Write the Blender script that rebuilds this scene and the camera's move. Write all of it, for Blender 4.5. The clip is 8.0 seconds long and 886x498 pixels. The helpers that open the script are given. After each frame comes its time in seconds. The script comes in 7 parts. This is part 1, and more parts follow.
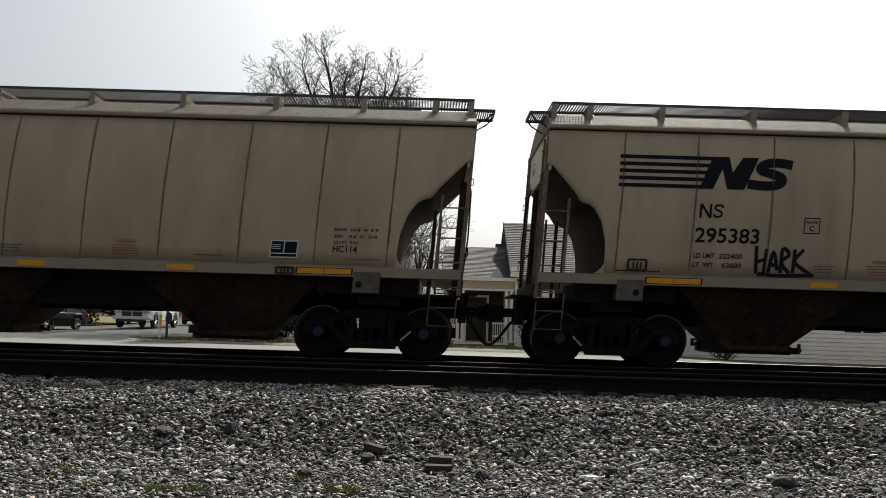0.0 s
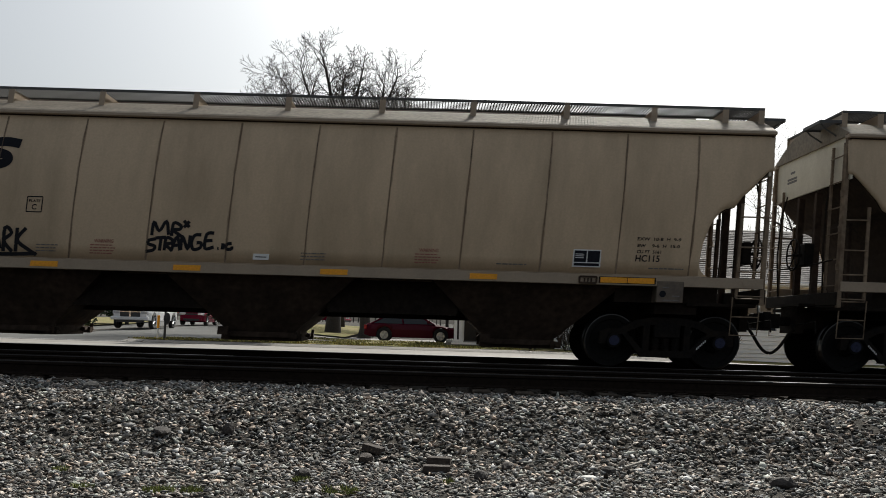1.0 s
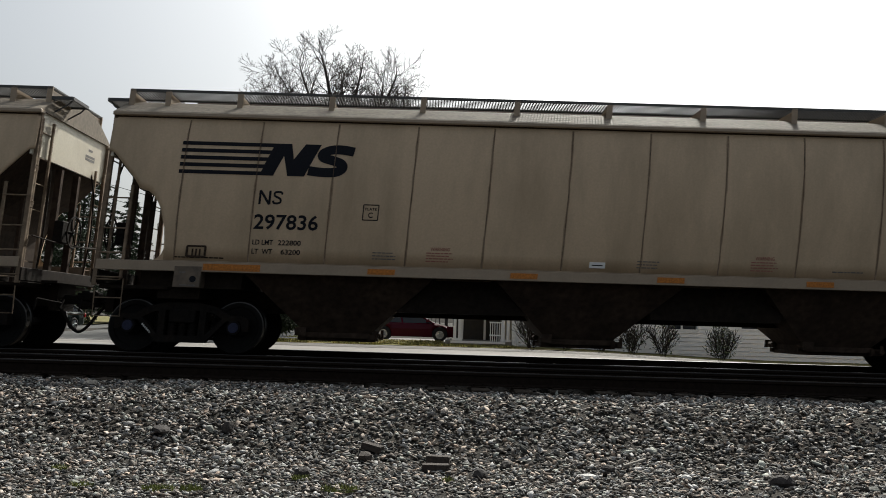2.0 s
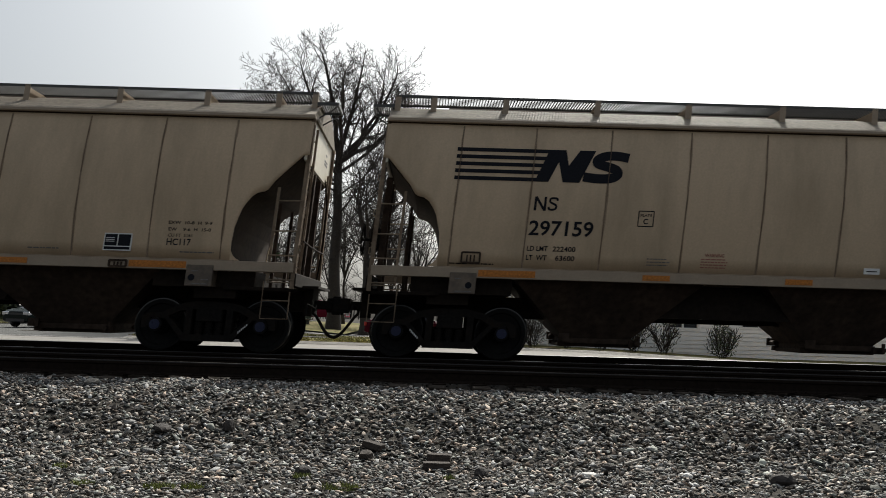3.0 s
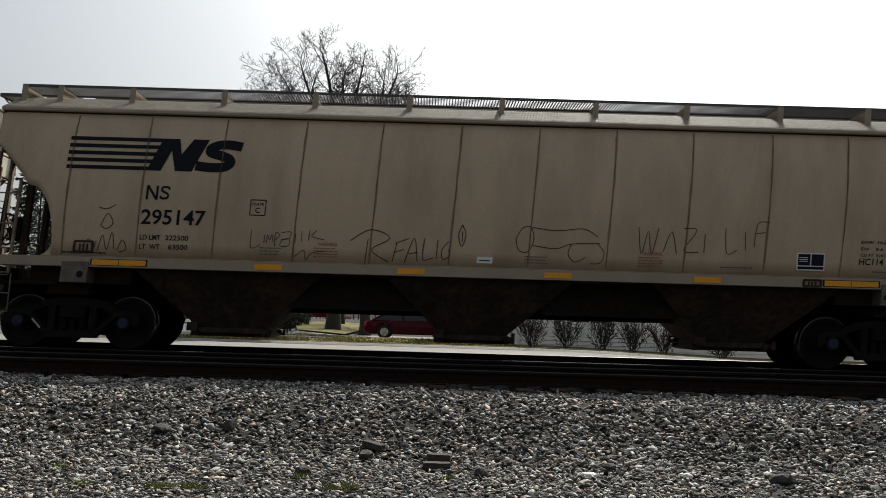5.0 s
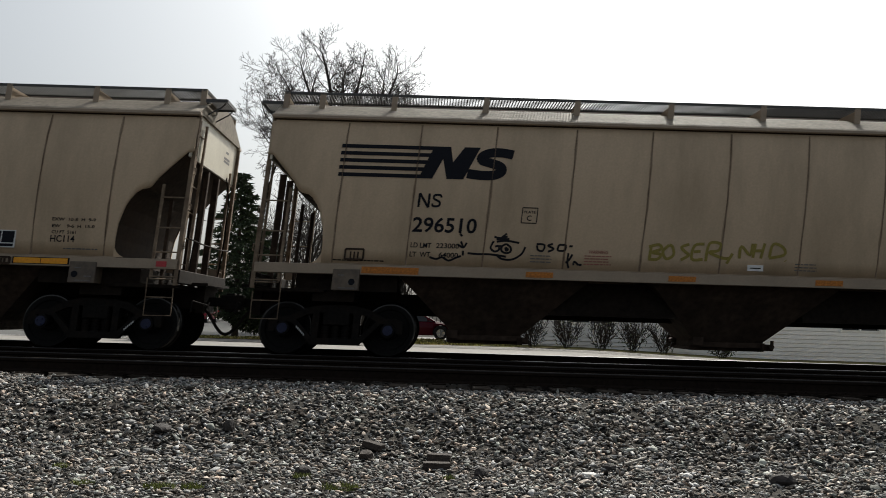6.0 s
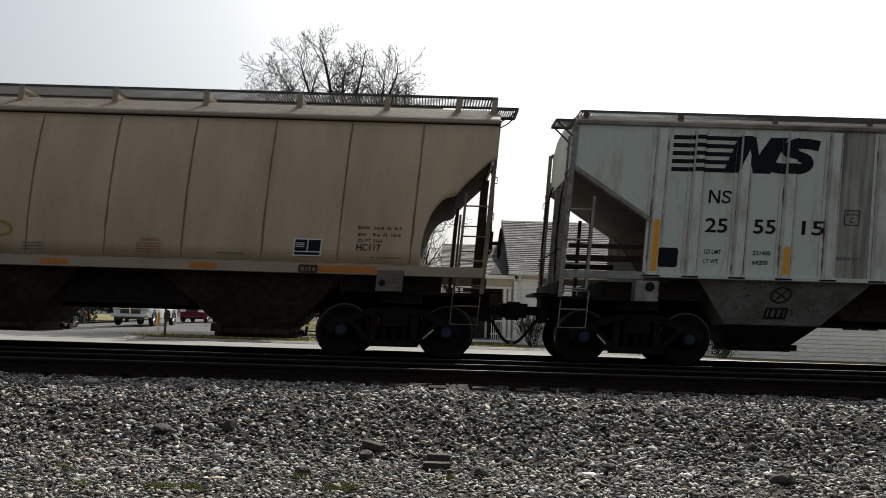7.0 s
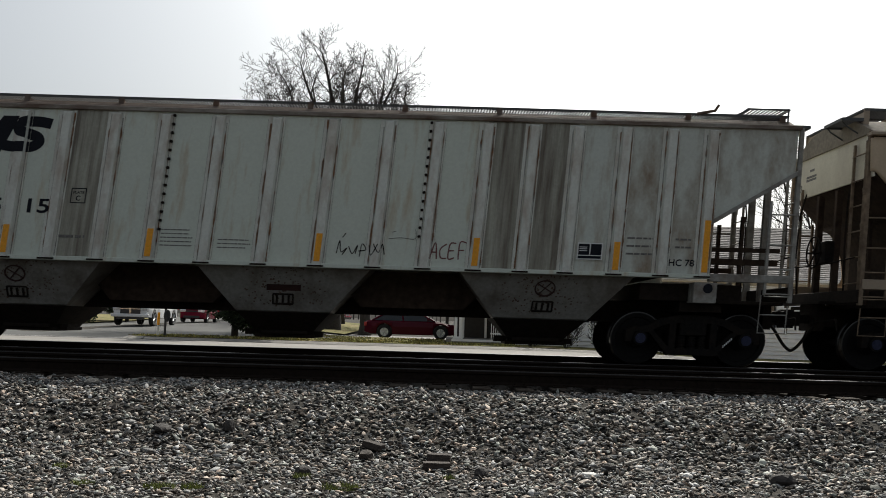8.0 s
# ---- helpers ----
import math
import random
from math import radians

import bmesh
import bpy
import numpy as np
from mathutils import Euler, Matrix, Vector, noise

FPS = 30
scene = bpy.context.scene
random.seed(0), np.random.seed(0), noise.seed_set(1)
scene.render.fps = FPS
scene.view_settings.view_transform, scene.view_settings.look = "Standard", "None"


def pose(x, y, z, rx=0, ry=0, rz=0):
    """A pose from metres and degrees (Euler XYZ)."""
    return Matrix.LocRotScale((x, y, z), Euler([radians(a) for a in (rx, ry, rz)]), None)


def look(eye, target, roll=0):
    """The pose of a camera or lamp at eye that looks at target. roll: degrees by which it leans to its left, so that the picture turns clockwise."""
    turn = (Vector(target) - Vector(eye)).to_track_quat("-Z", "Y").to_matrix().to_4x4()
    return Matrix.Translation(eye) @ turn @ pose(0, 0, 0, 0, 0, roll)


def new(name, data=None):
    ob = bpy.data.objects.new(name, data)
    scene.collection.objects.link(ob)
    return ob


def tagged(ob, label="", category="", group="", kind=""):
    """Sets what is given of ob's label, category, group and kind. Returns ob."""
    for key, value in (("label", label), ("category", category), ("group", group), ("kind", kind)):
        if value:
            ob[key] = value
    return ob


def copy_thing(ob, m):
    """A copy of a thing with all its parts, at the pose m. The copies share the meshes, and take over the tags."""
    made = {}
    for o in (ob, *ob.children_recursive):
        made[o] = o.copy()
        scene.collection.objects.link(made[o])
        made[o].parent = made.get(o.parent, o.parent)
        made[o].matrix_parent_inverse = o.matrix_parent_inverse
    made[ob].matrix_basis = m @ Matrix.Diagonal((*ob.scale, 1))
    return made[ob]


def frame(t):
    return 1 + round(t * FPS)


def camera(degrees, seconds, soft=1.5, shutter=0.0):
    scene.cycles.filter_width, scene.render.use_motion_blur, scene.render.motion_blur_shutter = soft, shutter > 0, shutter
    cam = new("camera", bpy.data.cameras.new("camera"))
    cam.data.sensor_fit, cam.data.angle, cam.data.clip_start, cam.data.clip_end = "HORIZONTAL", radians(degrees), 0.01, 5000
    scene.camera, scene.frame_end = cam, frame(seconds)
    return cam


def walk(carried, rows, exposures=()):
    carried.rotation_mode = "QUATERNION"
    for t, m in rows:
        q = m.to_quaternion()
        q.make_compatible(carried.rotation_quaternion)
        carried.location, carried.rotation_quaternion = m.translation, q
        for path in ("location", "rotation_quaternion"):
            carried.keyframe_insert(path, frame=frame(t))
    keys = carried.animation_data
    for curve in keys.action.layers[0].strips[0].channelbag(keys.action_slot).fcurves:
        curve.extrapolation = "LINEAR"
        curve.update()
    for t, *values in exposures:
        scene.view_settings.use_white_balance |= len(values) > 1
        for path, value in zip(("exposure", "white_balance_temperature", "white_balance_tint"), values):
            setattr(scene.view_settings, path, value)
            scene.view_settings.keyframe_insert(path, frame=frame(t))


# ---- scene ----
# ---- camera ----
HFOV = 55.2
cam = camera(HFOV, 8.0, soft=0.65, shutter=1.55)
scene.cycles.rolling_shutter_type = "TOP"
scene.cycles.rolling_shutter_duration = 0.02


def cam_pose(pitch, yaw, roll):
    e, d = Vector((0, 0, 0.65)), radians(pitch)
    w = radians(yaw)
    return look(e, e + Vector((math.sin(w) * math.cos(d), math.cos(w) * math.cos(d), math.sin(d))), roll)


walk(cam, [
    (0.0, cam_pose(5.00, -0.11, 1.66)),
    (0.5, cam_pose(5.05, -0.11, 1.66)),
    (1.0, cam_pose(5.04, 0.00, 1.66)),
    (1.5, cam_pose(5.02, 0.08, 1.66)),
    (3.0, cam_pose(4.84, 0.00, 1.66)),
    (8.0, cam_pose(4.84, 0.00, 1.66)),
], exposures=[(0.0, 0.35, 6500, 7.0), (8.0, 0.35, 6500, 7.0)])

# ---- light ----
SUN_EL, SUN_AZ = 44.0, 17.0
world = bpy.data.worlds.new("sky")
world.use_nodes = True
scene.world = world
wn = world.node_tree
sky = wn.nodes.new("ShaderNodeTexSky")
sky.sky_type = "NISHITA"
sky.sun_disc = False
sky.sun_elevation, sky.sun_rotation = radians(SUN_EL), radians(SUN_AZ)
sky.air_density, sky.dust_density, sky.ozone_density = 1.0, 6.0, 1.0
haze = wn.nodes.new("ShaderNodeHueSaturation")
haze.inputs["Saturation"].default_value = 0.36
wn.links.new(sky.outputs[0], haze.inputs["Color"])
cool = wn.nodes.new("ShaderNodeMix")
cool.data_type, cool.blend_type = "RGBA", "MULTIPLY"
cool.inputs[0].default_value, cool.inputs[7].default_value = 1, (0.97, 1.0, 1.03, 1)
wn.links.new(haze.outputs[0], cool.inputs[6])
wn.links.new(cool.outputs[2], wn.nodes["Background"].inputs[0])
wn.nodes["Background"].inputs[1].default_value = 0.088
sun = new("sun", bpy.data.lights.new("sun", "SUN"))
sun.data.energy, sun.data.angle, sun.data.color = 4.4, radians(1.2), (1.0, 0.95, 0.88)
sd = Vector((math.sin(radians(SUN_AZ)) * math.cos(radians(SUN_EL)),
             math.cos(radians(SUN_AZ)) * math.cos(radians(SUN_EL)), math.sin(radians(SUN_EL))))
sun.matrix_world = look(sd * 100, (0, 0, 0))


# ---- materials ----
def material(name, colour, rough=0.6, metal=0.0, grain=8.0, var=0.12, stain=None, stain_scale=1.0, stain_amt=0.4,
             stretch=(1, 1, 1), bump=0.0, bump_scale=60.0, tint_random=0.0, spec=0.5, island=False, hues=False, stain_from=0.45, skew=2.2):
    """A painted or raw surface: base colour, fine grain, larger stains (stretched along an axis) and relief."""
    m = bpy.data.materials.new(name)
    m.use_nodes = True
    nt = m.node_tree
    n, l = nt.nodes, nt.links
    p = n["Principled BSDF"]
    p.inputs["Roughness"].default_value, p.inputs["Metallic"].default_value = rough, metal
    p.inputs["Specular IOR Level"].default_value = spec
    tc = n.new("ShaderNodeTexCoord")
    fine = n.new("ShaderNodeTexNoise")
    fine.inputs["Scale"].default_value, fine.inputs["Detail"].default_value = grain, 6
    l.new(tc.outputs["Object"], fine.inputs["Vector"])
    ramp = n.new("ShaderNodeMapRange")
    ramp.inputs["From Min"].default_value, ramp.inputs["From Max"].default_value = 0.3, 0.7
    ramp.inputs["To Min"].default_value, ramp.inputs["To Max"].default_value = 1 - var, 1 + var
    l.new(fine.outputs[0], ramp.inputs[0])
    mul = n.new("ShaderNodeMix")
    mul.data_type, mul.blend_type = "RGBA", "MULTIPLY"
    mul.inputs[0].default_value = 1
    mul.inputs[6].default_value = (*colour, 1)
    l.new(ramp.outputs[0], mul.inputs[7])
    out = mul.outputs[2]
    if stain:
        mp = n.new("ShaderNodeMapping")
        mp.inputs["Scale"].default_value = stretch
        l.new(tc.outputs["Object"], mp.inputs[0])
        big = n.new("ShaderNodeTexNoise")
        big.inputs["Scale"].default_value, big.inputs["Detail"].default_value = stain_scale, 8
        big.inputs["Roughness"].default_value = 0.65
        l.new(mp.outputs[0], big.inputs["Vector"])
        r2 = n.new("ShaderNodeMapRange")
        r2.inputs["From Min"].default_value, r2.inputs["From Max"].default_value = stain_from, stain_from + 0.30
        r2.inputs["To Max"].default_value = stain_amt
        l.new(big.outputs[0], r2.inputs[0])
        mx = n.new("ShaderNodeMix")
        mx.data_type = "RGBA"
        l.new(r2.outputs[0], mx.inputs[0])
        l.new(out, mx.inputs[6])
        mx.inputs[7].default_value = (*stain, 1)
        out = mx.outputs[2]
    if tint_random:
        if island:
            g = n.new("ShaderNodeNewGeometry")
            rnd = g.outputs["Random Per Island"]
        else:
            rnd = n.new("ShaderNodeObjectInfo").outputs["Random"]
        r3 = n.new("ShaderNodeMapRange")
        r3.inputs["To Min"].default_value, r3.inputs["To Max"].default_value = 1 - tint_random, 1 + tint_random * (2.0 if island else 1.0)
        if island:
            pw = n.new("ShaderNodeMath")
            pw.operation = "POWER"
            pw.inputs[1].default_value = skew
            l.new(rnd, pw.inputs[0])
            rnd = pw.outputs[0]
        l.new(rnd, r3.inputs[0])
        m3 = n.new("ShaderNodeMix")
        m3.data_type, m3.blend_type = "RGBA", "MULTIPLY"
        m3.inputs[0].default_value = 1
        l.new(out, m3.inputs[6])
        l.new(r3.outputs[0], m3.inputs[7])
        out = m3.outputs[2]
        if hues:
            fr = n.new("ShaderNodeMath")
            fr.operation = "MULTIPLY"
            fr.inputs[1].default_value = 17.31
            l.new(g.outputs["Random Per Island"], fr.inputs[0])
            fr2 = n.new("ShaderNodeMath")
            fr2.operation = "FRACT"
            l.new(fr.outputs[0], fr2.inputs[0])
            cr = n.new("ShaderNodeValToRGB")
            cr.color_ramp.interpolation = "CONSTANT"
            for q, (at, c) in enumerate(((0.0, (0.92, 0.99, 1.05)), (0.35, (1.0, 0.96, 0.91)), (0.62, (1.0, 0.90, 0.80)), (0.74, (0.85, 0.96, 0.93)), (0.9, (1.0, 0.84, 0.72)))):
                el = cr.color_ramp.elements[q] if q < 2 else cr.color_ramp.elements.new(at)
                el.position, el.color = at, (*c, 1)
            l.new(fr2.outputs[0], cr.inputs[0])
            m4 = n.new("ShaderNodeMix")
            m4.data_type, m4.blend_type = "RGBA", "MULTIPLY"
            m4.inputs[0].default_value = 1
            l.new(out, m4.inputs[6])
            l.new(cr.outputs[0], m4.inputs[7])
            out = m4.outputs[2]
    l.new(out, p.inputs["Base Color"])
    if bump:
        bn = n.new("ShaderNodeTexNoise")
        bn.inputs["Scale"].default_value, bn.inputs["Detail"].default_value = bump_scale, 5
        l.new(tc.outputs["Object"], bn.inputs["Vector"])
        b = n.new("ShaderNodeBump")
        b.inputs["Strength"].default_value, b.inputs["Distance"].default_value = bump, 0.02
        l.new(bn.outputs[0], b.inputs["Height"])
        l.new(b.outputs[0], p.inputs["Normal"])
    return m


TAN = material("tan_car_paint", (0.617, 0.467, 0.311), 0.5, grain=30, var=0.06, stain=(0.36, 0.27, 0.17), stain_scale=0.9,
               stain_amt=0.85, stretch=(1.2, 1, 0.3), bump=0.03, bump_scale=3)
# The tan of the end sheets, lightened to carry the sun on them.
TAN_SUNLIT = material("sunlit_tan_end", (0.66, 0.61, 0.49), 0.5, grain=30, var=0.06, stain=(0.42, 0.36, 0.27), stain_scale=1.3, stain_amt=0.6, stretch=(1, 1, 0.5))
TAN_SILL = material("tan_sill_paint", (0.37, 0.288, 0.205), 0.5, grain=25, var=0.06, stain=(0.2, 0.16, 0.12), stain_scale=2, stain_amt=0.4)
BLEED = material("rust_bled_paint", (0.36, 0.265, 0.175), 0.65, grain=14, var=0.2, stain=(0.22, 0.14, 0.08), stain_scale=2.2, stain_amt=0.9, stretch=(1, 1, 0.4))
SEAM = material("rusty_weld_seam", (0.15, 0.095, 0.058), 0.8, grain=3, var=0.5, stain=(0.33, 0.26, 0.19), stain_scale=2.5, stain_amt=0.8)
GREY = material("grey_car_paint", (0.63, 0.67, 0.585), 0.5, grain=25, var=0.05, stain=(0.40, 0.25, 0.10), stain_scale=1.7,
                stain_from=0.545, stain_amt=1.0, stretch=(2.4, 1, 0.4), bump=0.03, bump_scale=3)
GREY_DIRTY = material("dirty_grey_car_paint", (0.40, 0.395, 0.325), 0.55, grain=25, var=0.08, stain=(0.10, 0.072, 0.05), stain_scale=2.4,
                      stain_amt=0.95, stain_from=0.37, stretch=(3.6, 1, 0.2), bump=0.03, bump_scale=3)
GREY_RUSTY = material("rust_patched_grey_paint", (0.58, 0.61, 0.55), 0.55, grain=25, var=0.06, stain=(0.27, 0.17, 0.09), stain_scale=2.0,
                      stain_from=0.47, stain_amt=0.9, stretch=(2.6, 1, 0.5), bump=0.03, bump_scale=3)
ROOF_RUST = material("rusted_car_roof", (0.085, 0.062, 0.05), 0.85, spec=0.15, grain=10, var=0.3, stain=(0.17, 0.13, 0.10), stain_scale=2.2, stain_amt=0.6, stretch=(0.5, 1, 1))
GREY_BROWN = material("rust_stained_grey_paint", (0.56, 0.58, 0.52), 0.55, grain=25, var=0.06, stain=(0.19, 0.105, 0.042), stain_scale=1.5, stain_amt=1.0, stretch=(1.5, 1, 0.6), stain_from=0.43)
EAVE_RUST = material("rust_streaked_eave", (0.40, 0.38, 0.33), 0.65, grain=20, var=0.1, stain=(0.10, 0.058, 0.036), stain_scale=0.7, stain_amt=1.0, stretch=(1, 1, 3), stain_from=0.30)
WELD_GRIME = material("grimy_weld_line", (0.22, 0.21, 0.185), 0.8, grain=12, var=0.3)
GREY_RIB = material("grey_rib_paint", (0.69, 0.70, 0.635), 0.5, grain=25, var=0.06, stain=(0.26, 0.13, 0.06), stain_scale=4,
                    stain_amt=0.6, stretch=(1, 1, 0.35))
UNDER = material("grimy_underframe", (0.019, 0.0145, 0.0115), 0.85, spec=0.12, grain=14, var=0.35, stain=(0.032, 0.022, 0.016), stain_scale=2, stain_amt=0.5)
# The grey car's paint with both dirt and end shade mixed into the colour.
GREY_SLOPE = material("grimy_shaded_grey", (0.13, 0.105, 0.085), 0.8, spec=0.2, grain=12, var=0.2, stain=(0.06, 0.045, 0.035), stain_scale=2, stain_amt=0.6)
ROOF_TAN = material("dusty_tan_roof", (0.24, 0.205, 0.16), 0.75, spec=0.25, grain=14, var=0.2, stain=(0.13, 0.105, 0.08), stain_scale=3, stain_amt=0.6)
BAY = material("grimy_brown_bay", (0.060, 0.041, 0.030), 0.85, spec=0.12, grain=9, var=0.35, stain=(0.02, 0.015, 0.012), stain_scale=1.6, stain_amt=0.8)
# Grimy brown, darkened further for the shade inside the end openings.
SLOPE = material("grimy_shaded_brown", (0.036, 0.024, 0.016), 0.85, spec=0.15, grain=10, var=0.35, stain=(0.066, 0.043, 0.028), stain_scale=1.6, stain_amt=0.8, stretch=(1, 0.6, 1), stain_from=0.46)
STEEL_DARK = material("dark_cast_steel", (0.014, 0.0125, 0.0115), 0.85, spec=0.08, grain=20, var=0.3, stain=(0.035, 0.024, 0.016), stain_scale=4, stain_amt=0.5, bump=0.1)
WHEEL = material("rolled_wheel_steel", (0.010, 0.0095, 0.009), 0.75, spec=0.15, metal=0.0, grain=20, var=0.25)
TREAD = material("polished_wheel_tread", (0.06, 0.058, 0.055), 0.3, metal=1.0, grain=30, var=0.1)
CAP = material("blue_bearing_cap", (0.011, 0.016, 0.055), 0.6, grain=20, var=0.2)
GRATE = material("galvanised_grating", (0.07, 0.07, 0.07), 0.6, metal=0.0, grain=20, var=0.2)
RUST = material("rusted_steel", (0.10, 0.06, 0.04), 0.85, grain=10, var=0.3, stain=(0.24, 0.22, 0.2), stain_scale=2.5, stain_amt=0.7, stretch=(0.6, 1, 1))
GEAR_TAN = material("rusty_tan_ladder_paint", (0.23, 0.172, 0.118), 0.75, spec=0.25, grain=9, var=0.3, stain=(0.085, 0.05, 0.032), stain_scale=3.0, stain_amt=1.0)
GEAR_GREY = material("rusty_grey_ladder_paint", (0.31, 0.30, 0.27), 0.7, spec=0.25, grain=9, var=0.25, stain=(0.12, 0.08, 0.055), stain_scale=3.0, stain_amt=1.0)
FAINT = material("worn_small_print", (0.16, 0.15, 0.14), 0.7, grain=40, var=0.4)
GREY_BAY = material("grimy_grey_bay", (0.27, 0.26, 0.235), 0.6, spec=0.3, grain=18, var=0.15, stain=(0.10, 0.075, 0.055), stain_scale=2.2,
                    stain_amt=0.9, stretch=(1, 1, 0.8))
RUST_STREAK = material("rust_streak", (0.17, 0.085, 0.038), 0.85, grain=6, var=0.5, stain=(0.34, 0.30, 0.25), stain_scale=3.5, stain_amt=0.9)
PAD_PAINT = material("grimy_tan_pad", (0.15, 0.115, 0.083), 0.6, grain=12, var=0.2, stain=(0.06, 0.05, 0.045), stain_scale=4, stain_amt=0.8)
BLACK = material("black_stencil_paint", (0.012, 0.013, 0.018), 0.7, spec=0.15, grain=40, var=0.2)
REDINK = material("red_stencil_paint", (0.34, 0.13, 0.10), 0.6, grain=40, var=0.2)
WHITEINK = material("white_label", (0.75, 0.75, 0.73), 0.5, grain=40, var=0.05)
REDTAG = material("red_tag", (0.5, 0.04, 0.05), 0.5, grain=40, var=0.1)
YELLOW = material("yellow_reflector", (0.90, 0.37, 0.006), 0.4, grain=30, var=0.12)
AMBER = material("dirty_amber_reflector", (0.50, 0.17, 0.018), 0.6, grain=30, var=0.3)
GRAFF_BLACK = material("black_spray_paint", (0.012, 0.012, 0.016), 0.6, spec=0.2, grain=40, var=0.2)
GRAFF_YELLOW = material("olive_spray_paint", (0.29, 0.235, 0.045), 0.5, grain=40, var=0.2)
FADED_TAG = material("faded_dark_marker", (0.075, 0.06, 0.05), 0.7, spec=0.15, grain=25, var=0.35)
GRAFF_RED = material("maroon_spray_paint", (0.16, 0.05, 0.045), 0.5, grain=40, var=0.2)
RAIL = material("rusty_rail_web", (0.018, 0.013, 0.010), 0.9, spec=0.06, grain=20, var=0.3, stain=(0.018, 0.014, 0.012), stain_scale=3, stain_amt=0.6)
RAILTOP = material("polished_rail_head", (0.045, 0.042, 0.04), 0.42, metal=1.0, grain=30, var=0.1)
TIE = material("creosoted_tie", (0.030, 0.024, 0.019), 0.92, spec=0.15, grain=12, var=0.3, bump=0.3, bump_scale=25, tint_random=0.35, stretch=(1, 8, 1))
STONE = material("ballast_stone", (0.198, 0.182, 0.168), 0.85, grain=25, var=0.3, tint_random=0.78, skew=1.75, hues=True, island=True, bump=0.25, bump_scale=60)
# Stones between the rails, about a quarter as bright as STONE.
TRACK_STONE = material("dark_track_stone", (0.052, 0.047, 0.042), 0.95, spec=0.08, grain=25, var=0.25, tint_random=0.7, island=True)
# Bed colour kept dark to deepen the shadowed gaps between stones.
BED = material("shade_dark_bed", (0.04, 0.037, 0.033), 0.95, spec=0.1, grain=60, var=0.5, stain=(0.07, 0.062, 0.048), stain_scale=0.8, stain_amt=0.5, bump=1.0, bump_scale=40)


# ---- mesh helpers ----
def box(bm, x0, x1, y0, y1, z0, z1):
    v = [bm.verts.new(p) for p in ((x0, y0, z0), (x1, y0, z0), (x1, y1, z0), (x0, y1, z0),
                                   (x0, y0, z1), (x1, y0, z1), (x1, y1, z1), (x0, y1, z1))]
    for f in ((0, 3, 2, 1), (4, 5, 6, 7), (0, 1, 5, 4), (1, 2, 6, 5), (2, 3, 7, 6), (3, 0, 4, 7)):
        bm.faces.new([v[i] for i in f])
    return v


def rod(bm, p0, p1, r0, r1=None, n=6, caps=True):
    r1 = r0 if r1 is None else r1
    p0, p1 = Vector(p0), Vector(p1)
    d = (p1 - p0).normalized()
    a = d.orthogonal().normalized()
    b = d.cross(a)
    rings = []
    for p, r in ((p0, r0), (p1, r1)):
        rings.append([bm.verts.new(p + (a * math.cos(k * math.tau / n) + b * math.sin(k * math.tau / n)) * r) for k in range(n)])
    for k in range(n):
        bm.faces.new((rings[0][k], rings[0][(k + 1) % n], rings[1][(k + 1) % n], rings[1][k]))
    if caps:
        bm.faces.new(rings[0][::-1])
        bm.faces.new(rings[1])


def tube(bm, pts, r, n=6):
    """One bent pipe through the points, mitred at the bends."""
    P = [Vector(p) for p in pts]
    P = [p for k, p in enumerate(P) if k == 0 or (p - P[k - 1]).length > 1e-5]
    closed = len(P) > 3 and (P[0] - P[-1]).length < 1e-4
    if closed:
        P = P[:-1]
    m = len(P)
    rings, u = [], None
    for k in range(m):
        a = P[k - 1] if k > 0 or closed else None
        b = P[(k + 1) % m] if k < m - 1 or closed else None
        d = ((P[k] - a).normalized() if a is not None else Vector()) + ((b - P[k]).normalized() if b is not None else Vector())
        d = d.normalized() if d.length > 1e-4 else (P[k] - a).normalized()
        u = d.orthogonal().normalized() if u is None else (u - d * u.dot(d)).normalized()
        w = d.cross(u)
        rings.append([bm.verts.new(P[k] + (u * math.cos(q * math.tau / n) + w * math.sin(q * math.tau / n)) * r) for q in range(n)])
    pairs = list(zip(rings, rings[1:])) + ([(rings[-1], rings[0])] if closed else [])
    for ra, rb in pairs:
        for q in range(n):
            bm.faces.new((ra[q], ra[(q + 1) % n], rb[(q + 1) % n], rb[q]))
    if not closed:
        bm.faces.new(rings[0][::-1])
        bm.faces.new(rings[-1])


def prism(bm, outline, y0, y1):
    """An outline in x and z, drawn out from y0 to y1."""
    a = [bm.verts.new((x, y0, z)) for x, z in outline]
    b = [bm.verts.new((x, y1, z)) for x, z in outline]
    bm.faces.new(a)
    bm.faces.new(b[::-1])
    k = len(a)
    for i in range(k):
        bm.faces.new((a[i], b[i], b[(i + 1) % k], a[(i + 1) % k]))


def prism_x(bm, outline, x0, x1):
    """An outline in y and z, drawn out from x0 to x1."""
    a = [bm.verts.new((x0, y, z)) for y, z in outline]
    b = [bm.verts.new((x1, y, z)) for y, z in outline]
    bm.faces.new(a)
    bm.faces.new(b[::-1])
    k = len(a)
    for i in range(k):
        bm.faces.new((a[i], b[i], b[(i + 1) % k], a[(i + 1) % k]))


def mesh_of(bm, name, mat, smooth=False, bevel=0.0):
    if bevel:
        bmesh.ops.bevel(bm, geom=list(bm.edges), offset=bevel, segments=1, affect="EDGES")
    bmesh.ops.recalc_face_normals(bm, faces=bm.faces)
    me = bpy.data.meshes.new(name)
    bm.to_mesh(me)
    bm.free()
    me.materials.append(mat)
    if smooth:
        me.polygons.foreach_set("use_smooth", [True] * len(me.polygons))
    return me


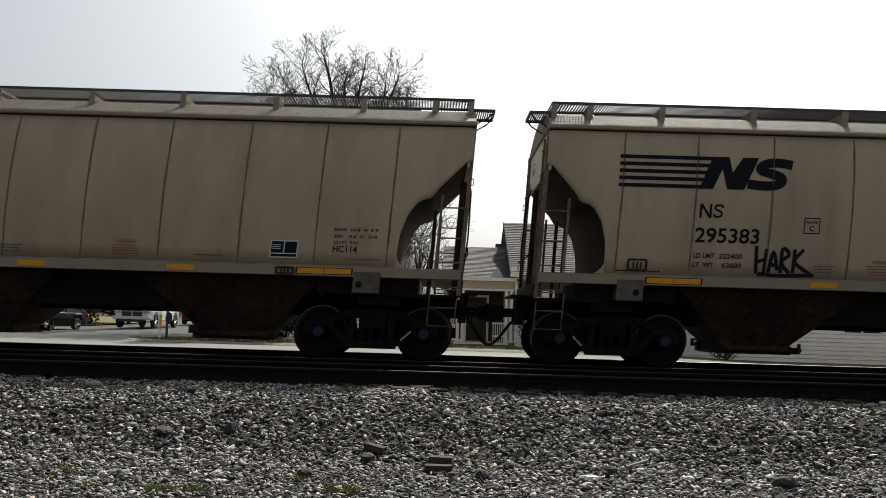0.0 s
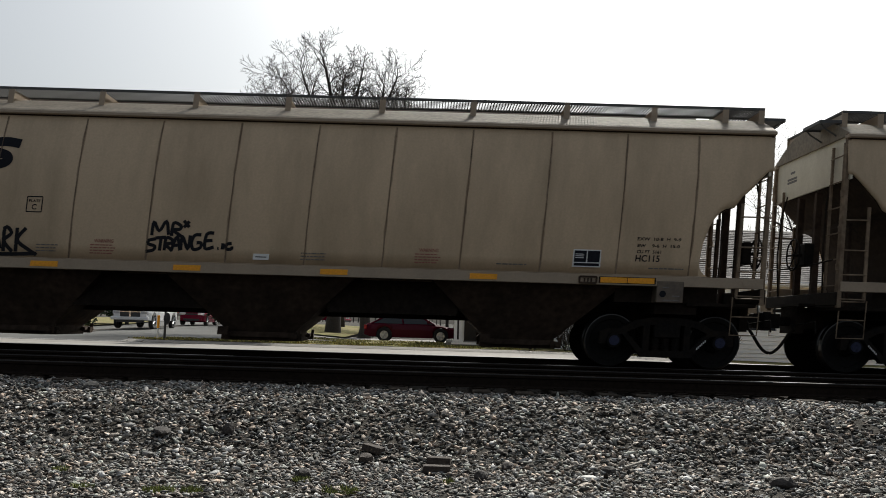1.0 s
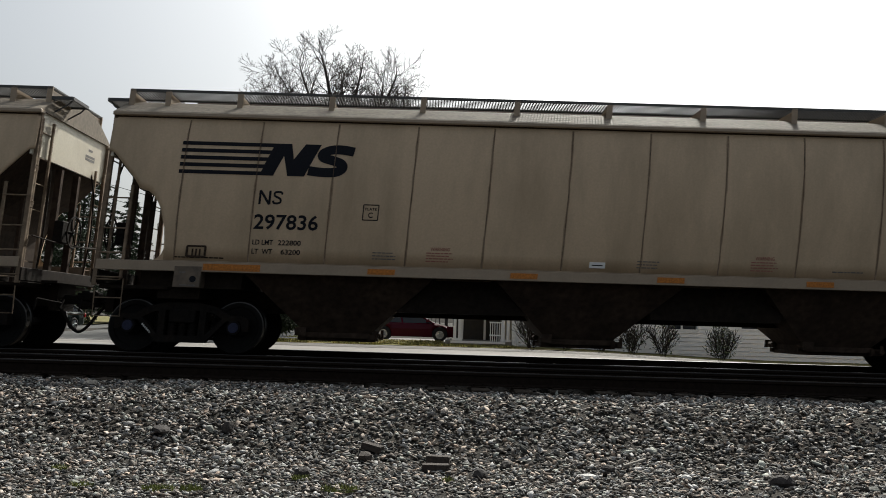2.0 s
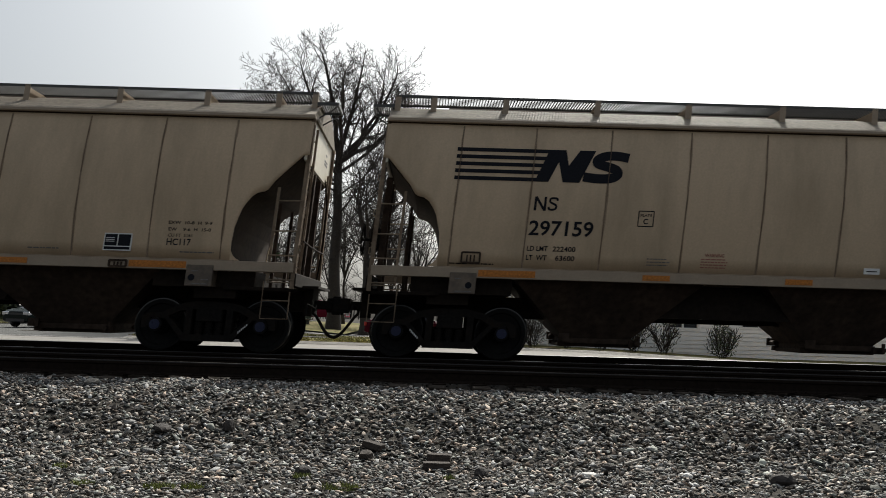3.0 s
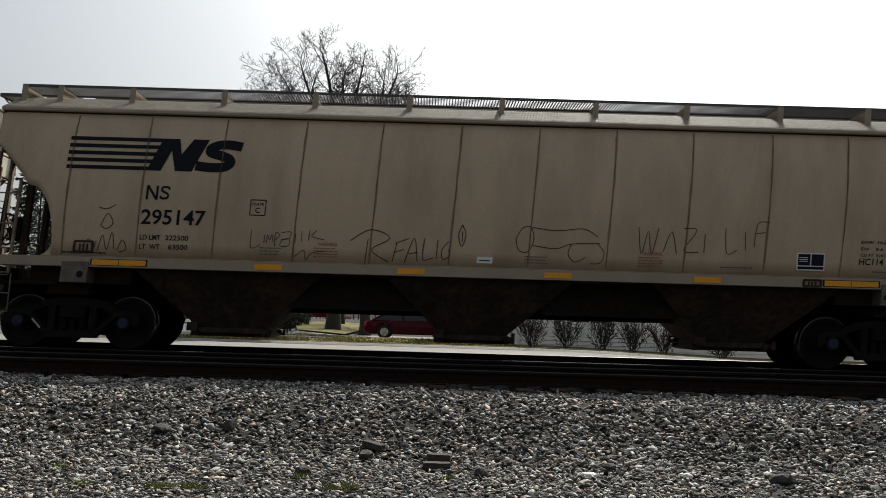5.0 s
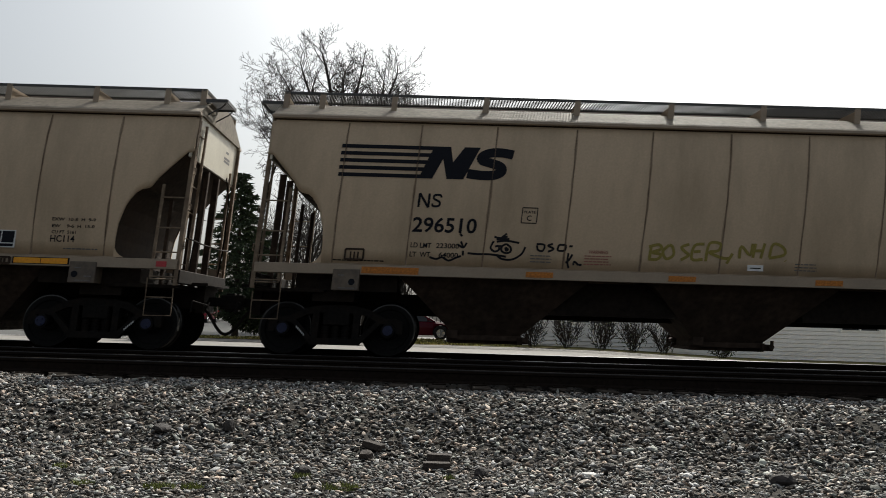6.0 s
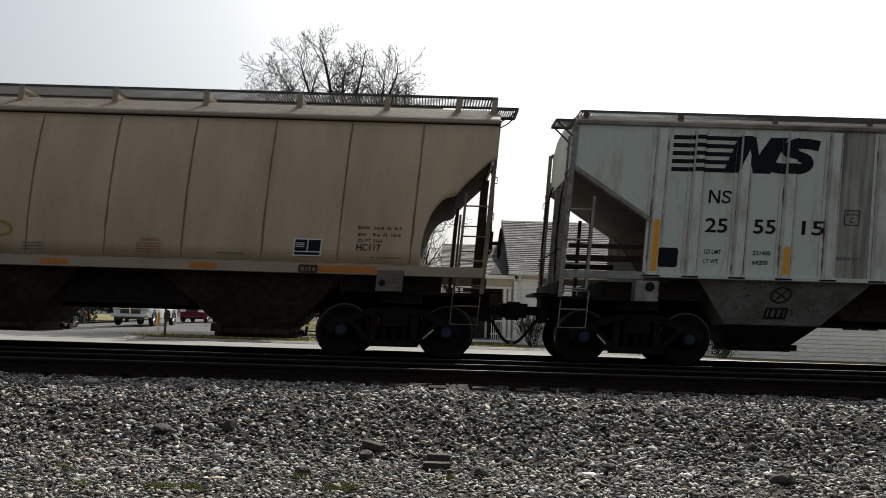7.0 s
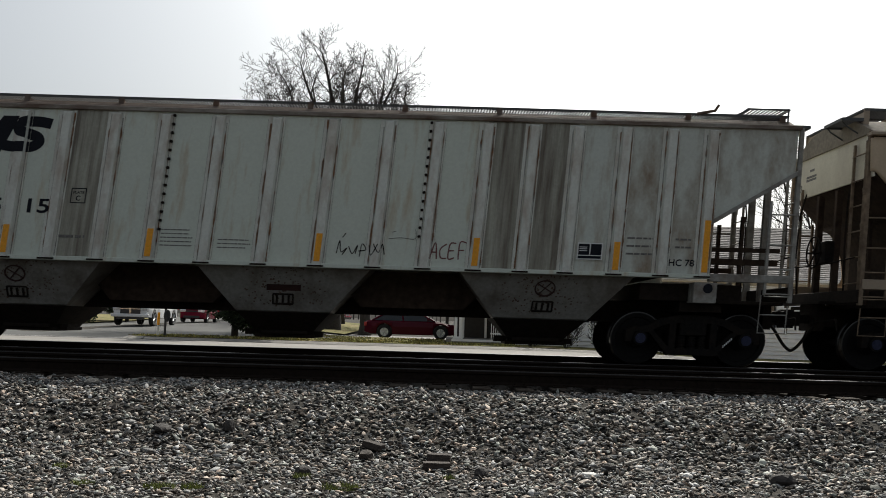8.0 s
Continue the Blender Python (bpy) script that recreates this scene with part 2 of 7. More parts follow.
def part(name, bm, mat, parent, label="", smooth=False, bevel=0.0):
    ob = new(name, mesh_of(bm, name, mat, smooth, bevel))
    ob.parent = parent
    if label:
        ob["label"] = label
    return ob


def thing(name, label, category, at=(0, 0, 0), rz=0, group="", kind=""):
    ob = new(name)
    ob.empty_display_size = 0.2
    ob.matrix_world = pose(*at, 0, 0, rz)
    return tagged(ob, label, category, group, kind)


# ---- ground ----
TRACK_NEAR, TRACK_FAR = 11.90, 15.42
TIE_Z = -0.185


def ground_z(x, y):
    def mix(a, b, t):
        t = min(1, max(0, t))
        return a + (b - a) * t * t * (3 - 2 * t)
    z = mix(-0.62, -0.21, (y - 7.6) / 2.0)
    z = mix(z, -0.24, (y - 10.75) / 0.2)
    z = mix(z, -0.40, (y - 17.2) / 1.5)
    z = mix(z, -0.36, (y - 22) / 8)
    if y > 19:
        z -= 0.3 * min(1, max(0, (x - 5) / 8)) * (1 if y < 60 else 0)
    if y > 36 and -21 < x < -3:
        z += 0.22 * mix(0, 1, (y - 36) / 9) * mix(0, 1, (x + 20.4) / 2.6) * mix(0, 1, (-4.0 - x) / 4)
    if y > 44 and x < 4:
        z += min(0.55, 0.012 * (y - 44)) * min(1, (4 - x) / 6)
    if y < 12:
        z += 0.035 * noise.noise((x * 0.6, y * 0.6, 0)) + 0.015 * noise.noise((x * 2.1, y * 2.1, 3))
    return z


def ground():
    xs = [-2000, -400, -150, -80, -50] + [-36 + 1.0 * k for k in range(73)] + [50, 80, 150, 400, 2000]
    ys = [-400, -60, -20, -5, 0, 2] + [3 + 0.2 * k for k in range(82)] + [20, 21, 22, 24, 26, 28, 30, 33, 36, 40, 50, 59.9, 60, 80, 120, 250, 600, 2500]
    verts = [(x, y, ground_z(x, y)) for y in ys for x in xs]
    w = len(xs)
    faces = [(j * w + i, j * w + i + 1, (j + 1) * w + i + 1, (j + 1) * w + i) for j in range(len(ys) - 1) for i in range(w - 1)]
    me = bpy.data.meshes.new("ground")
    me.from_pydata(verts, [], faces)
    me.materials.append(BED)
    tagged(new("ground", me), "grey gravel and dirt ground beside the railway tracks", "ground", kind="structure")


ground()


def rail_profile():
    half = [(0.07, 0.0), (0.07, 0.012), (0.012, 0.035), (0.009, 0.12), (0.034, 0.135), (0.036, 0.165)]
    return [(-a, b - 0.178) for a, b in half] + [(a, b - 0.178) for a, b in half[::-1]]


def railway(name, y, lift, cant):
    """A track; cant: degrees by which its far rail stands higher than its near one."""
    track = thing(name, "rusty steel rails with polished heads on wooden ties", "railway track", (0, y, 0), kind="structure")
    track.matrix_world = pose(0, y, lift, cant)
    for side in (-0.7535, 0.7535):
        bm = bmesh.new()
        prism_x(bm, [(side + a, b) for a, b in rail_profile()], -260, 260)
        r = part("rail", bm, RAIL, track)
        bm = bmesh.new()
        prism_x(bm, [(side - 0.035, -0.016), (side - 0.03, -0.002), (side - 0.018, 0.0), (side + 0.018, 0.0), (side + 0.03, -0.002), (side + 0.035, -0.016)], -260, 260)
        part("rail_head", bm, RAILTOP, r, "polished running surface")
    bm = bmesh.new()
    box(bm, -0.115, 0.115, -1.3, 1.3, TIE_Z - 0.17, TIE_Z)
    tie = mesh_of(bm, "tie", TIE, bevel=0.012)
    bm = bmesh.new()
    for side in (-0.7535, 0.7535):
        box(bm, -0.09, 0.09, side - 0.17, side + 0.17, TIE_Z, TIE_Z + 0.014)
        for dx in (-0.06, 0.06):
            for dy in (-0.085, 0.085):
                rod(bm, (dx, side + dy, TIE_Z + 0.01), (dx, side + dy, TIE_Z + 0.04), 0.013, n=5)
    plate = mesh_of(bm, "tie_plate", RAIL)
    rng = random.Random(int(y * 10))
    for k in range(-58, 59):
        o = new("tie", tie)
        o.parent = track
        o.matrix_basis = pose(k * 0.52 + rng.uniform(-0.03, 0.03), rng.uniform(-0.05, 0.05), rng.uniform(-0.012, 0.0), 0, 0, rng.uniform(-1.2, 1.2))
        q = new("tie_plate", plate)
        q.parent = track
        q.matrix_basis = pose(k * 0.52, 0, -0.004)


railway("near_track", TRACK_NEAR, 0.02, 0)
railway("far_track", TRACK_FAR, 0.027, 2.1)


def stones(name, label, count, place, sizes, mat, seed, flat=0.7):
    """Loose stones, each a small broken lump."""
    rng = np.random.default_rng(seed)
    ico = bmesh.new()
    bmesh.ops.create_icosphere(ico, subdivisions=1, radius=1)
    ico.verts.ensure_lookup_table()
    base = np.array([v.co for v in ico.verts])
    tri = np.array([[v.index for v in f.verts] for f in ico.faces])
    ico.free()
    shapes = []
    for _ in range(40):
        v = base * (1 + rng.uniform(-0.25, 0.25, (len(base), 1)))
        for _ in range(7):
            # broken faces
            n = rng.normal(size=3)
            n /= np.linalg.norm(n)
            over = np.maximum(0, v @ n - rng.uniform(0.22, 0.62))
            v = v - over[:, None] * n
        shapes.append(v)
    allv = np.empty((count, len(base), 3))
    for k in range(count):
        x, y, z = place(rng)
        # finer where the shoulder runs out on to the flat
        s = rng.uniform(*sizes) * (1.5 if rng.random() < 0.06 else 1) * min(1.0, max(0.72, 0.72 + 0.28 * (y - 6.2) / 2.6))
        stretch = np.array([rng.uniform(1.3, 2.3), rng.uniform(0.8, 1.35), flat * rng.uniform(0.5, 1.2)])
        v = (shapes[rng.integers(40)] * stretch) @ np.array(Euler((rng.normal(0, 0.36), rng.normal(0, 0.36), rng.uniform(0, 6.28))).to_matrix()).T
        allv[k] = v * s + np.array([x, y, z + s * 0.3])
    faces = (np.arange(count)[:, None, None] * len(base) + tri[None]).reshape(-1, 3)
    me = bpy.data.meshes.new(name)
    me.vertices.add(count * len(base))
    me.vertices.foreach_set("co", allv.ravel())
    me.loops.add(faces.size)
    me.loops.foreach_set("vertex_index", faces.ravel())
    me.polygons.add(len(faces))
    me.polygons.foreach_set("loop_start", np.arange(0, faces.size, 3))
    me.update(calc_edges=True)
    me.materials.append(mat)
    return tagged(new(name, me), label, "gravel", kind="stuff")


def near_place(rng):
    while True:
        y = rng.uniform(3.6, 10.8)
        x = rng.uniform(-1, 1) * (0.62 * y + 0.6)
        if rng.random() < (0.62 * y + 0.6) / 7.0 * (1.0 if y > 8.5 else 1.35):
            return x, y, ground_z(x, y) + rng.uniform(-0.024, 0.022)


def bed_place(rng):
    y = rng.uniform(10.7, 17.6)
    x = rng.uniform(-1, 1) * 13
    return x, y, -0.235 + rng.uniform(-0.02, 0.0)


stones("ballast", "loose grey crushed stone ballast beside the track", 66000, near_place, (0.015, 0.034), STONE, 5)
def edge_place(rng):
    while True:
        x, y = rng.uniform(-14, 14), rng.uniform(1.5, 10.8)
        if y < 3.6 or abs(x) > 0.62 * y + 0.5:
            return x, y, ground_z(x, y) + rng.uniform(-0.015, 0.012)


stones("outer_ballast", "loose grey crushed stone ballast further along the track", 9000, edge_place, (0.022, 0.042), STONE, 7)
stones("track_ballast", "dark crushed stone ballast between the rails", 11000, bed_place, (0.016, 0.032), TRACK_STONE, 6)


# ---- covered hopper cars ----
CAR_PITCH = 17.81


def side_y(z):
    """Half width of the curved car side at a height."""
    t = (z - 2.9) / 1.25
    return 1.60 - (0.10 if z < 2.9 else 0.15) * t * t


def side_patch(bm, outline, sign, proud):
    """A flat outline in x and z, laid on the curved side."""
    vs = [bm.verts.new((x, sign * (side_y(z) + proud), z)) for x, z in outline]
    bm.faces.new(vs)


def tan_side(bm, sign):
    # Column by column: how low the sheet reaches at each place along the car.
    pts = ((7.19, 1.54), (7.192, 1.85), (7.215, 2.09), (7.30, 2.38), (7.36, 2.49), (7.45, 2.61), (7.53, 2.665), (7.64, 2.69), (7.69, 2.72), (7.79, 2.87), (8.20, 3.31), (8.32, 3.33))

    def low(x):
        a = abs(x)
        if a <= 7.19:
            return 1.54
        for (xa, za), (xb, zb) in zip(pts, pts[1:]):
            if a <= xb:
                return za + (zb - za) * (a - xa) / (xb - xa)
        return 3.33
    ends = [7.19, 7.192, 7.215, 7.25, 7.30, 7.36, 7.45, 7.53, 7.64, 7.69, 7.79, 7.9, 8.05, 8.20, 8.29]
    mid = [-ends[0] + 2 * ends[0] * k / 40 for k in range(41)]
    xs = [-e for e in ends[::-1]] + mid[1:-1] + ends
    rows = 10
    cols = []
    for x in xs:
        z0 = low(x)
        col = []
        for r in range(rows + 1):
            z = z0 + (4.0 - z0) * r / rows
            col.append((bm.verts.new((x, sign * side_y(z), z)), bm.verts.new((x, sign * (side_y(z) - 0.03), z))))
        cols.append(col)
    for a, b in zip(cols, cols[1:]):
        for r in range(rows):
            bm.faces.new((a[r][0], b[r][0], b[r + 1][0], a[r + 1][0]))
            bm.faces.new((a[r][1], a[r + 1][1], b[r + 1][1], b[r][1])).material_index = 1
        bm.faces.new((a[0][0], a[0][1], b[0][1], b[0][0]))
        bm.faces.new((a[-1][0], b[-1][0], b[-1][1], a[-1][1]))
    for c in (cols[0], cols[-1]):
        for r in range(rows):
            bm.faces.new((c[r][0], c[r + 1][0], c[r + 1][1], c[r][1]))
    # rounded foot of the opening
    for e in (-1, 1):
        foot = [(7.18, 1.54), (7.36, 1.54), (7.29, 1.575), (7.235, 1.63), (7.20, 1.70), (7.18, 1.80)]
        side_patch(bm, [(e * x, z) for x, z in foot], sign, -0.001)


def plate_through(bm, pts, y0, y1, thick=0.03):
    """A bent plate across the car along a line of (x, z) points."""
    for k in range(len(pts) - 1):
        (xa, za), (xb, zb) = pts[k], pts[k + 1]
        prism(bm, [(xa, za), (xb, zb), (xb, zb - thick), (xa, za - thick)], y0, y1)


def curved_end(bm, e):
    """The hopper's end between the two side openings: a slope, a shoulder and a bulged wall down to the sill."""
    line = [(8.23, 3.31), (7.79, 2.85), (7.69, 2.70), (7.63, 2.67), (7.53, 2.645), (7.44, 2.59), (7.35, 2.47), (7.28, 2.36), (7.205, 2.09), (7.182, 1.85), (7.18, 1.36)]
    wide = [side_y(z) - 0.034 for _, z in line]
    for sx in (0.0, 0.03):
        rows = [[bm.verts.new((e * (x - sx), q * w, z + sx * 0.7)) for q in (-1, 1)] for (x, z), w in zip(line, wide)]
        for a, b in zip(rows, rows[1:]):
            bm.faces.new((a[0], a[1], b[1], b[0]))
        if sx == 0.0:
            outer = rows
    for k in range(len(line) - 1):
        for q in (0, 1):
            bm.faces.new((outer[k][q], outer[k + 1][q], rows[k + 1][q], rows[k][q]))
    for k in (0, -1):
        bm.faces.new((outer[k][0], outer[k][1], rows[k][1], rows[k][0]))
    bmesh.ops.recalc_face_normals(bm, faces=bm.faces)


def bay(bm, cx, half_top, half_bot, z_top, z_mid, z_low, yt, yb):
    """A hopper bay: a pyramid from the sill down to its outlet."""
    lev = [(z_top, half_top, yt), (z_mid, half_bot, yb), (z_low, half_bot * 0.96, yb * 0.9)]
    rings = [[bm.verts.new((cx + sx * hx, sy * hy, z)) for sx, sy in ((-1, -1), (1, -1), (1, 1), (-1, 1))] for z, hx, hy in lev]
    for a, b in zip(rings, rings[1:]):
        for k in range(4):
            bm.faces.new((a[k], a[(k + 1) % 4], b[(k + 1) % 4], b[k]))
    bm.faces.new(rings[0])
    bm.faces.new(rings[-1][::-1])


def truck(car, x):
    """A two-axle truck under the car: side frames, bolster, springs, brake beam."""
    top = [(-1.13, 0.40), (-1.13, 0.60), (-0.98, 0.66), (-0.80, 0.66), (-0.55, 0.80), (-0.25, 0.86), (0.25, 0.86), (0.55, 0.80), (0.80, 0.66), (0.98, 0.66), (1.13, 0.60), (1.13, 0.40)]
    for s in (-1, 1):
        bm = bmesh.new()
        ya, yb = s * 0.93, s * 1.08
        prism(bm, top[:3] + [(-0.98, 0.57), (-1.03, 0.40)], ya, yb)
        prism(bm, [(1.13, 0.40), (1.13, 0.60), (0.98, 0.66), (0.98, 0.57), (1.03, 0.40)], ya, yb)
        prism(bm, [(-0.98, 0.66), (-0.80, 0.66), (-0.55, 0.80), (-0.25, 0.86), (0.25, 0.86), (0.55, 0.80), (0.80, 0.66), (0.98, 0.66),
                   (0.98, 0.57), (0.76, 0.56), (0.50, 0.69), (0.3, 0.73), (-0.3, 0.73), (-0.50, 0.69), (-0.76, 0.56), (-0.98, 0.57)], ya, yb)
        for q in (-1, 1):
            prism(bm, [(q * 0.78, 0.60), (q * 0.68, 0.60), (q * 0.34, 0.26), (q * 0.42, 0.20)], ya, yb)
            prism(bm, [(q * 0.40, 0.76), (q * 0.29, 0.76), (q * 0.29, 0.24), (q * 0.40, 0.24)], ya, yb)
        prism(bm, [(-0.44, 0.19), (0.44, 0.19), (0.36, 0.30), (-0.36, 0.30)], ya, yb)
        part("side_frame", bm, STEEL_DARK, car, "dark cast steel truck frame").matrix_basis = pose(x, 0, 0)
    bm = bmesh.new()
    box(bm, -0.22, 0.22, -1.1, 1.1, 0.52, 0.74)
    box(bm, -0.17, 0.17, -0.3, 0.3, 0.74, 0.98)
    box(bm, -0.30, 0.30, -0.86, 0.86, 0.24, 0.52)
    part("bolster", bm, STEEL_DARK, car, bevel=0.015).matrix_basis = pose(x, 0, 0)
    for s in (-1, 1):
        for dx in (-0.17, 0.0, 0.17):
            bm = bmesh.new()
            rod(bm, (dx, s * 1.0, 0.29), (dx, s * 1.0, 0.53), 0.045, n=8)
            for k in range(5):
                rod(bm, (dx, s * 1.0, 0.30 + 0.044 * k), (dx, s * 1.0, 0.326 + 0.044 * k), 0.07, n=10)
            part("spring", bm, STEEL_DARK, car).matrix_basis = pose(x, 0, 0)
    bm = bmesh.new()
    q = 1 if x > 0 else -1
    for k in range(6):
        u = 0.25 + 0.07 * k
        xa, za = q * (0.75 - 0.38 * u), 0.57 - 0.36 * u
        box(bm, xa - 0.009, xa + 0.009, -1.084, -1.08, za - 0.018, za + 0.018)
    tagged(part("stencil", bm, WHITEINK, car), kind="stuff").matrix_basis = pose(x, 0, 0)
    for dx in (-0.889, 0.889):
        bm = bmesh.new()
        rod(bm, (0, -1.06, 0), (0, 1.06, 0), 0.075, n=10)
        for s in (-1, 1):
            prof = [(0.66, 0.490), (0.69, 0.470), (0.70, 0.455), (0.80, 0.445), (0.80, 0.36), (0.77, 0.34), (0.74, 0.18), (0.79, 0.14), (0.79, 0.07)]
            n = 32
            rings = [[bm.verts.new((r * math.cos(k * math.tau / n), s * y, r * math.sin(k * math.tau / n))) for k in range(n)] for y, r in prof]
            back = [bm.verts.new((0.07 * math.cos(k * math.tau / n), s * 0.66, 0.07 * math.sin(k * math.tau / n))) for k in range(n)]
            rings = [back] + rings
            for a, b in zip(rings, rings[1:]):
                for k in range(n):
                    bm.faces.new((a[k], a[(k + 1) % n], b[(k + 1) % n], b[k]))
            rod(bm, (0, s * 1.02, 0), (0, s * 1.12, 0), 0.115, n=14)
        w = part("wheelset", bm, WHEEL, car, "dark steel wheels on an axle")
        w.matrix_basis = pose(x + dx, 0, 0.457)
        for s in (-1, 1):
            bm = bmesh.new()
            n = 32
            prof = [(0.672, 0.487), (0.692, 0.474), (0.704, 0.458), (0.80, 0.4475), (0.803, 0.430)]
            rings = [[bm.verts.new((r * math.cos(k * math.tau / n), s * y, r * math.sin(k * math.tau / n))) for k in range(n)] for y, r in prof]
            for a, b in zip(rings, rings[1:]):
                for k in range(n):
                    bm.faces.new((a[k], a[(k + 1) % n], b[(k + 1) % n], b[k]))
            part("tread", bm, TREAD, w, "polished running tread")
        for s in (-1, 1):
            bm = bmesh.new()
            rod(bm, (0, s * 1.12, 0), (0, s * 1.135, 0), 0.085, n=14)
            for k in range(3):
                a = k * math.tau / 3
                rod(bm, (0.05 * math.cos(a), s * 1.135, 0.05 * math.sin(a)), (0.05 * math.cos(a), s * 1.15, 0.05 * math.sin(a)), 0.014, n=6)
            part("bearing_cap", bm, CAP, w, "blue axle end cap with three bolts")


def coupler(car, e):
    """The draft sill, coupler and air hose at the end e (-1 or 1)."""
    bm = bmesh.new()
    box(bm, min(e * 5.2, e * 8.46), max(e * 5.2, e * 8.46), -0.24, 0.24, 0.74, 1.08)
    box(bm, min(e * 8.33, e * 8.47), max(e * 8.33, e * 8.47), -0.36, 0.36, 0.66, 1.16)
    part("draft_sill", bm, UNDER, car)
    bm = bmesh.new()
    box(bm, min(e * 8.41, e * 8.81), max(e * 8.41, e * 8.81), -0.075, 0.075, 0.79, 0.95)
    prism(bm, [(e * 8.69, 0.74), (e * 8.69, 1.0), (e * 8.99, 1.0), (e * 8.99, 0.74)], -0.2 if e < 0 else -0.05, 0.05 if e < 0 else 0.2)
    prism(bm, [(e * 8.81, 0.70), (e * 8.81, 1.03), (e * 8.96, 1.03), (e * 8.96, 0.70)], 0.02 if e < 0 else -0.18, 0.18 if e < 0 else -0.02)
    rod(bm, (e * 8.53, -0.3, 0.8), (e * 8.53, -1.25, 0.86), 0.018)
    rod(bm, (e * 8.53, -1.25, 0.86), (e * 8.53, -1.3, 0.66), 0.018)
    part("coupler", bm, STEEL_DARK, car, "dark steel knuckle coupler", bevel=0.012)
    bm = bmesh.new()
    ya = -0.34 if e < 0 else -0.30
    pts = [(e * 8.51, ya + 0.1, 0.86)]
    for k in range(10):
        t = k / 9
        pts.append((e * (8.51 + 0.395 * t), ya, 0.72 - 0.42 * math.sin(t * math.pi / 2) ** 1.3))
    tube(bm, pts, 0.028, 7)
    part("air_hose", bm, STEEL_DARK, car, "hanging black rubber brake hose")


def ladder(bm, x, y, z0, z1, width, along, n, r=0.012, stile=0.02):
    """Two stiles and n rungs; along is 'x' on the side, 'y' on the end."""
    for k in (0, 1):
        if along == "x":
            xx = x + k * width
            box(bm, xx - stile, xx + stile, y - 0.02, y + 0.02, z0, z1 if k == 0 else z1)
        else:
            yy = y + k * width
            box(bm, x - 0.02, x + 0.02, yy - stile, yy + stile, z0, z1)
    for k in range(n):
        z = z0 + (z1 - z0) * (k + 0.5) / n
        if along == "x":
            rod(bm, (x, y - 0.03, z), (x + width, y - 0.03, z), r)
        else:
            rod(bm, (x - 0.03, y, z), (x - 0.03, y + width, z), r)


def end_gear(car, e, paint, post_top, x_post=8.27, y_post=1.47, brake=False):
    """Corner posts, ladders, end sill, struts and handholds at the end e."""
    x_in = x_post - 8.36
    for s in (-1, 1):
        bm = bmesh.new()
        box(bm, e * x_post - 0.036, e * x_post + 0.036, s * y_post - 0.035, s * y_post + 0.035, 1.10, post_top)
        part("corner_post", bm, paint, car, bevel=0.006)
        bm = bmesh.new()
        xi = e * (x_post - 0.42)
        box(bm, xi - 0.022, xi + 0.022, s * y_post - 0.02, s * y_post + 0.02, 1.22, 2.78)
        lad = part("side_ladder", bm, paint, car)
        for k in range(4):
            z = 1.24 + 0.405 * k + (0.10 if k == 3 else 0)
            bm = bmesh.new()
            rod(bm, (xi, s * (y_post + 0.03), z), (e * x_post, s * (y_post + 0.03), z), 0.013)
            part("rung", bm, paint, lad)
        bm = bmesh.new()
        tube(bm, [(xi, s * y_post, 1.40), (xi, s * (y_post + 0.02), 1.20), (e * x_post, s * (y_post + 0.02), 1.20)], 0.013)
        tube(bm, [(xi - e * 0.05, s * y_post, 1.22), (xi - e * 0.05, s * (y_post - 0.04), 0.60), (e * (x_post - 0.02), s * (y_post - 0.04), 0.60), (e * (x_post - 0.02), s * y_post, 1.05)], 0.011)
        rod(bm, (xi - e * 0.05, s * (y_post - 0.03), 0.90), (e * (x_post - 0.02), s * (y_post - 0.03), 0.90), 0.011)
        part("stirrup", bm, paint, lad)
        bm = bmesh.new()
        ladder(bm, e * (x_post + 0.02), s * (y_post - 0.05) - (0.42 if s > 0 else 0), 1.25, post_top - 0.15 if s < 0 else 3.4, 0.42, "y", 6 if s < 0 else 5)
        part("end_ladder", bm, paint, car)
        bm = bmesh.new()
        box(bm, e * (8.30 + x_in) - 0.055, e * (8.30 + x_in) + 0.055, s * 0.36 - 0.045, s * 0.36 + 0.045, 1.1, 3.18)
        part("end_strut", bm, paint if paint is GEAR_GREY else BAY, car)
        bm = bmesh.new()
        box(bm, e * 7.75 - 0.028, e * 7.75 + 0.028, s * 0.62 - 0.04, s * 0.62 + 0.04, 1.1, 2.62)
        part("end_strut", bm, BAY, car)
        bm = bmesh.new()
        tube(bm, [(e * (8.40 + x_in), s * 0.95, 1.36), (e * (8.44 + x_in), s * 0.98, 2.1), (e * (8.42 + x_in), s * 0.95, 2.9), (e * (8.34 + x_in), s * 0.9, 3.3)], 0.016)
        part("brake_pipe", bm, UNDER, car)
        for z in (1.72, 2.35, 2.95):
            bm = bmesh.new()
            tube(bm, [(e * x_post, s * y_post, z), (e * (x_post + 0.07), s * y_post, z), (e * (x_post + 0.07), s * (y_post - 0.02), z + 0.10), (e * (x_post + 0.02), s * (y_post - 0.02), z + 0.12)], 0.010)
            part("grab_iron", bm, paint, car)
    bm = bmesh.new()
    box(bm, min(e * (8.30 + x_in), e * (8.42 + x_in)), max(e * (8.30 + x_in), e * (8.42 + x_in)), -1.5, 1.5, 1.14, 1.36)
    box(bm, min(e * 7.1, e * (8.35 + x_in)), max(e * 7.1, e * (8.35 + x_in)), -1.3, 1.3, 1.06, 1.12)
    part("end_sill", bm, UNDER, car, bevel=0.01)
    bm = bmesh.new()
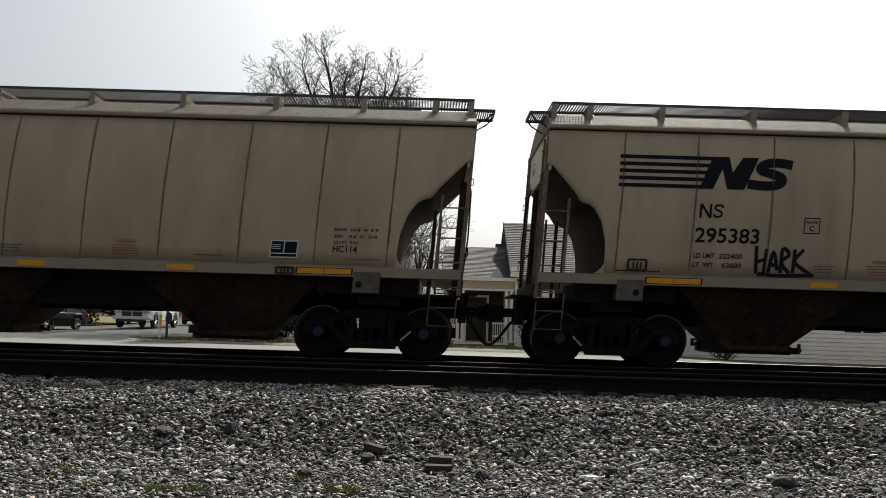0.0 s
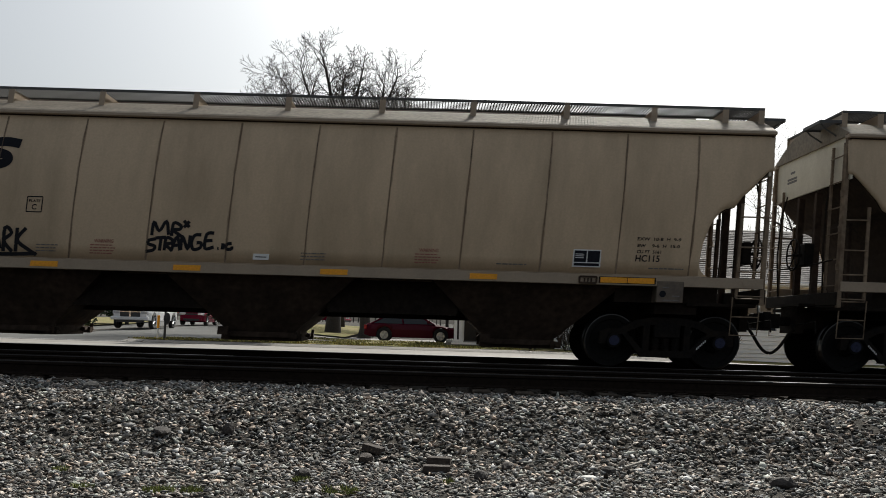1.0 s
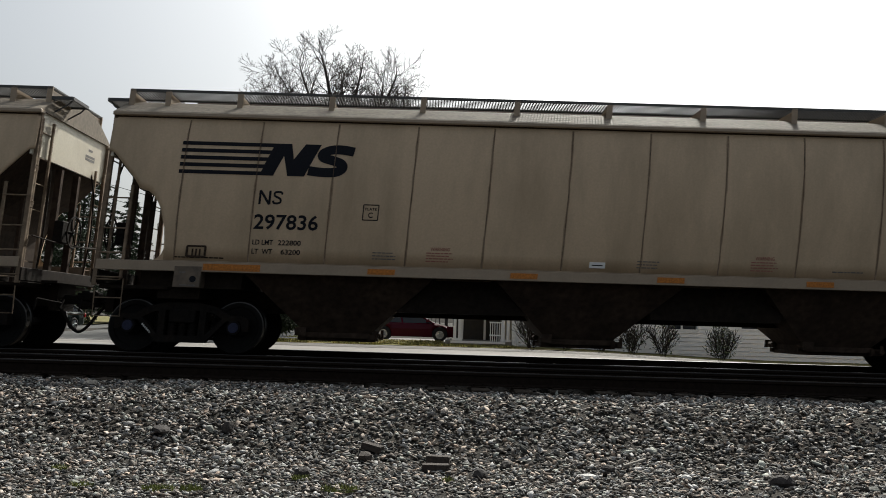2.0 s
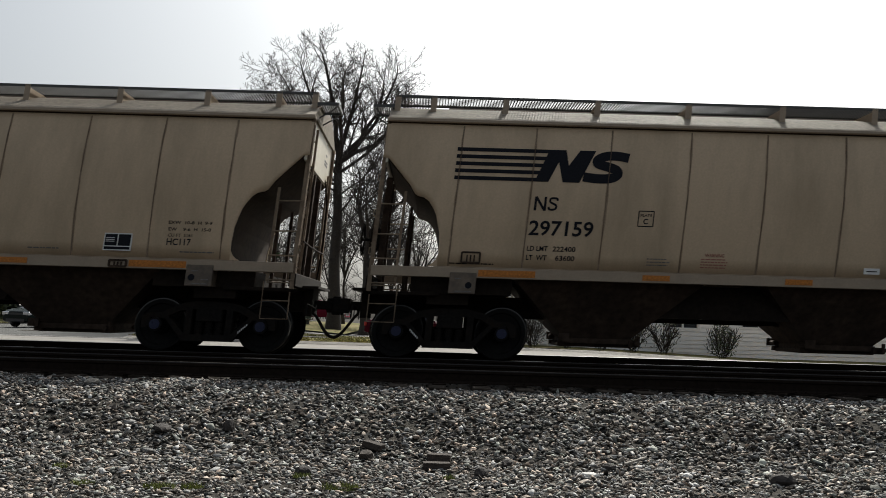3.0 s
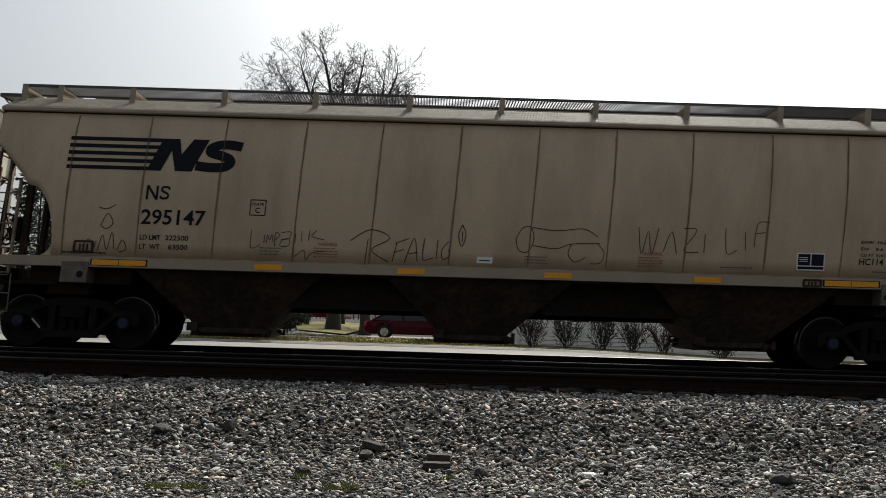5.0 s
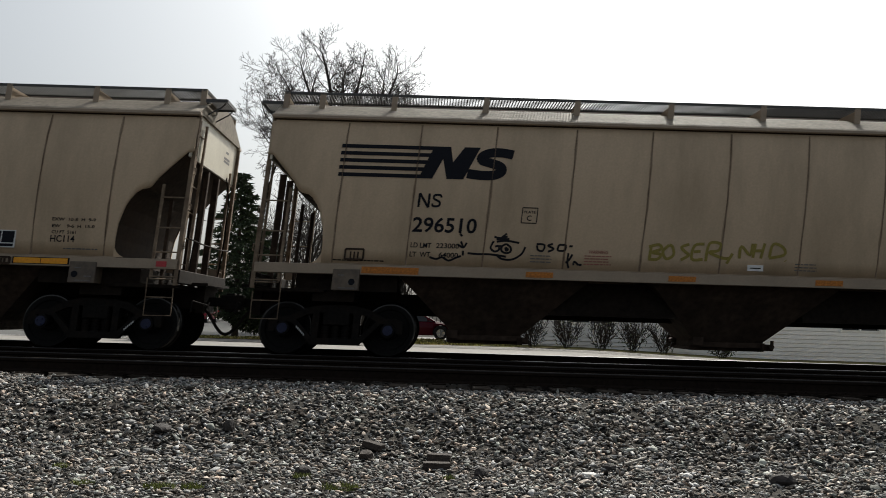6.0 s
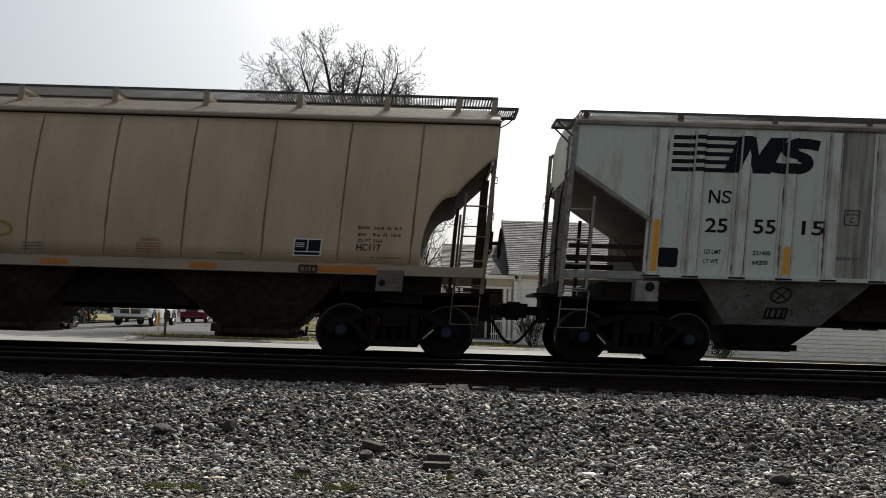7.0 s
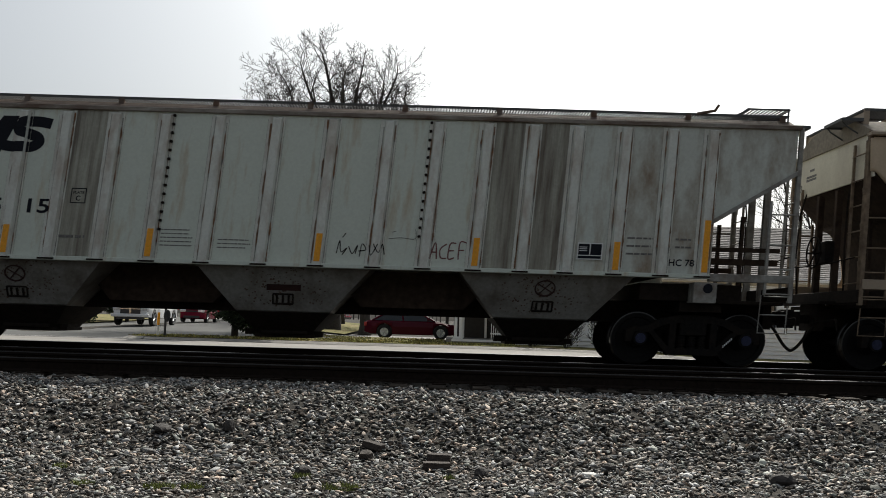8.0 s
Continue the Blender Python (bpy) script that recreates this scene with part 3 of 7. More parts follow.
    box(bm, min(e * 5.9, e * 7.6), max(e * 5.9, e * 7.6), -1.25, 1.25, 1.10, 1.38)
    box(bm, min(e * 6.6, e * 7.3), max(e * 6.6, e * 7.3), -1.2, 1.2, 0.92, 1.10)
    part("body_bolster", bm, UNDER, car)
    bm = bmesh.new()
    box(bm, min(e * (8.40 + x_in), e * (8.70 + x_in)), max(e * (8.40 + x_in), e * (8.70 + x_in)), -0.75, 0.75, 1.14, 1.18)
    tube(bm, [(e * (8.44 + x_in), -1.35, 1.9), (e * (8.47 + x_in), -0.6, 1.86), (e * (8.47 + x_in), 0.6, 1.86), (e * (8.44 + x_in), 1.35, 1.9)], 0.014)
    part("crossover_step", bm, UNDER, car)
    if brake:
        n = 20
        xw = e * (8.66 + x_in)
        bm = bmesh.new()
        tube(bm, [(xw, -0.28 + 0.28 * math.cos(k * math.tau / n), 2.06 + 0.28 * math.sin(k * math.tau / n)) for k in range(n + 1)], 0.016, 5)
        wheel = part("brake_wheel", bm, STEEL_DARK, car, "black spoked hand brake wheel on its gear box")
        for k in range(6):
            a = k * math.tau / 6
            bm = bmesh.new()
            rod(bm, (xw - e * 0.03, -0.28, 2.06), (xw, -0.28 + 0.28 * math.cos(a), 2.06 + 0.28 * math.sin(a)), 0.013, n=5)
            part("spoke", bm, STEEL_DARK, wheel)
        bm = bmesh.new()
        rod(bm, (xw - e * 0.26, -0.28, 2.06), (xw + e * 0.01, -0.28, 2.06), 0.03, n=8)
        part("shaft", bm, STEEL_DARK, wheel)
        bm = bmesh.new()
        box(bm, min(xw - e * 0.30, xw - e * 0.14), max(xw - e * 0.30, xw - e * 0.14), -0.45, -0.11, 1.86, 2.26)
        part("gear_box", bm, STEEL_DARK, wheel, bevel=0.02)


def running_board(car, z, y0, y1, x0, x1, posts, roof_z, edge_paint):
    """Open steel gratings along the roof, both sides, on brackets."""
    for s in (-1, 1):
        bm = bmesh.new()
        ya, yb = s * y0, s * y1
        box(bm, x0, x1, min(ya, ya - s * 0.012), max(ya, ya - s * 0.012), z - 0.045, z)
        box(bm, x0, x1, min(yb, yb + s * 0.012), max(yb, yb + s * 0.012), z - 0.045, z)
        nx = int((x1 - x0) / 0.05)
        for k in range(nx + 1):
            x = x0 + (x1 - x0) * k / nx
            box(bm, x - 0.0085, x + 0.0085, min(ya, yb), max(ya, yb), z - 0.026, z - 0.004)
        for k in range(1, 9):
            y = ya + (yb - ya) * k / 9
            box(bm, x0, x1, y - 0.004, y + 0.004, z - 0.012, z - 0.005)
        part("running_board", bm, GRATE, car, "galvanised steel walkway grating")
        for x in posts:
            bm = bmesh.new()
            box(bm, x - 0.05, x + 0.05, min(ya, ya - s * 0.02), max(ya, ya - s * 0.02), roof_z, z - 0.005)
            prism_x(bm, [(ya - s * 0.02, z - 0.05), (yb, z - 0.05), (yb, z - 0.08), (ya - s * 0.02, roof_z + 0.05)], x - 0.012, x + 0.012)
            part("bracket", bm, edge_paint, car)


def wob(z, k, q):
    """Uneven weld width."""
    return 1.0 + 0.9 * noise.noise((z * 4.0, k * 3.1 + q, 0.5))


def end_marks(car, e):
    """Small reporting lines on the end sheet."""
    bm = bmesh.new()
    x = e * 8.253
    for y0, y1, z in ((0.62, 0.82, 3.72), (0.52, 0.95, 3.60), (0.52, 0.95, 3.54)):
        bm.faces.new([bm.verts.new(p) for p in ((x, y0, z), (x, y1, z), (x, y1, z + 0.045), (x, y0, z + 0.045))])
    tagged(part("fine_print", bm, FAINT, car), kind="stuff")


def tan_hopper(name, brake):
    """brake: the end (-1 or 1) that carries the hand brake."""
    car = thing(name, "tan covered hopper railcar with curved sides and roof walkways", "railcar", (0, TRACK_FAR, 0), group="hopper cars of the train")
    for s in (-1, 1):
        bm = bmesh.new()
        tan_side(bm, s)
        side = part("side_sheet", bm, TAN, car, smooth=True)
        side.data.materials.append(UNDER)
        # seams
        for k, x in enumerate((-7.01, -5.79, -4.53, -3.20, -1.93, -0.62, 0.68, 1.97, 3.25, 4.57, 5.83, 7.03)):
            bm = bmesh.new()
            zs = [1.55 + 2.34 * q / 20 for q in range(21)]
            for za, zb in zip(zs, zs[1:]):
                v = [bm.verts.new((x + dx, s * (side_y(z) + 0.0045 + h), z)) for z in (za, zb) for dx, h in ((-0.007 * wob(z, k, 0), 0), (0, 0.004), (0.007 * wob(z, k, 5), 0))]
                bm.faces.new((v[0], v[1], v[4], v[3]))
                bm.faces.new((v[1], v[2], v[5], v[4]))
            # rust that bled into the paint on both sides of the weld
            for za, zb in zip(zs, zs[1:]):
                w = [bm.verts.new((x + dx, s * (side_y(z) + 0.0022), z)) for z in (za, zb) for dx in (-0.018 * wob(z, k, 9), 0.018 * wob(z, k, 14))]
                bm.faces.new((w[0], w[1], w[3], w[2])).material_index = 1
            part("weld_seam", bm, SEAM, side).data.materials.append(BLEED)
        bm = bmesh.new()
        box(bm, -8.27, 8.27, min(s * 1.36, s * 1.525), max(s * 1.36, s * 1.525), 1.365, 1.53)
        box(bm, -7.25, 7.25, min(s * 1.51, s * 1.522), max(s * 1.51, s * 1.522), 1.53, 1.545)
        part("side_sill", bm, TAN_SILL, car, bevel=0.006)
        bm = bmesh.new()
        box(bm, -8.31, 8.31, min(s * 1.40, s * 1.575), max(s * 1.40, s * 1.575), 3.935, 4.005)
        part("eave_rail", bm, TAN_SILL, car, bevel=0.015)
        # dark strip standing in for the overhang's shadow line
        bm = bmesh.new()
        box(bm, -8.27, 8.27, min(s * 1.46, s * (side_y(3.9) + 0.012)), max(s * 1.46, s * (side_y(3.9) + 0.012)), 3.917, 3.935)
        part("eave_shadow_strip", bm, SLOPE, car, "dark strip drawn as the shadow under the eave")
        for e in (-1, 1):
            bm = bmesh.new()
            box(bm, e * 6.74 - 0.22, e * 6.74 + 0.22, min(s * 1.2, s * 1.55), max(s * 1.2, s * 1.55), 1.10, 1.45)
            pad = part("jacking_pad", bm, PAD_PAINT, car, bevel=0.008)
            bm = bmesh.new()
            hx = e * 6.74 + (-0.12 if e > 0 else 0.1)
            rod(bm, (hx, s * 1.54, 1.24), (hx, s * 1.556, 1.24), 0.055, n=12)
            part("lifting_hole", bm, BLACK, pad)
            bars_on = bmesh.new()
            for dx, z, w in ((-0.08, 1.34, 0.1), (0.1, 1.2, 0.12), (0.02, 1.13, 0.26)):
                box(bars_on, e * 6.74 + dx - w / 2, e * 6.74 + dx + w / 2, min(s * 1.55, s * 1.553), max(s * 1.55, s * 1.553), z, z + 0.018)
            tagged(part("fine_print", bars_on, FAINT, pad), kind="stuff")
            # a pair of reflectors on a dark backing
            bm = bmesh.new()
            box(bm, e * 6.03 - 0.47, e * 6.03 + 0.47, min(s * 1.525, s * 1.529), max(s * 1.525, s * 1.529), 1.39, 1.50)
            part("reflector_backing", bm, UNDER, car)
            for q in (-1, 1):
                bm = bmesh.new()
                box(bm, e * 6.03 + q * 0.225 - 0.219, e * 6.03 + q * 0.225 + 0.219, min(s * 1.529, s * 1.534), max(s * 1.529, s * 1.534), 1.40, 1.49)
                part("reflector", bm, YELLOW, car)
            bm = bmesh.new()
            # a card holder: on the sheet at one end, on the sill at the other
            xx, zz, w, h = (-6.65, 1.70, 0.15, 0.085) if e < 0 else (5.38, 1.44, 0.14, 0.05)
            yo = side_y(zz) if e < 0 else 1.525
            for q in (-1, 1):
                box(bm, xx - w, xx + w, min(s * yo, s * (yo + 0.035)), max(s * yo, s * (yo + 0.035)), zz + q * h - 0.014, zz + q * h + 0.014)
                box(bm, xx + q * w - 0.014, xx + q * w + 0.014, min(s * yo, s * (yo + 0.035)), max(s * yo, s * (yo + 0.035)), zz - h, zz + h)
            for q in (-0.4, 0.0, 0.4):
                box(bm, xx + q * w - 0.012, xx + q * w + 0.012, min(s * yo, s * (yo + 0.02)), max(s * yo, s * (yo + 0.02)), zz - h, zz + h * 0.5)
            part("card_holder", bm, BAY, car, "dark steel routing card holder")
        for x in (-3.57, -1.22, 1.2, 3.66):
            bm = bmesh.new()
            box(bm, x - 0.225, x + 0.225, min(s * 1.525, s * 1.534), max(s * 1.525, s * 1.534), 1.40, 1.49)
            part("reflector", bm, YELLOW, car)
    bm = bmesh.new()
    half = [(1.565, 3.99), (1.545, 4.015), (1.40, 4.085), (1.15, 4.205), (0.95, 4.295), (0.70, 4.375), (0.36, 4.43)]
    prism_x(bm, half + [(-y, z) for y, z in half[::-1]], -8.29, 8.29)
    part("roof", bm, ROOF_TAN, car, smooth=False)
    bm = bmesh.new()
    hatch = [(0.36 * math.cos(math.pi * k / 10), 4.42 + 0.15 * math.sin(math.pi * k / 10)) for k in range(11)]
    prism_x(bm, hatch, -7.3, 7.3)
    part("trough_hatch", bm, BAY, car)
    posts = [-8.19, -7.57, -6.33, -4.75, -3.18, -1.56, 0.03, 1.65, 3.22, 4.83, 6.34, 7.57, 8.19]
    running_board(car, 4.505, 1.12, 0.44, -8.23, 8.23, posts, 4.21, TAN_SILL)
    for e in (-1, 1):
        # grated tray past the end sheet, over the ladder corner
        xa, xb = sorted((e * 8.24, e * 8.60))
        bm = bmesh.new()
        for y in (-1.12, -0.44):
            box(bm, xa, xb, y - 0.012, y + 0.012, 4.275, 4.33)
        for x in (xa, xb):
            box(bm, x - 0.012, x + 0.012, -1.108, -0.452, 4.275, 4.33)
        for y in (-1.05, -0.50):
            tube(bm, [(e * 8.57, y, 4.28), (e * 8.50, y, 4.20), (e * 8.27, y, 4.06)], 0.014)
        plat = part("end_platform", bm, GRATE, car, "grated steel end tray")
        for k in range(9):
            bm = bmesh.new()
            x = xa + 0.03 + (xb - xa - 0.06) * k / 8
            box(bm, x - 0.011, x + 0.011, -1.106, -0.454, 4.30, 4.322)
            part("slat", bm, GRATE, plat)
        bm = bmesh.new()
        x0, x1 = sorted((e * 7.57, e * 8.19))
        tube(bm, [(x0, -1.0, 4.49), (x1, -1.0, 4.49), (x1, 1.0, 4.49), (x0, 1.0, 4.49), (x0, -1.0, 4.49)], 0.014, 4)
        cross = part("crosswalk", bm, GRATE, car)
        for k in range(13):
            x = x0 + (x1 - x0) * k / 12
            bm = bmesh.new()
            box(bm, x - 0.01, x + 0.01, -1.0, 1.0, 4.485, 4.503)
            part("slat", bm, GRATE, cross)
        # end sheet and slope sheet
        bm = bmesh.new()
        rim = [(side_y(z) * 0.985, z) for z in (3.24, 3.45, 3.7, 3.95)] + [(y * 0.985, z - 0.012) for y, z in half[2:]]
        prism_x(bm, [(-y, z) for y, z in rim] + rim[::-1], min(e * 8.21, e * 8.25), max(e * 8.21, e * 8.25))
        part("end_sheet", bm, TAN_SUNLIT, car, "tan end sheet with sunlight put into its pale colour")
        end_marks(car, e)
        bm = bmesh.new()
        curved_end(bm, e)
        part("slope_sheet", bm, SLOPE, car, "curved hopper end, grime and shade in its dark colour")
        end_gear(car, e, GEAR_TAN, 4.02, x_post=8.27, brake=e == brake)
        coupler(car, e)
        truck(car, e * 6.87)
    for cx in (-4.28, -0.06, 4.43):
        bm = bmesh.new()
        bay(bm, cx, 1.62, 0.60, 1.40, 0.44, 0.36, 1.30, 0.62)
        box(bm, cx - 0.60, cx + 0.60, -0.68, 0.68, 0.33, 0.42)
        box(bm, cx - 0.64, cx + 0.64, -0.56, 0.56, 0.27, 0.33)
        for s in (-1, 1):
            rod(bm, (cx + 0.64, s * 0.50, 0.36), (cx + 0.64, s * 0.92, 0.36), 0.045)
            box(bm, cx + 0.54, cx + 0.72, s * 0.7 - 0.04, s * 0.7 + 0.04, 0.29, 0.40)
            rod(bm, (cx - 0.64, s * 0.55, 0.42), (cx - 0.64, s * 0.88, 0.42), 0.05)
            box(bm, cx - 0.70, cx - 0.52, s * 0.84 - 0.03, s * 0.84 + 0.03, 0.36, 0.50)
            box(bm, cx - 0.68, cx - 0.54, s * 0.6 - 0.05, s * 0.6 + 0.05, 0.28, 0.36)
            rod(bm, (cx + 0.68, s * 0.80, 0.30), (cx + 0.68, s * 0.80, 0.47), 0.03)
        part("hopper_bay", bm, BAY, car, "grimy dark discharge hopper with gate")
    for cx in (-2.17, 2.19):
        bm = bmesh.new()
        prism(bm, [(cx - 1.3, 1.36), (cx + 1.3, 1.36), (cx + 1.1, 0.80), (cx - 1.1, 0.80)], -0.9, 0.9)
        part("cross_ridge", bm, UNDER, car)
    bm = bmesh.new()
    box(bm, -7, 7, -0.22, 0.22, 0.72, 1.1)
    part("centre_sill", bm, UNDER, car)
    return car


# ---- ribbed grey hopper car ----
GREY_RIBS = [-6.84, -6.21, -5.44, -4.67, -3.95, -3.14, -2.30, -1.40, -0.46, 0.48, 1.42, 2.24, 3.07, 3.84, 4.58, 5.38, 6.15, 6.83]


RED_FADED = material("faded_red_paint", (0.04, 0.014, 0.012), 0.7, grain=12, var=0.35)


def grey_hopper(name):
    car = thing(name, "weathered light grey ribbed covered hopper railcar with rust streaks", "railcar", (0, TRACK_FAR, 0), group="hopper cars of the train")
    for s in (-1, 1):
        for a, b in zip(GREY_RIBS, GREY_RIBS[1:]):
            bm = bmesh.new()
            ya, yb = s * 1.47, s * 1.50
            box(bm, a, b, min(ya, yb), max(ya, yb), 1.53, 4.01)
            part("side_panel", bm, GREY_DIRTY if 3.0 < a < 4.4 or -3.99 < a < -3.9 else (GREY_BROWN if a > 5.2 else (GREY_RUSTY if a > 4.4 else GREY)), car)
        for e in (-1, 1):
            bm = bmesh.new()
            prism(bm, [(e * 6.83, 2.38), (e * 8.25, 3.28), (e * 8.25, 4.01), (e * 6.83, 4.01)], min(s * 1.47, s * 1.50), max(s * 1.47, s * 1.50))
            part("end_panel", bm, GREY_BROWN if e > 0 else GREY, car)
            bm = bmesh.new()
            prism(bm, [(e * 6.83, 2.30), (e * 8.28, 3.22), (e * 8.28, 3.30), (e * 6.83, 2.38)], min(s * 1.42, s * 1.55), max(s * 1.42, s * 1.55))
            part("slope_flange", bm, GEAR_GREY, car)
            bm = bmesh.new()
            box(bm, e * 6.84 - 0.05, e * 6.84 + 0.05, min(s * 1.585, s * 1.59), max(s * 1.585, s * 1.59), 1.56, 2.42)
            part("reflector", bm, YELLOW, car)
            bm = bmesh.new()
            box(bm, e * 6.9 - 0.19, e * 6.9 + 0.19, min(s * 1.2, s * 1.55), max(s * 1.2, s * 1.55), 1.06, 1.40)
            pad = part("jacking_pad", bm, GEAR_GREY, car, bevel=0.008)
            bm = bmesh.new()
            rod(bm, (e * 6.9 + 0.04, s * 1.54, 1.30), (e * 6.9 + 0.04, s * 1.556, 1.30), 0.08, n=14)
            part("lifting_hole", bm, BLACK, pad)
        for x in GREY_RIBS:
            bm = bmesh.new()
            # hat section: flanges on the sheet, a raised face between sloping webs
            za, zb = 1.50, 3.97
            sec = [(-0.155, 1.500), (-0.155, 1.512), (-0.085, 1.512), (-0.066, 1.585), (0.066, 1.585), (0.085, 1.512), (0.125, 1.512), (0.125, 1.500)]
            lo = [bm.verts.new((x + a, s * b, za)) for a, b in sec]
            hi = [bm.verts.new((x + a, s * b, zb - (b - 1.50) * 0.6)) for a, b in sec]
            for k in range(8):
                bm.faces.new((lo[k], lo[(k + 1) % 8], hi[(k + 1) % 8], hi[k]))
            bm.faces.new(lo)
            bm.faces.new(hi[::-1])
            rib = part("side_rib", bm, GREY_RIB, car)
            rng = random.Random(int(x * 100) + 900 + s)
            rusty = rng.random() < 0.6
            for a, w in ((-0.098, 0.013), (0.098, 0.012), (-0.160, 0.004), (0.130, 0.004)):
                # a grimy weld line; rust has broken out along some stretches of it
                bm = bmesh.new()
                yy = 1.514 if abs(a) < 0.11 else 1.503
                z, row, wet = za + 0.02, [], False
                while z < zb - 0.02:
                    wet = rusty and w > 0.01 and rng.random() < (0.75 if wet else 0.22)
                    row.append((z, w * rng.choice((0.5, 0.7, 1.0)) * (rng.uniform(1.0, 1.9) if wet else 0.55), wet))
                    z += rng.uniform(0.05, 0.16)
                for (z1, w1, k1), (z2, w2, _) in zip(row, row[1:]):
                    bm.faces.new([bm.verts.new((x + a + u, s * yy, q)) for u, q in ((-w1, z1), (w1, z1), (w2, z2), (-w2, z2))]).material_index = int(k1)
                part("weld_seam", bm, WELD_GRIME, rib).data.materials.append(RUST_STREAK)
            bm = bmesh.new()
            box(bm, x - 0.15, x + 0.12, min(s * 1.50, s * 1.575), max(s * 1.50, s * 1.575), 1.475, 1.50)
            part("rib_foot", bm, UNDER, rib)
        for x in (-4.67, -2.30, 0.48, 3.07, 5.38):
            bm = bmesh.new()
            box(bm, x - 0.05, x + 0.05, min(s * 1.588, s * 1.594), max(s * 1.588, s * 1.594), 1.56, 2.02)
            part("reflector", bm, YELLOW, car)
        bm = bmesh.new()
        box(bm, -6.95, 6.95, min(s * 1.40, s * 1.56), max(s * 1.40, s * 1.56), 1.46, 1.53)
        part("side_sill", bm, GREY, car, bevel=0.006)
        for e in (-1, 1):
            bm = bmesh.new()
            box(bm, min(e * 6.955, e * 8.33), max(e * 6.955, e * 8.33), min(s * 1.42, s * 1.52), max(s * 1.42, s * 1.52), 1.42, 1.55)
            part("sill_end", bm, GEAR_GREY, car, bevel=0.006)
            # rails behind the ladders
            for z, h, y in ((1.78, 0.05, 1.10), (1.98, 0.035, 1.18)):
                bm = bmesh.new()
                box(bm, min(e * 6.95, e * 8.2), max(e * 6.95, e * 8.2), min(s * y, s * (y + 0.06)), max(s * y, s * (y + 0.06)), z - h, z + h)
                part("end_rail", bm, SLOPE, car)
        bm = bmesh.new()
        box(bm, -8.3, 8.3, min(s * 1.44, s * 1.55), max(s * 1.44, s * 1.55), 3.985, 4.06)
        part("eave_rail", bm, EAVE_RUST, car, "rust-streaked pale eave rail", bevel=0.01)
        # row of bolts beside two ribs
        for x in (-2.185, 2.11):
            for k in range(14):
                bm = bmesh.new()
                rod(bm, (x, s * 1.50, 2.02 + 0.147 * k), (x, s * 1.545, 2.02 + 0.147 * k), 0.026, n=6)
                part("bolt", bm, UNDER, car)
    bm = bmesh.new()
    prism_x(bm, [(-1.48, 4.01), (1.48, 4.01), (1.43, 4.065), (1.10, 4.23), (0.5, 4.30), (-0.5, 4.30), (-1.10, 4.23), (-1.43, 4.065)], -8.25, 8.25)
    part("roof", bm, ROOF_RUST, car, "rusted dark roof")
    for k in range(8):
        bm = bmesh.new()
        rod(bm, (-6.6 + 1.88 * k, 0, 4.28), (-6.6 + 1.88 * k, 0, 4.37), 0.33, n=20)
        rod(bm, (-6.6 + 1.88 * k, 0, 4.37), (-6.6 + 1.88 * k, 0, 4.40), 0.25, n=20)
        part("roof_hatch", bm, GREY, car)
    bm = bmesh.new()
    tube(bm, [(6.62, -1.2, 4.30), (6.92, -1.2, 4.36), (6.98, -1.2, 4.46)], 0.026)
    part("hatch_lever", bm, RUST, car)
    for e in (1,):
        bm = bmesh.new()
        tube(bm, [(e * 7.5, -1.15, 4.42), (e * 8.22, -1.15, 4.42), (e * 8.22, 1.15, 4.42), (e * 7.5, 1.15, 4.42), (e * 7.5, -1.15, 4.42)], 0.02, 4)
        walk_end = part("crosswalk", bm, GRATE, car, "raised grated roof crosswalk")
        for k in range(10):
            bm = bmesh.new()
            xx = e * (7.55 + 0.07 * k)
            box(bm, xx - 0.011, xx + 0.011, -1.15, 1.15, 4.415, 4.435)
            part("slat", bm, GRATE, walk_end)
        for y in (-1.15, 1.15):
            bm = bmesh.new()
            tube(bm, [(e * 7.52, y, 4.41), (e * 7.3, y, 4.30)], 0.016)
            part("brace", bm, GRATE, walk_end)
            bm = bmesh.new()
            tube(bm, [(e * 8.2, y, 4.41), (e * 8.2, y, 4.16)], 0.016)
            part("brace", bm, GRATE, walk_end)
    running_board(car, 4.315, 1.18, 0.62, -8.2, 8.2, [-8.1 + 1.62 * k for k in range(11)], 4.16, RUST)
    for e in (-1, 1):
        xa, xb = sorted((e * 8.27, e * 8.60))
        bm = bmesh.new()
        for y in (-1.14, -0.56):
            box(bm, xa, xb, y - 0.012, y + 0.012, 4.11, 4.16)
        for x in (xa, xb):
            box(bm, x - 0.012, x + 0.012, -1.128, -0.572, 4.11, 4.16)
        for y in (-1.08, -0.62):
            rod(bm, (e * 8.56, y, 4.12), (e * 8.27, y, 3.86), 0.016)
        plat = part("end_platform", bm, GRATE, car, "grated steel end tray")
        for k in range(8):
            bm = bmesh.new()
            x = xa + 0.03 + (xb - xa - 0.06) * k / 7
            box(bm, x - 0.012, x + 0.012, -1.126, -0.574, 4.13, 4.152)
            part("slat", bm, GRATE, plat)
        bm = bmesh.new()
        prism_x(bm, [(-1.47, 3.24), (1.47, 3.24), (1.47, 4.0), (1.09, 4.21), (0.5, 4.28), (-0.5, 4.28), (-1.09, 4.21), (-1.47, 4.0)], min(e * 8.22, e * 8.26), max(e * 8.22, e * 8.26))
        part("end_sheet", bm, GREY, car)
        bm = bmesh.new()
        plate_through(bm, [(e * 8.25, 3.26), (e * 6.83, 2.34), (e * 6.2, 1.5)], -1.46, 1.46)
        part("slope_sheet", bm, GREY_SLOPE, car, "sloping hopper end, grime and shade in its colour")
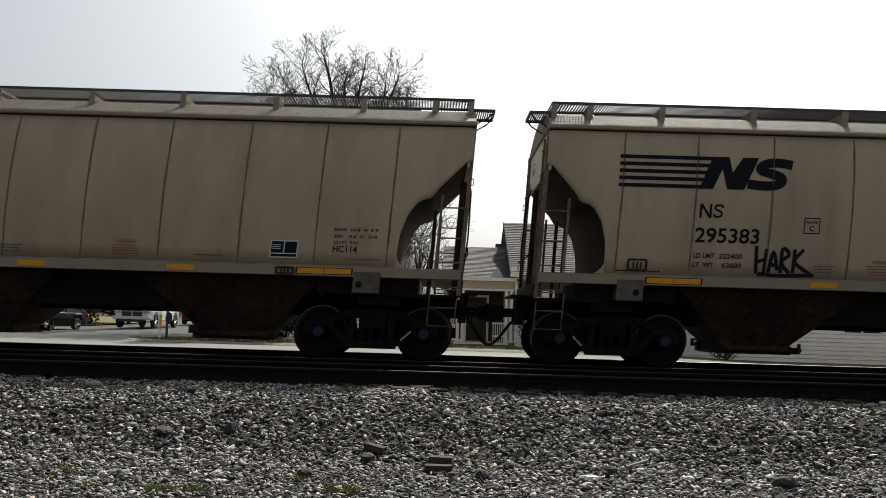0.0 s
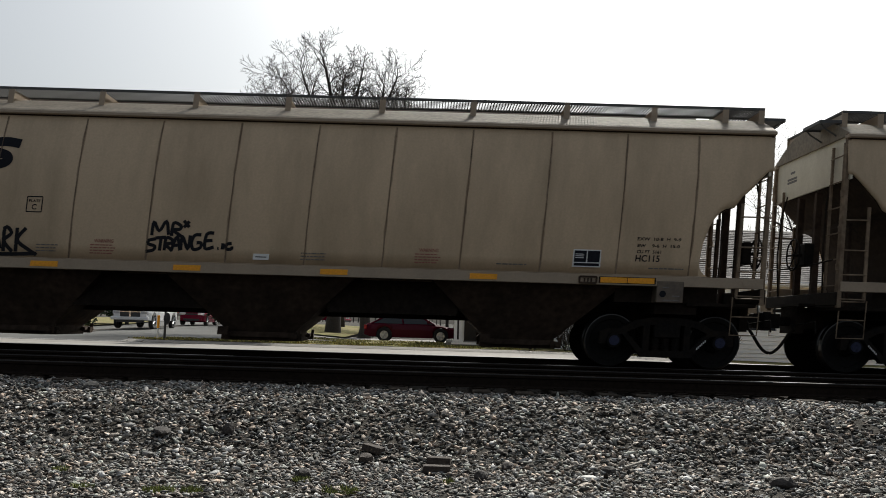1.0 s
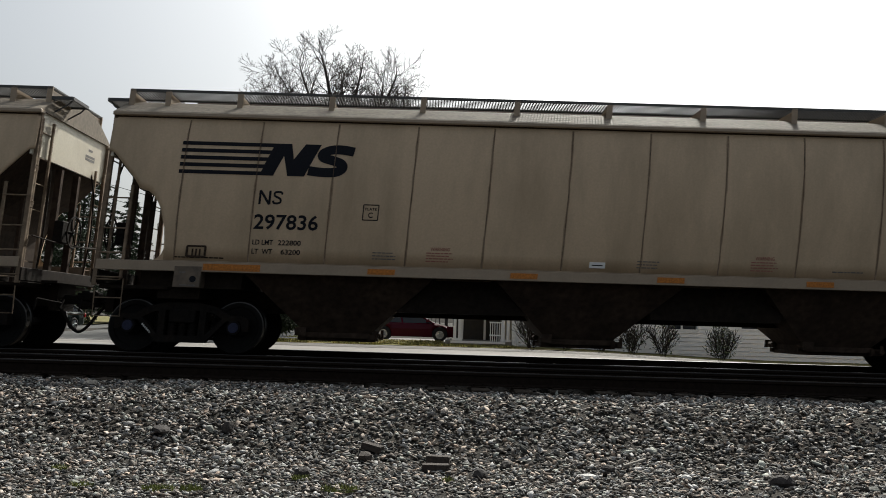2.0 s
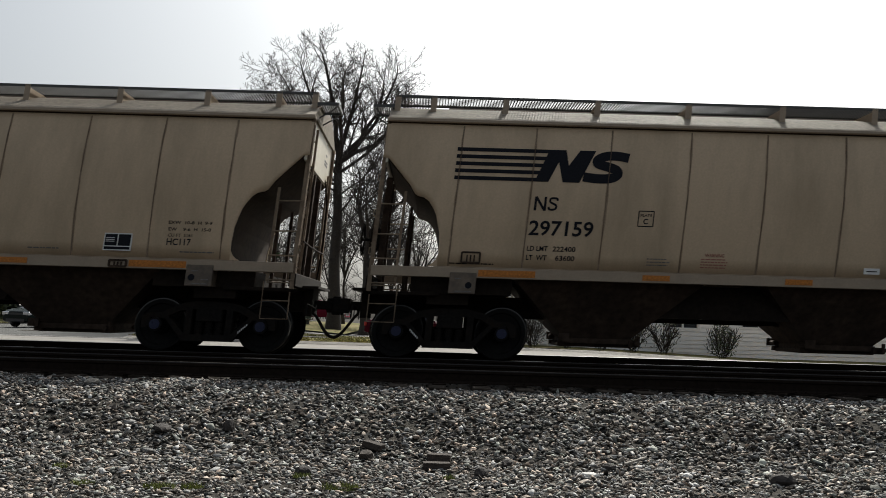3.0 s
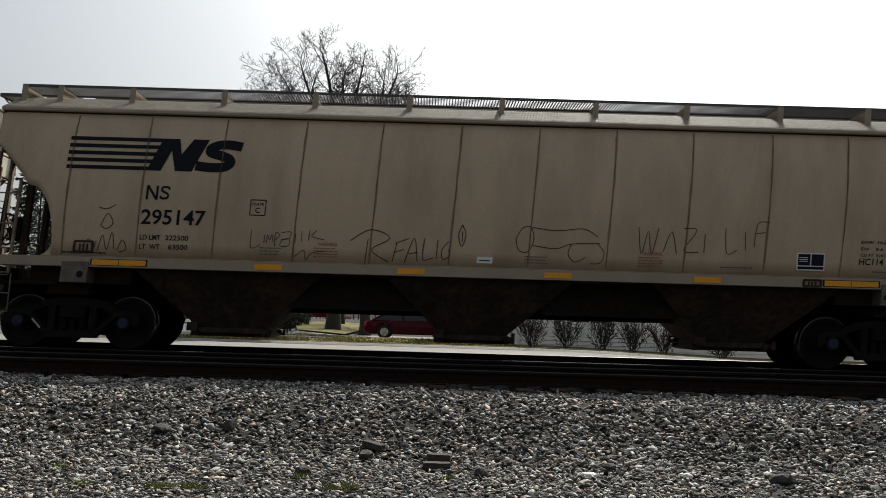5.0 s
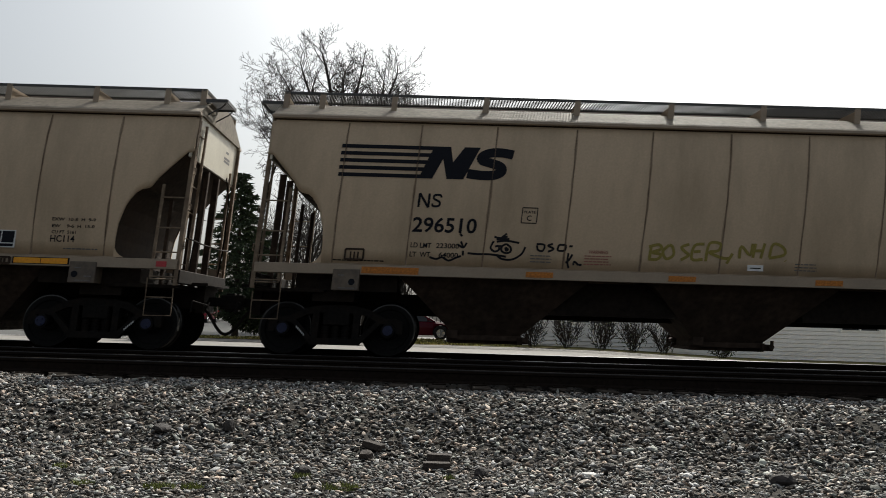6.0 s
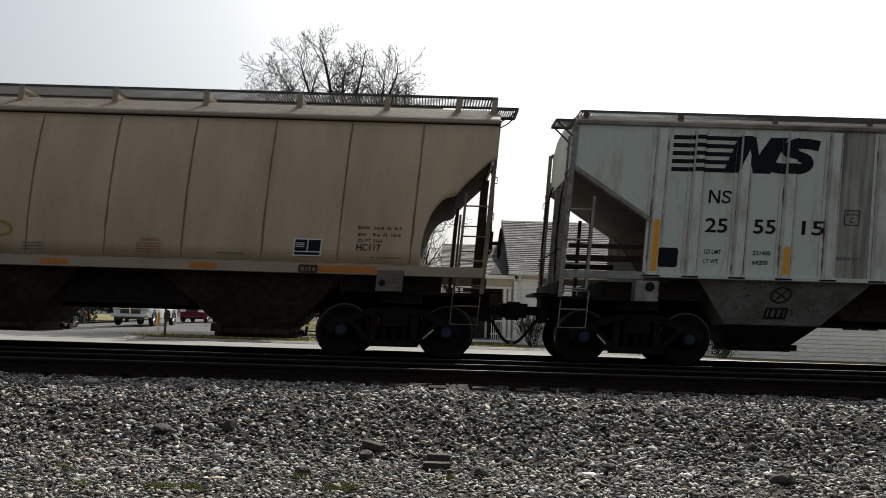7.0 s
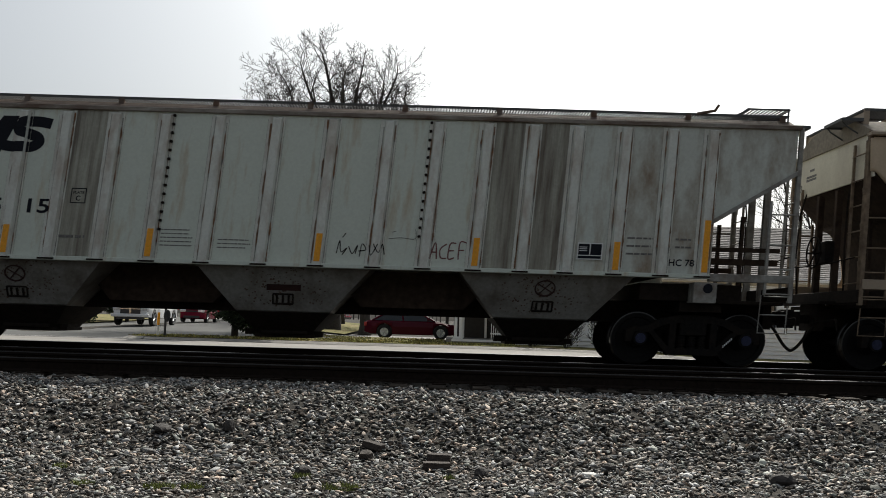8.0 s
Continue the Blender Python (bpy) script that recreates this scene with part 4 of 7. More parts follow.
        end_gear(car, e, GEAR_GREY, 4.03, x_post=8.31, y_post=1.49)
        coupler(car, e)
        truck(car, e * 6.9)
    for cx in (-4.58, -0.08, 4.31):
        bm = bmesh.new()
        bay(bm, cx, 1.48, 0.81, 1.50, 0.74, 0.70, 1.40, 0.95)
        part("hopper_bay", bm, GREY_BAY, car, "rust-specked grey discharge hopper")
        bm = bmesh.new()
        bay(bm, cx, 0.80, 0.50, 0.72, 0.40, 0.34, 0.92, 0.56)
        box(bm, cx - 0.52, cx + 0.52, -0.5, 0.5, 0.28, 0.34)
        box(bm, cx - 0.72, cx - 0.5, -0.4, -0.3, 0.32, 0.42)
        box(bm, cx + 0.5, cx + 0.66, -0.45, -0.3, 0.30, 0.40)
        rod(bm, (cx - 0.4, -0.56, 0.37), (cx + 0.4, -0.56, 0.37), 0.035)
        part("discharge_gate", bm, UNDER, car, "grimy black discharge gate")
        # placard holder, red mark and rust chips on the sloped face
        def face(u, v):
            t = (1.50 - v) / 0.76
            return Vector((cx + u, -(1.40 - 0.45 * t) - 0.006, v))
        bm = bmesh.new()
        for a, b in (((-0.17, 0.86), (0.17, 0.86)), ((0.17, 0.86), (0.17, 1.02)), ((0.17, 1.02), (-0.17, 1.02)), ((-0.17, 1.02), (-0.17, 0.86))):
            rod(bm, face(*a), face(*b), 0.016, n=5)
        for k in range(3):
            rod(bm, face(-0.1 + 0.1 * k, 0.88), face(-0.1 + 0.1 * k, 1.0), 0.02, n=5)
        part("placard_holder", bm, UNDER, car, "dark dented placard holder")
        if cx < -1 or cx > 1:
            bm = bmesh.new()
            ring = [face(0.165 * math.cos(k * math.tau / 20), 1.24 + 0.125 * math.sin(k * math.tau / 20)) for k in range(21)]
            tube(bm, ring, 0.015, 4)
            rod(bm, ring[3], ring[13], 0.013, n=4)
            rod(bm, ring[8], ring[18], 0.013, n=4)
            part("round_mark", bm, RED_FADED, car, "faded red crossed circle mark")
        else:
            bm = bmesh.new()
            v = [bm.verts.new(face(u, w) - Vector((0, 0.002, 0))) for u, w in ((-0.28, 1.08), (0.30, 1.08), (0.30, 1.18), (-0.28, 1.18))]
            bm.faces.new(v)
            part("red_panel", bm, RED_FADED, car, "faded red painted rectangle")
        rng = random.Random(int(cx * 10) + 50)
        bm = bmesh.new()
        for k in range(200):
            u, v = rng.gauss(0, 0.55), rng.uniform(0.82, 1.46)
            if abs(u) > 0.75:
                continue
            r = rng.uniform(0.005, 0.02)
            q = [bm.verts.new(face(u + r * math.cos(a) * rng.uniform(0.6, 1.4), v + r * math.sin(a) * rng.uniform(0.6, 1.3)) - Vector((0, 0.001, 0))) for a in (0, 1.2, 2.5, 3.8, 5.0)]
            bm.faces.new(q)
        tagged(part("rust_chip", bm, RUST, car), kind="stuff")
    for cx in (-2.3, 2.1):
        bm = bmesh.new()
        prism(bm, [(cx - 1.5, 1.48), (cx + 1.5, 1.48), (cx + 0.9, 0.85), (cx - 0.9, 0.85)], -0.55, 0.55)
        part("cross_ridge", bm, BAY, car)
    bm = bmesh.new()
    box(bm, -7, 7, -0.22, 0.22, 0.72, 1.1)
    part("centre_sill", bm, UNDER, car)
    return car


# ---- lettering on the cars ----
def on_side(bm, flat):
    if flat:
        # paint runs over the ribs that stand proud of the panels
        cuts = [x + q for x in GREY_RIBS for q in (-0.156, -0.076, 0.076, 0.126)]
        lo, hi = min(v.co.x for v in bm.verts), max(v.co.x for v in bm.verts)
        cuts = [q for q in cuts if lo < q < hi]
        for q in cuts:
            bmesh.ops.bisect_plane(bm, geom=list(bm.verts) + list(bm.edges) + list(bm.faces), plane_co=(q, 0, 0), plane_no=(1, 0, 0))
        bmesh.ops.split_edges(bm, edges=[e for e in bm.edges if abs(e.verts[0].co.x - e.verts[1].co.x) < 1e-4 and any(abs(e.verts[0].co.x - q) < 1e-4 for q in cuts)])
        for f in bm.faces:
            c = f.calc_center_median().x
            y = -1.505
            for x in GREY_RIBS:
                if -0.156 < c - x < 0.126:
                    y = -1.589 if abs(c - x) < 0.076 else -1.5165
            for v in f.verts:
                v.co.y = y
    else:
        zs = [v.co.z for v in bm.verts]
        k = math.ceil(min(zs) / 0.12) * 0.12
        while k < max(zs):
            bmesh.ops.bisect_plane(bm, geom=list(bm.verts) + list(bm.edges) + list(bm.faces), plane_co=(0, 0, k), plane_no=(0, 0, 1))
            k += 0.12
        for v in bm.verts:
            v.co.y = -(side_y(v.co.z) + 0.006)


def lettering(car, body, x, z, height, width=None, mat=None, flat=False):
    """Words on the camera's side of a car; x and z give the lower left corner."""
    cu = bpy.data.curves.new("words", "FONT")
    cu.body = body
    cu.resolution_u = 3
    cu.offset = 0.018
    tmp = bpy.data.objects.new("words", cu)
    me = bpy.data.meshes.new_from_object(tmp)
    bpy.data.objects.remove(tmp)
    bm = bmesh.new()
    bm.from_mesh(me)
    bpy.data.meshes.remove(me)
    xs = [v.co.x for v in bm.verts]
    kz = height / 0.70
    kx = kz if width is None else width / (max(xs) - min(xs))
    for v in bm.verts:
        v.co = (x + (v.co.x - min(xs)) * kx, 0, z + v.co.y * kz)
    on_side(bm, flat)
    return tagged(part("lettering", bm, mat or BLACK, car, "black stencilled lettering" if mat is None else ""), kind="stuff")


def ribbon(bm, pts, w):
    """A brush stroke in x and z through points."""
    P = [Vector((a, b)) for a, b in pts]
    L, R = [], []
    for k, p in enumerate(P):
        d = (P[min(k + 1, len(P) - 1)] - P[max(k - 1, 0)]).normalized()
        n = Vector((-d.y, d.x)) * w / 2
        L.append(bm.verts.new((p.x + n.x, 0, p.y + n.y)))
        R.append(bm.verts.new((p.x - n.x, 0, p.y - n.y)))
    for k in range(len(P) - 1):
        bm.faces.new((L[k], L[k + 1], R[k + 1], R[k]))


def smooth_line(pts, n=6):
    out = []
    for k in range(len(pts) - 1):
        p0, p1, p2, p3 = (Vector(pts[max(0, min(len(pts) - 1, k + q))]) for q in (-1, 0, 1, 2))
        for i in range(n):
            t = i / n
            out.append(tuple(0.5 * (2 * p1 + (p2 - p0) * t + (2 * p0 - 5 * p1 + 4 * p2 - p3) * t * t + (3 * p1 - p0 - 3 * p2 + p3) * t ** 3)))
    return out + [pts[-1]]


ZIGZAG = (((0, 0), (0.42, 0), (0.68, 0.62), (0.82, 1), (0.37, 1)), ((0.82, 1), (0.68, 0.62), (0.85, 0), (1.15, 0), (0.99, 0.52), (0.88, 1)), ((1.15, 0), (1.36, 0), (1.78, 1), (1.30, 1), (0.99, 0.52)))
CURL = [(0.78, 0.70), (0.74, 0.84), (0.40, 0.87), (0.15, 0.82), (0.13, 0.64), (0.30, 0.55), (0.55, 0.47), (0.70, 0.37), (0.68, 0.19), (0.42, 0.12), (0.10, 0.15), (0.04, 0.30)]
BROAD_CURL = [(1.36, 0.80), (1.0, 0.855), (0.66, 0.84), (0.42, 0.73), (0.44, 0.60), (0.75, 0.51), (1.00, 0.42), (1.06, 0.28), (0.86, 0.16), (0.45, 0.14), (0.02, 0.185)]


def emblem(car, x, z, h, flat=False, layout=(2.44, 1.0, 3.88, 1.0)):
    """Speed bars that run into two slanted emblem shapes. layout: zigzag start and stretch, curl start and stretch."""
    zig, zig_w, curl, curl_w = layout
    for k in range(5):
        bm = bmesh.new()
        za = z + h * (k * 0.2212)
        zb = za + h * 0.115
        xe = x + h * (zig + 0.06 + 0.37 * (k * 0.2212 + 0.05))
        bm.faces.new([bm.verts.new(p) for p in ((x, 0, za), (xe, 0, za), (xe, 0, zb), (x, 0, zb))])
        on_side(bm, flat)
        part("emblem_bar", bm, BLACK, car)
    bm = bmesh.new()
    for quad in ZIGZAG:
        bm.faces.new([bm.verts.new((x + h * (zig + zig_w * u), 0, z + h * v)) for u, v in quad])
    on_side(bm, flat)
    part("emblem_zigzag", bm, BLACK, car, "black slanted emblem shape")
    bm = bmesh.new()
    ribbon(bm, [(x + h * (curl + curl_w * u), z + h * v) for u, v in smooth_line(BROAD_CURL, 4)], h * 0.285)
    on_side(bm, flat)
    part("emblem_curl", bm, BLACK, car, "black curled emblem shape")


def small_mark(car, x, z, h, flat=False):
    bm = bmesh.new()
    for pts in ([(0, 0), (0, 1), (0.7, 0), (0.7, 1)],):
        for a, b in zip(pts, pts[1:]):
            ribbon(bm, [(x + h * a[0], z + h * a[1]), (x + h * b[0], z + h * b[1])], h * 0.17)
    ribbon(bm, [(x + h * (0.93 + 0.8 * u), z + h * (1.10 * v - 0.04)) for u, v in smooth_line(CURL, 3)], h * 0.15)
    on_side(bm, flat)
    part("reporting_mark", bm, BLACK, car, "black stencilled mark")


def ticket_board(car, x, z):
    """A black rectangle with worn corners where a board once hung."""
    bm = bmesh.new()
    pts = []
    for cx, cz, a0 in ((0.12, 0.11, 0), (-0.12, 0.11, 90), (-0.12, -0.11, 180), (0.12, -0.11, 270)):
        pts += [(x + cx + 0.05 * math.cos(radians(a0 + q * 30)), z + cz + 0.05 * math.sin(radians(a0 + q * 30))) for q in range(4)]
    bm.faces.new([bm.verts.new((a, 0, b)) for a, b in pts])
    on_side(bm, True)
    part("ticket_board", bm, BLACK, car, "black rounded board patch")


def bars(car, x, z, w, rows, gap, h, mat, flat=False, seed=1):
    """Lines of print too small to read."""
    rng = random.Random(seed)
    bm = bmesh.new()
    for k in range(rows):
        xa, end = x, x + w * rng.uniform(0.8, 1.0)
        while xa < end:
            xb = min(end, xa + h * rng.uniform(1.5, 5))
            ribbon(bm, [(xa, z - k * gap), (xb, z - k * gap)], h)
            xa = xb + h * 0.6
    on_side(bm, flat)
    return tagged(part("fine_print", bm, mat, car), kind="stuff")


def square_sign(car, x, z, s, flat=False):
    bm = bmesh.new()
    for a, b in (((0, 0), (1, 0)), ((1, 0), (1, 1)), ((1, 1), (0, 1)), ((0, 1), (0, 0))):
        ribbon(bm, [(x + a[0] * s, z + a[1] * s), (x + b[0] * s, z + b[1] * s)], 0.016)
    on_side(bm, flat)
    part("square_sign", bm, BLACK, car, "black outlined square sign")
    lettering(car, "C", x + s * 0.34, z + s * 0.16, s * 0.34, flat=flat)
    lettering(car, "PLATE", x + s * 0.12, z + s * 0.64, s * 0.17, width=s * 0.76, flat=flat)


def placard(car, x, z, w, h, flat=False):
    y = 1.53 if flat else side_y(z) + 0.02
    bm = bmesh.new()
    box(bm, x - w / 2, x + w / 2, -y, -y + 0.02, z - h / 2, z + h / 2)
    p = part("service_panel", bm, WHITEINK, car, "black panel with a white border")
    bm = bmesh.new()
    box(bm, x - w / 2 + 0.02, x - 0.01, -y - 0.004, -y, z - h * 0.22, z + h / 2 - 0.02)
    box(bm, x + 0.01, x + w / 2 - 0.02, -y - 0.004, -y, z - h * 0.22, z + h / 2 - 0.02)
    box(bm, x - w / 2 + 0.02, x + w / 2 - 0.02, -y - 0.004, -y, z - h / 2 + 0.02, z - h * 0.28)
    part("black_field", bm, BLACK, p)
    bm = bmesh.new()
    for k in range(3):
        box(bm, x - w * 0.42, x - w * 0.12, -y - 0.007, -y - 0.004, z + 0.03 * k, z + 0.03 * k + 0.012)
    part("printed_bars", bm, WHITEINK, p)


def tan_markings(car, number, weights, code, seed):
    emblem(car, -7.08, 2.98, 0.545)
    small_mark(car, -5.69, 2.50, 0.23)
    lettering(car, number, -5.75, 2.10, 0.235, 1.06)
    lettering(car, "LD LMT", -5.74, 1.84, 0.08, 0.34)
    lettering(car, weights[0], -5.32, 1.84, 0.08, 0.38)
    lettering(car, "LT  WT", -5.74, 1.69, 0.08, 0.34)
    lettering(car, weights[1], -5.26, 1.69, 0.08, 0.32)
    square_sign(car, -3.97, 2.29, 0.25)
    bars(car, -3.75, 1.76, 0.40, 3, 0.05, 0.018, FAINT, seed=seed)
    for x in (-2.86, 2.5):
        lettering(car, "WARNING", x + 0.06, 1.82, 0.055, 0.32, REDINK)
        bars(car, x, 1.78, 0.45, 4, 0.045, 0.018, REDINK, seed=seed + 3)
    bars(car, 0.62, 1.74, 0.42, 3, 0.05, 0.018, FAINT, seed=seed + 4)
    bars(car, -7.0, 1.60, 0.85, 1, 0.05, 0.02, UNDER, seed=seed + 5)
    bars(car, 3.85, 1.66, 0.55, 1, 0.05, 0.02, FAINT, seed=seed + 6)
    bm = bmesh.new()
    box(bm, -0.16, 0.10, -side_y(1.7) - 0.012, -side_y(1.7), 1.61, 1.71)
    tag = part("white_tag", bm, WHITEINK, car, "small white printed tag")
    bm = bmesh.new()
    box(bm, -0.12, 0.06, -side_y(1.7) - 0.015, -side_y(1.7) - 0.012, 1.65, 1.665)
    part("printed_line", bm, UNDER, tag)
    placard(car, 5.33, 1.79, 0.46, 0.29)
    lettering(car, "EXW  10-8  H  9-9", 6.13, 2.11, 0.05, 0.72)
    lettering(car, "EW    9-6  H  15-0", 6.14, 2.00, 0.05, 0.70)
    lettering(car, "CU FT  5161", 6.14, 1.90, 0.05, 0.40)
    lettering(car, code, 6.13, 1.765, 0.105, 0.40)
    bars(car, 6.36, 1.655, 0.62, 1, 0.05, 0.02, FAINT, seed=seed + 8)
    bm = bmesh.new()
    box(bm, 7.93, 8.10, -1.535, -1.525, 1.40, 1.49)
    part("red_tag", bm, REDTAG if seed % 2 == 0 else TAN_SILL, car)


def scrawl(car, strokes, x, z, k, w, mat, label, tall=1.0):
    """Sprayed strokes, in a unit of k metres."""
    bm = bmesh.new()
    for s in strokes:
        ribbon(bm, smooth_line([(x + a * k, z + b * k * tall) for a, b in s], 4), w)
    on_side(bm, car is TRAIN[6])
    tagged(part("graffiti", bm, mat, car, label), kind="stuff")


TAG_A = [[(0, 1), (0.1, 0.1), (0.15, 0)], [(0.1, 0.4), (0.6, 0.5)], [(0.6, 0.9), (0.55, 0)], [(0.8, 0), (1.0, 0.8), (1.3, 0.1)], [(0.85, 0.3), (1.3, 0.3)],
         [(1.5, 0), (1.5, 0.9), (1.9, 0.7), (1.5, 0.4), (2.0, 0)], [(2.2, 0.9), (2.2, 0)], [(2.7, 0.9), (2.25, 0.45), (2.9, 0.1), (3.4, -0.1)], [(0.2, -0.05), (1.5, -0.1), (3.4, -0.05)]]
TAG_B = [[(0.36, 0.80), (0.42, 1.55), (0.75, 1.05), (1.10, 1.60), (1.28, 0.85)], [(1.45, 0.80), (1.50, 1.50), (1.90, 1.38), (1.88, 1.18), (1.52, 1.12), (2.0, 0.78)],
         [(2.05, 1.65), (2.38, 1.30)], [(2.36, 1.62), (2.08, 1.28)], [(0.62, 0.62), (0.22, 0.52), (0.25, 0.32), (0.58, 0.22), (0.50, 0.0), (0.10, -0.08)],
         [(0.58, 0.66), (1.16, 0.72)], [(0.90, 0.68), (0.86, -0.02)], [(1.12, 0.0), (1.18, 0.68), (1.52, 0.58), (1.46, 0.40), (1.18, 0.34), (1.56, -0.02)],
         [(1.50, -0.02), (1.76, 0.78), (1.98, 0.02)], [(1.58, 0.28), (1.94, 0.32)], [(2.02, 0.05), (2.06, 0.80), (2.40, 0.10), (2.48, 0.86)],
         [(3.08, 0.90), (2.72, 0.86), (2.58, 0.45), (2.72, 0.10), (3.08, 0.20), (3.10, 0.46), (2.86, 0.46)], [(3.78, 1.02), (3.38, 0.94), (3.34, 0.18), (3.82, 0.26)], [(3.36, 0.58), (3.72, 0.62)],
         [(4.02, 0.18), (4.10, 0.20)], [(4.30, 0.14), (4.32, 0.48)], [(4.80, 0.48), (4.52, 0.42), (4.52, 0.18), (4.80, 0.18), (4.80, 0.32)]]
TAG_D = [[(0, 0.95), (0.0, 0.35), (0.2, 0.2), (0.42, 0.4), (0.45, 0.95)], [(0.62, 0.2), (0.65, 0.85), (0.85, 0.9), (0.9, 0.25)], [(0.9, 0.8), (1.1, 0.9), (1.15, 0.2)],
         [(1.75, 0.95), (1.4, 0.75), (1.4, 0.3), (1.7, 0.25), (1.8, 0.6)], [(1.8, 1.25), (1.78, 0.15)], [(2.0, 0.2), (2.02, 0.95), (2.35, 0.85), (2.3, 0.6), (2.05, 0.55), (2.4, 0.15)],
         [(2.45, 1.0), (3.0, 1.02)], [(2.72, 1.0), (2.68, 0.15)], [(3.5, 0.9), (3.1, 0.85), (3.0, 0.4), (3.2, 0.12), (3.55, 0.25)],
         [(1.35, 1.5), (1.8, 1.62), (2.3, 1.5), (1.8, 1.38), (1.35, 1.5)]]
DOODLE_A = [[(-4.79, 1.77), (-4.61, 1.76), (-4.4, 1.76), (-4.15, 1.73)], [(-4.38, 1.98), (-4.42, 1.87), (-4.35, 1.81), (-4.28, 1.84), (-4.29, 1.9),
    (-4.35, 1.89)], [(-4.33, 1.97), (-4.17, 1.99), (-3.96, 1.96)], [(-4.33, 1.9), (-4.22, 1.9)], [(-4.17, 1.94), (-4.09, 1.88), (-4.09, 1.81), (-4.17,
    1.79), (-4.24, 1.83), (-4.23, 1.9), (-4.17, 1.94)], [(-4.18, 1.88), (-4.13, 1.85), (-4.16, 1.83), (-4.18, 1.88)], [(-3.85, 1.9), (-3.9, 1.78), (-4.04,
    1.69), (-4.21, 1.69), (-4.32, 1.76)], [(-4.38, 2.05), (-4.28, 2.03), (-4.16, 2.06)], [(-4.28, 2.02), (-4.22, 2.07), (-4.18, 2.11)], [(-4.34, 2.01),
    (-4.13, 2.02)]]
DOODLE_B = [[(-3.67, 1.95), (-3.54, 1.94), (-3.56, 1.84), (-3.64, 1.86), (-3.66, 1.93)], [(-3.4, 1.96), (-3.48, 1.93), (-3.38, 1.88), (-3.47, 1.83)],
    [(-3.3, 1.95), (-3.19, 1.94), (-3.2, 1.86), (-3.31, 1.86), (-3.3, 1.95)], [(-3.13, 1.93), (-3.07, 1.93)], [(-3.13, 1.82), (-3.13, 1.68), (-3.1,
    1.57)], [(-3.16, 1.66), (-3.11, 1.7), (-3.06, 1.8)], [(-3.03, 1.62), (-3.02, 1.68), (-2.97, 1.65), (-2.95, 1.62)], [(-2.94, 1.63), (-2.89, 1.63)],
    [(-5.41, 1.69), (-5.3, 1.66), (-5.2, 1.69), (-5.09, 1.64), (-4.97, 1.69), (-4.89, 1.72)], [(-4.95, 2.09), (-4.91, 2.04)], [(-4.92, 1.96), (-4.87,
    1.86)], [(-4.97, 1.91), (-4.87, 1.86), (-4.82, 1.94)]]
DOODLE_C = [[(-4.87, 1.81), (-4.86, 1.73)]]
OLIVE_A = [[(-1.78, 1.98), (-1.79, 1.76)], [(-1.82, 1.96), (-1.66, 2.0), (-1.61, 1.93), (-1.76, 1.87), (-1.61, 1.84), (-1.66, 1.76), (-1.81, 1.76)],
    [(-1.49, 2.0), (-1.58, 1.89), (-1.51, 1.77), (-1.4, 1.84), (-1.43, 1.97), (-1.49, 2.0)], [(-1.16, 2.02), (-1.28, 1.97), (-1.22, 1.9), (-1.15, 1.84),
    (-1.27, 1.76)], [(-0.91, 2.03), (-1.07, 2.0), (-1.09, 1.78), (-0.91, 1.78)], [(-1.07, 1.9), (-0.96, 1.91)], [(-0.86, 1.75), (-0.83, 2.04), (-0.65,
    2.04), (-0.67, 1.93), (-0.82, 1.9), (-0.59, 1.81), (-0.47, 1.81)], [(-0.43, 1.89), (-0.51, 1.72)], [(-0.31, 1.81), (-0.3, 2.01), (-0.14, 1.87),
    (-0.12, 2.06)], [(-0.09, 1.83), (-0.07, 2.06)]]
OLIVE_B = [[(-0.1, 1.94), (0.07, 1.95)], [(0.04, 1.82), (0.08, 2.07)], [(0.18, 1.84), (0.22, 2.06), (0.39, 2.01), (0.42, 1.89), (0.18, 1.83)], [(0.45,
    1.8), (0.46, 1.79)]]
SCRIBBLE_A = [[(-3.91, 2.05), (-3.9, 1.76), (-3.75, 1.81)], [(-3.69, 1.97), (-3.69, 1.84)], [(-3.65, 1.84), (-3.64, 1.97), (-3.6, 1.89), (-3.57,
    1.98), (-3.54, 1.86)], [(-3.51, 1.79), (-3.51, 2.01), (-3.44, 1.97), (-3.5, 1.9)], [(-3.41, 2.02), (-3.26, 2.03), (-3.28, 1.93), (-3.41, 1.9)],
    [(-3.4, 1.9), (-3.28, 1.92), (-3.28, 1.81), (-3.42, 1.8), (-3.4, 1.9)], [(-3.18, 2.01), (-3.18, 1.86)], [(-3.08, 2.05), (-3.07, 1.87)], [(-2.95,
    2.07), (-2.96, 1.89)], [(-2.83, 2.07), (-2.91, 1.97), (-2.7, 1.92)], [(-3.17, 1.63), (-3.02, 1.74), (-2.98, 1.58), (-2.89, 1.7), (-2.68, 1.73)]]
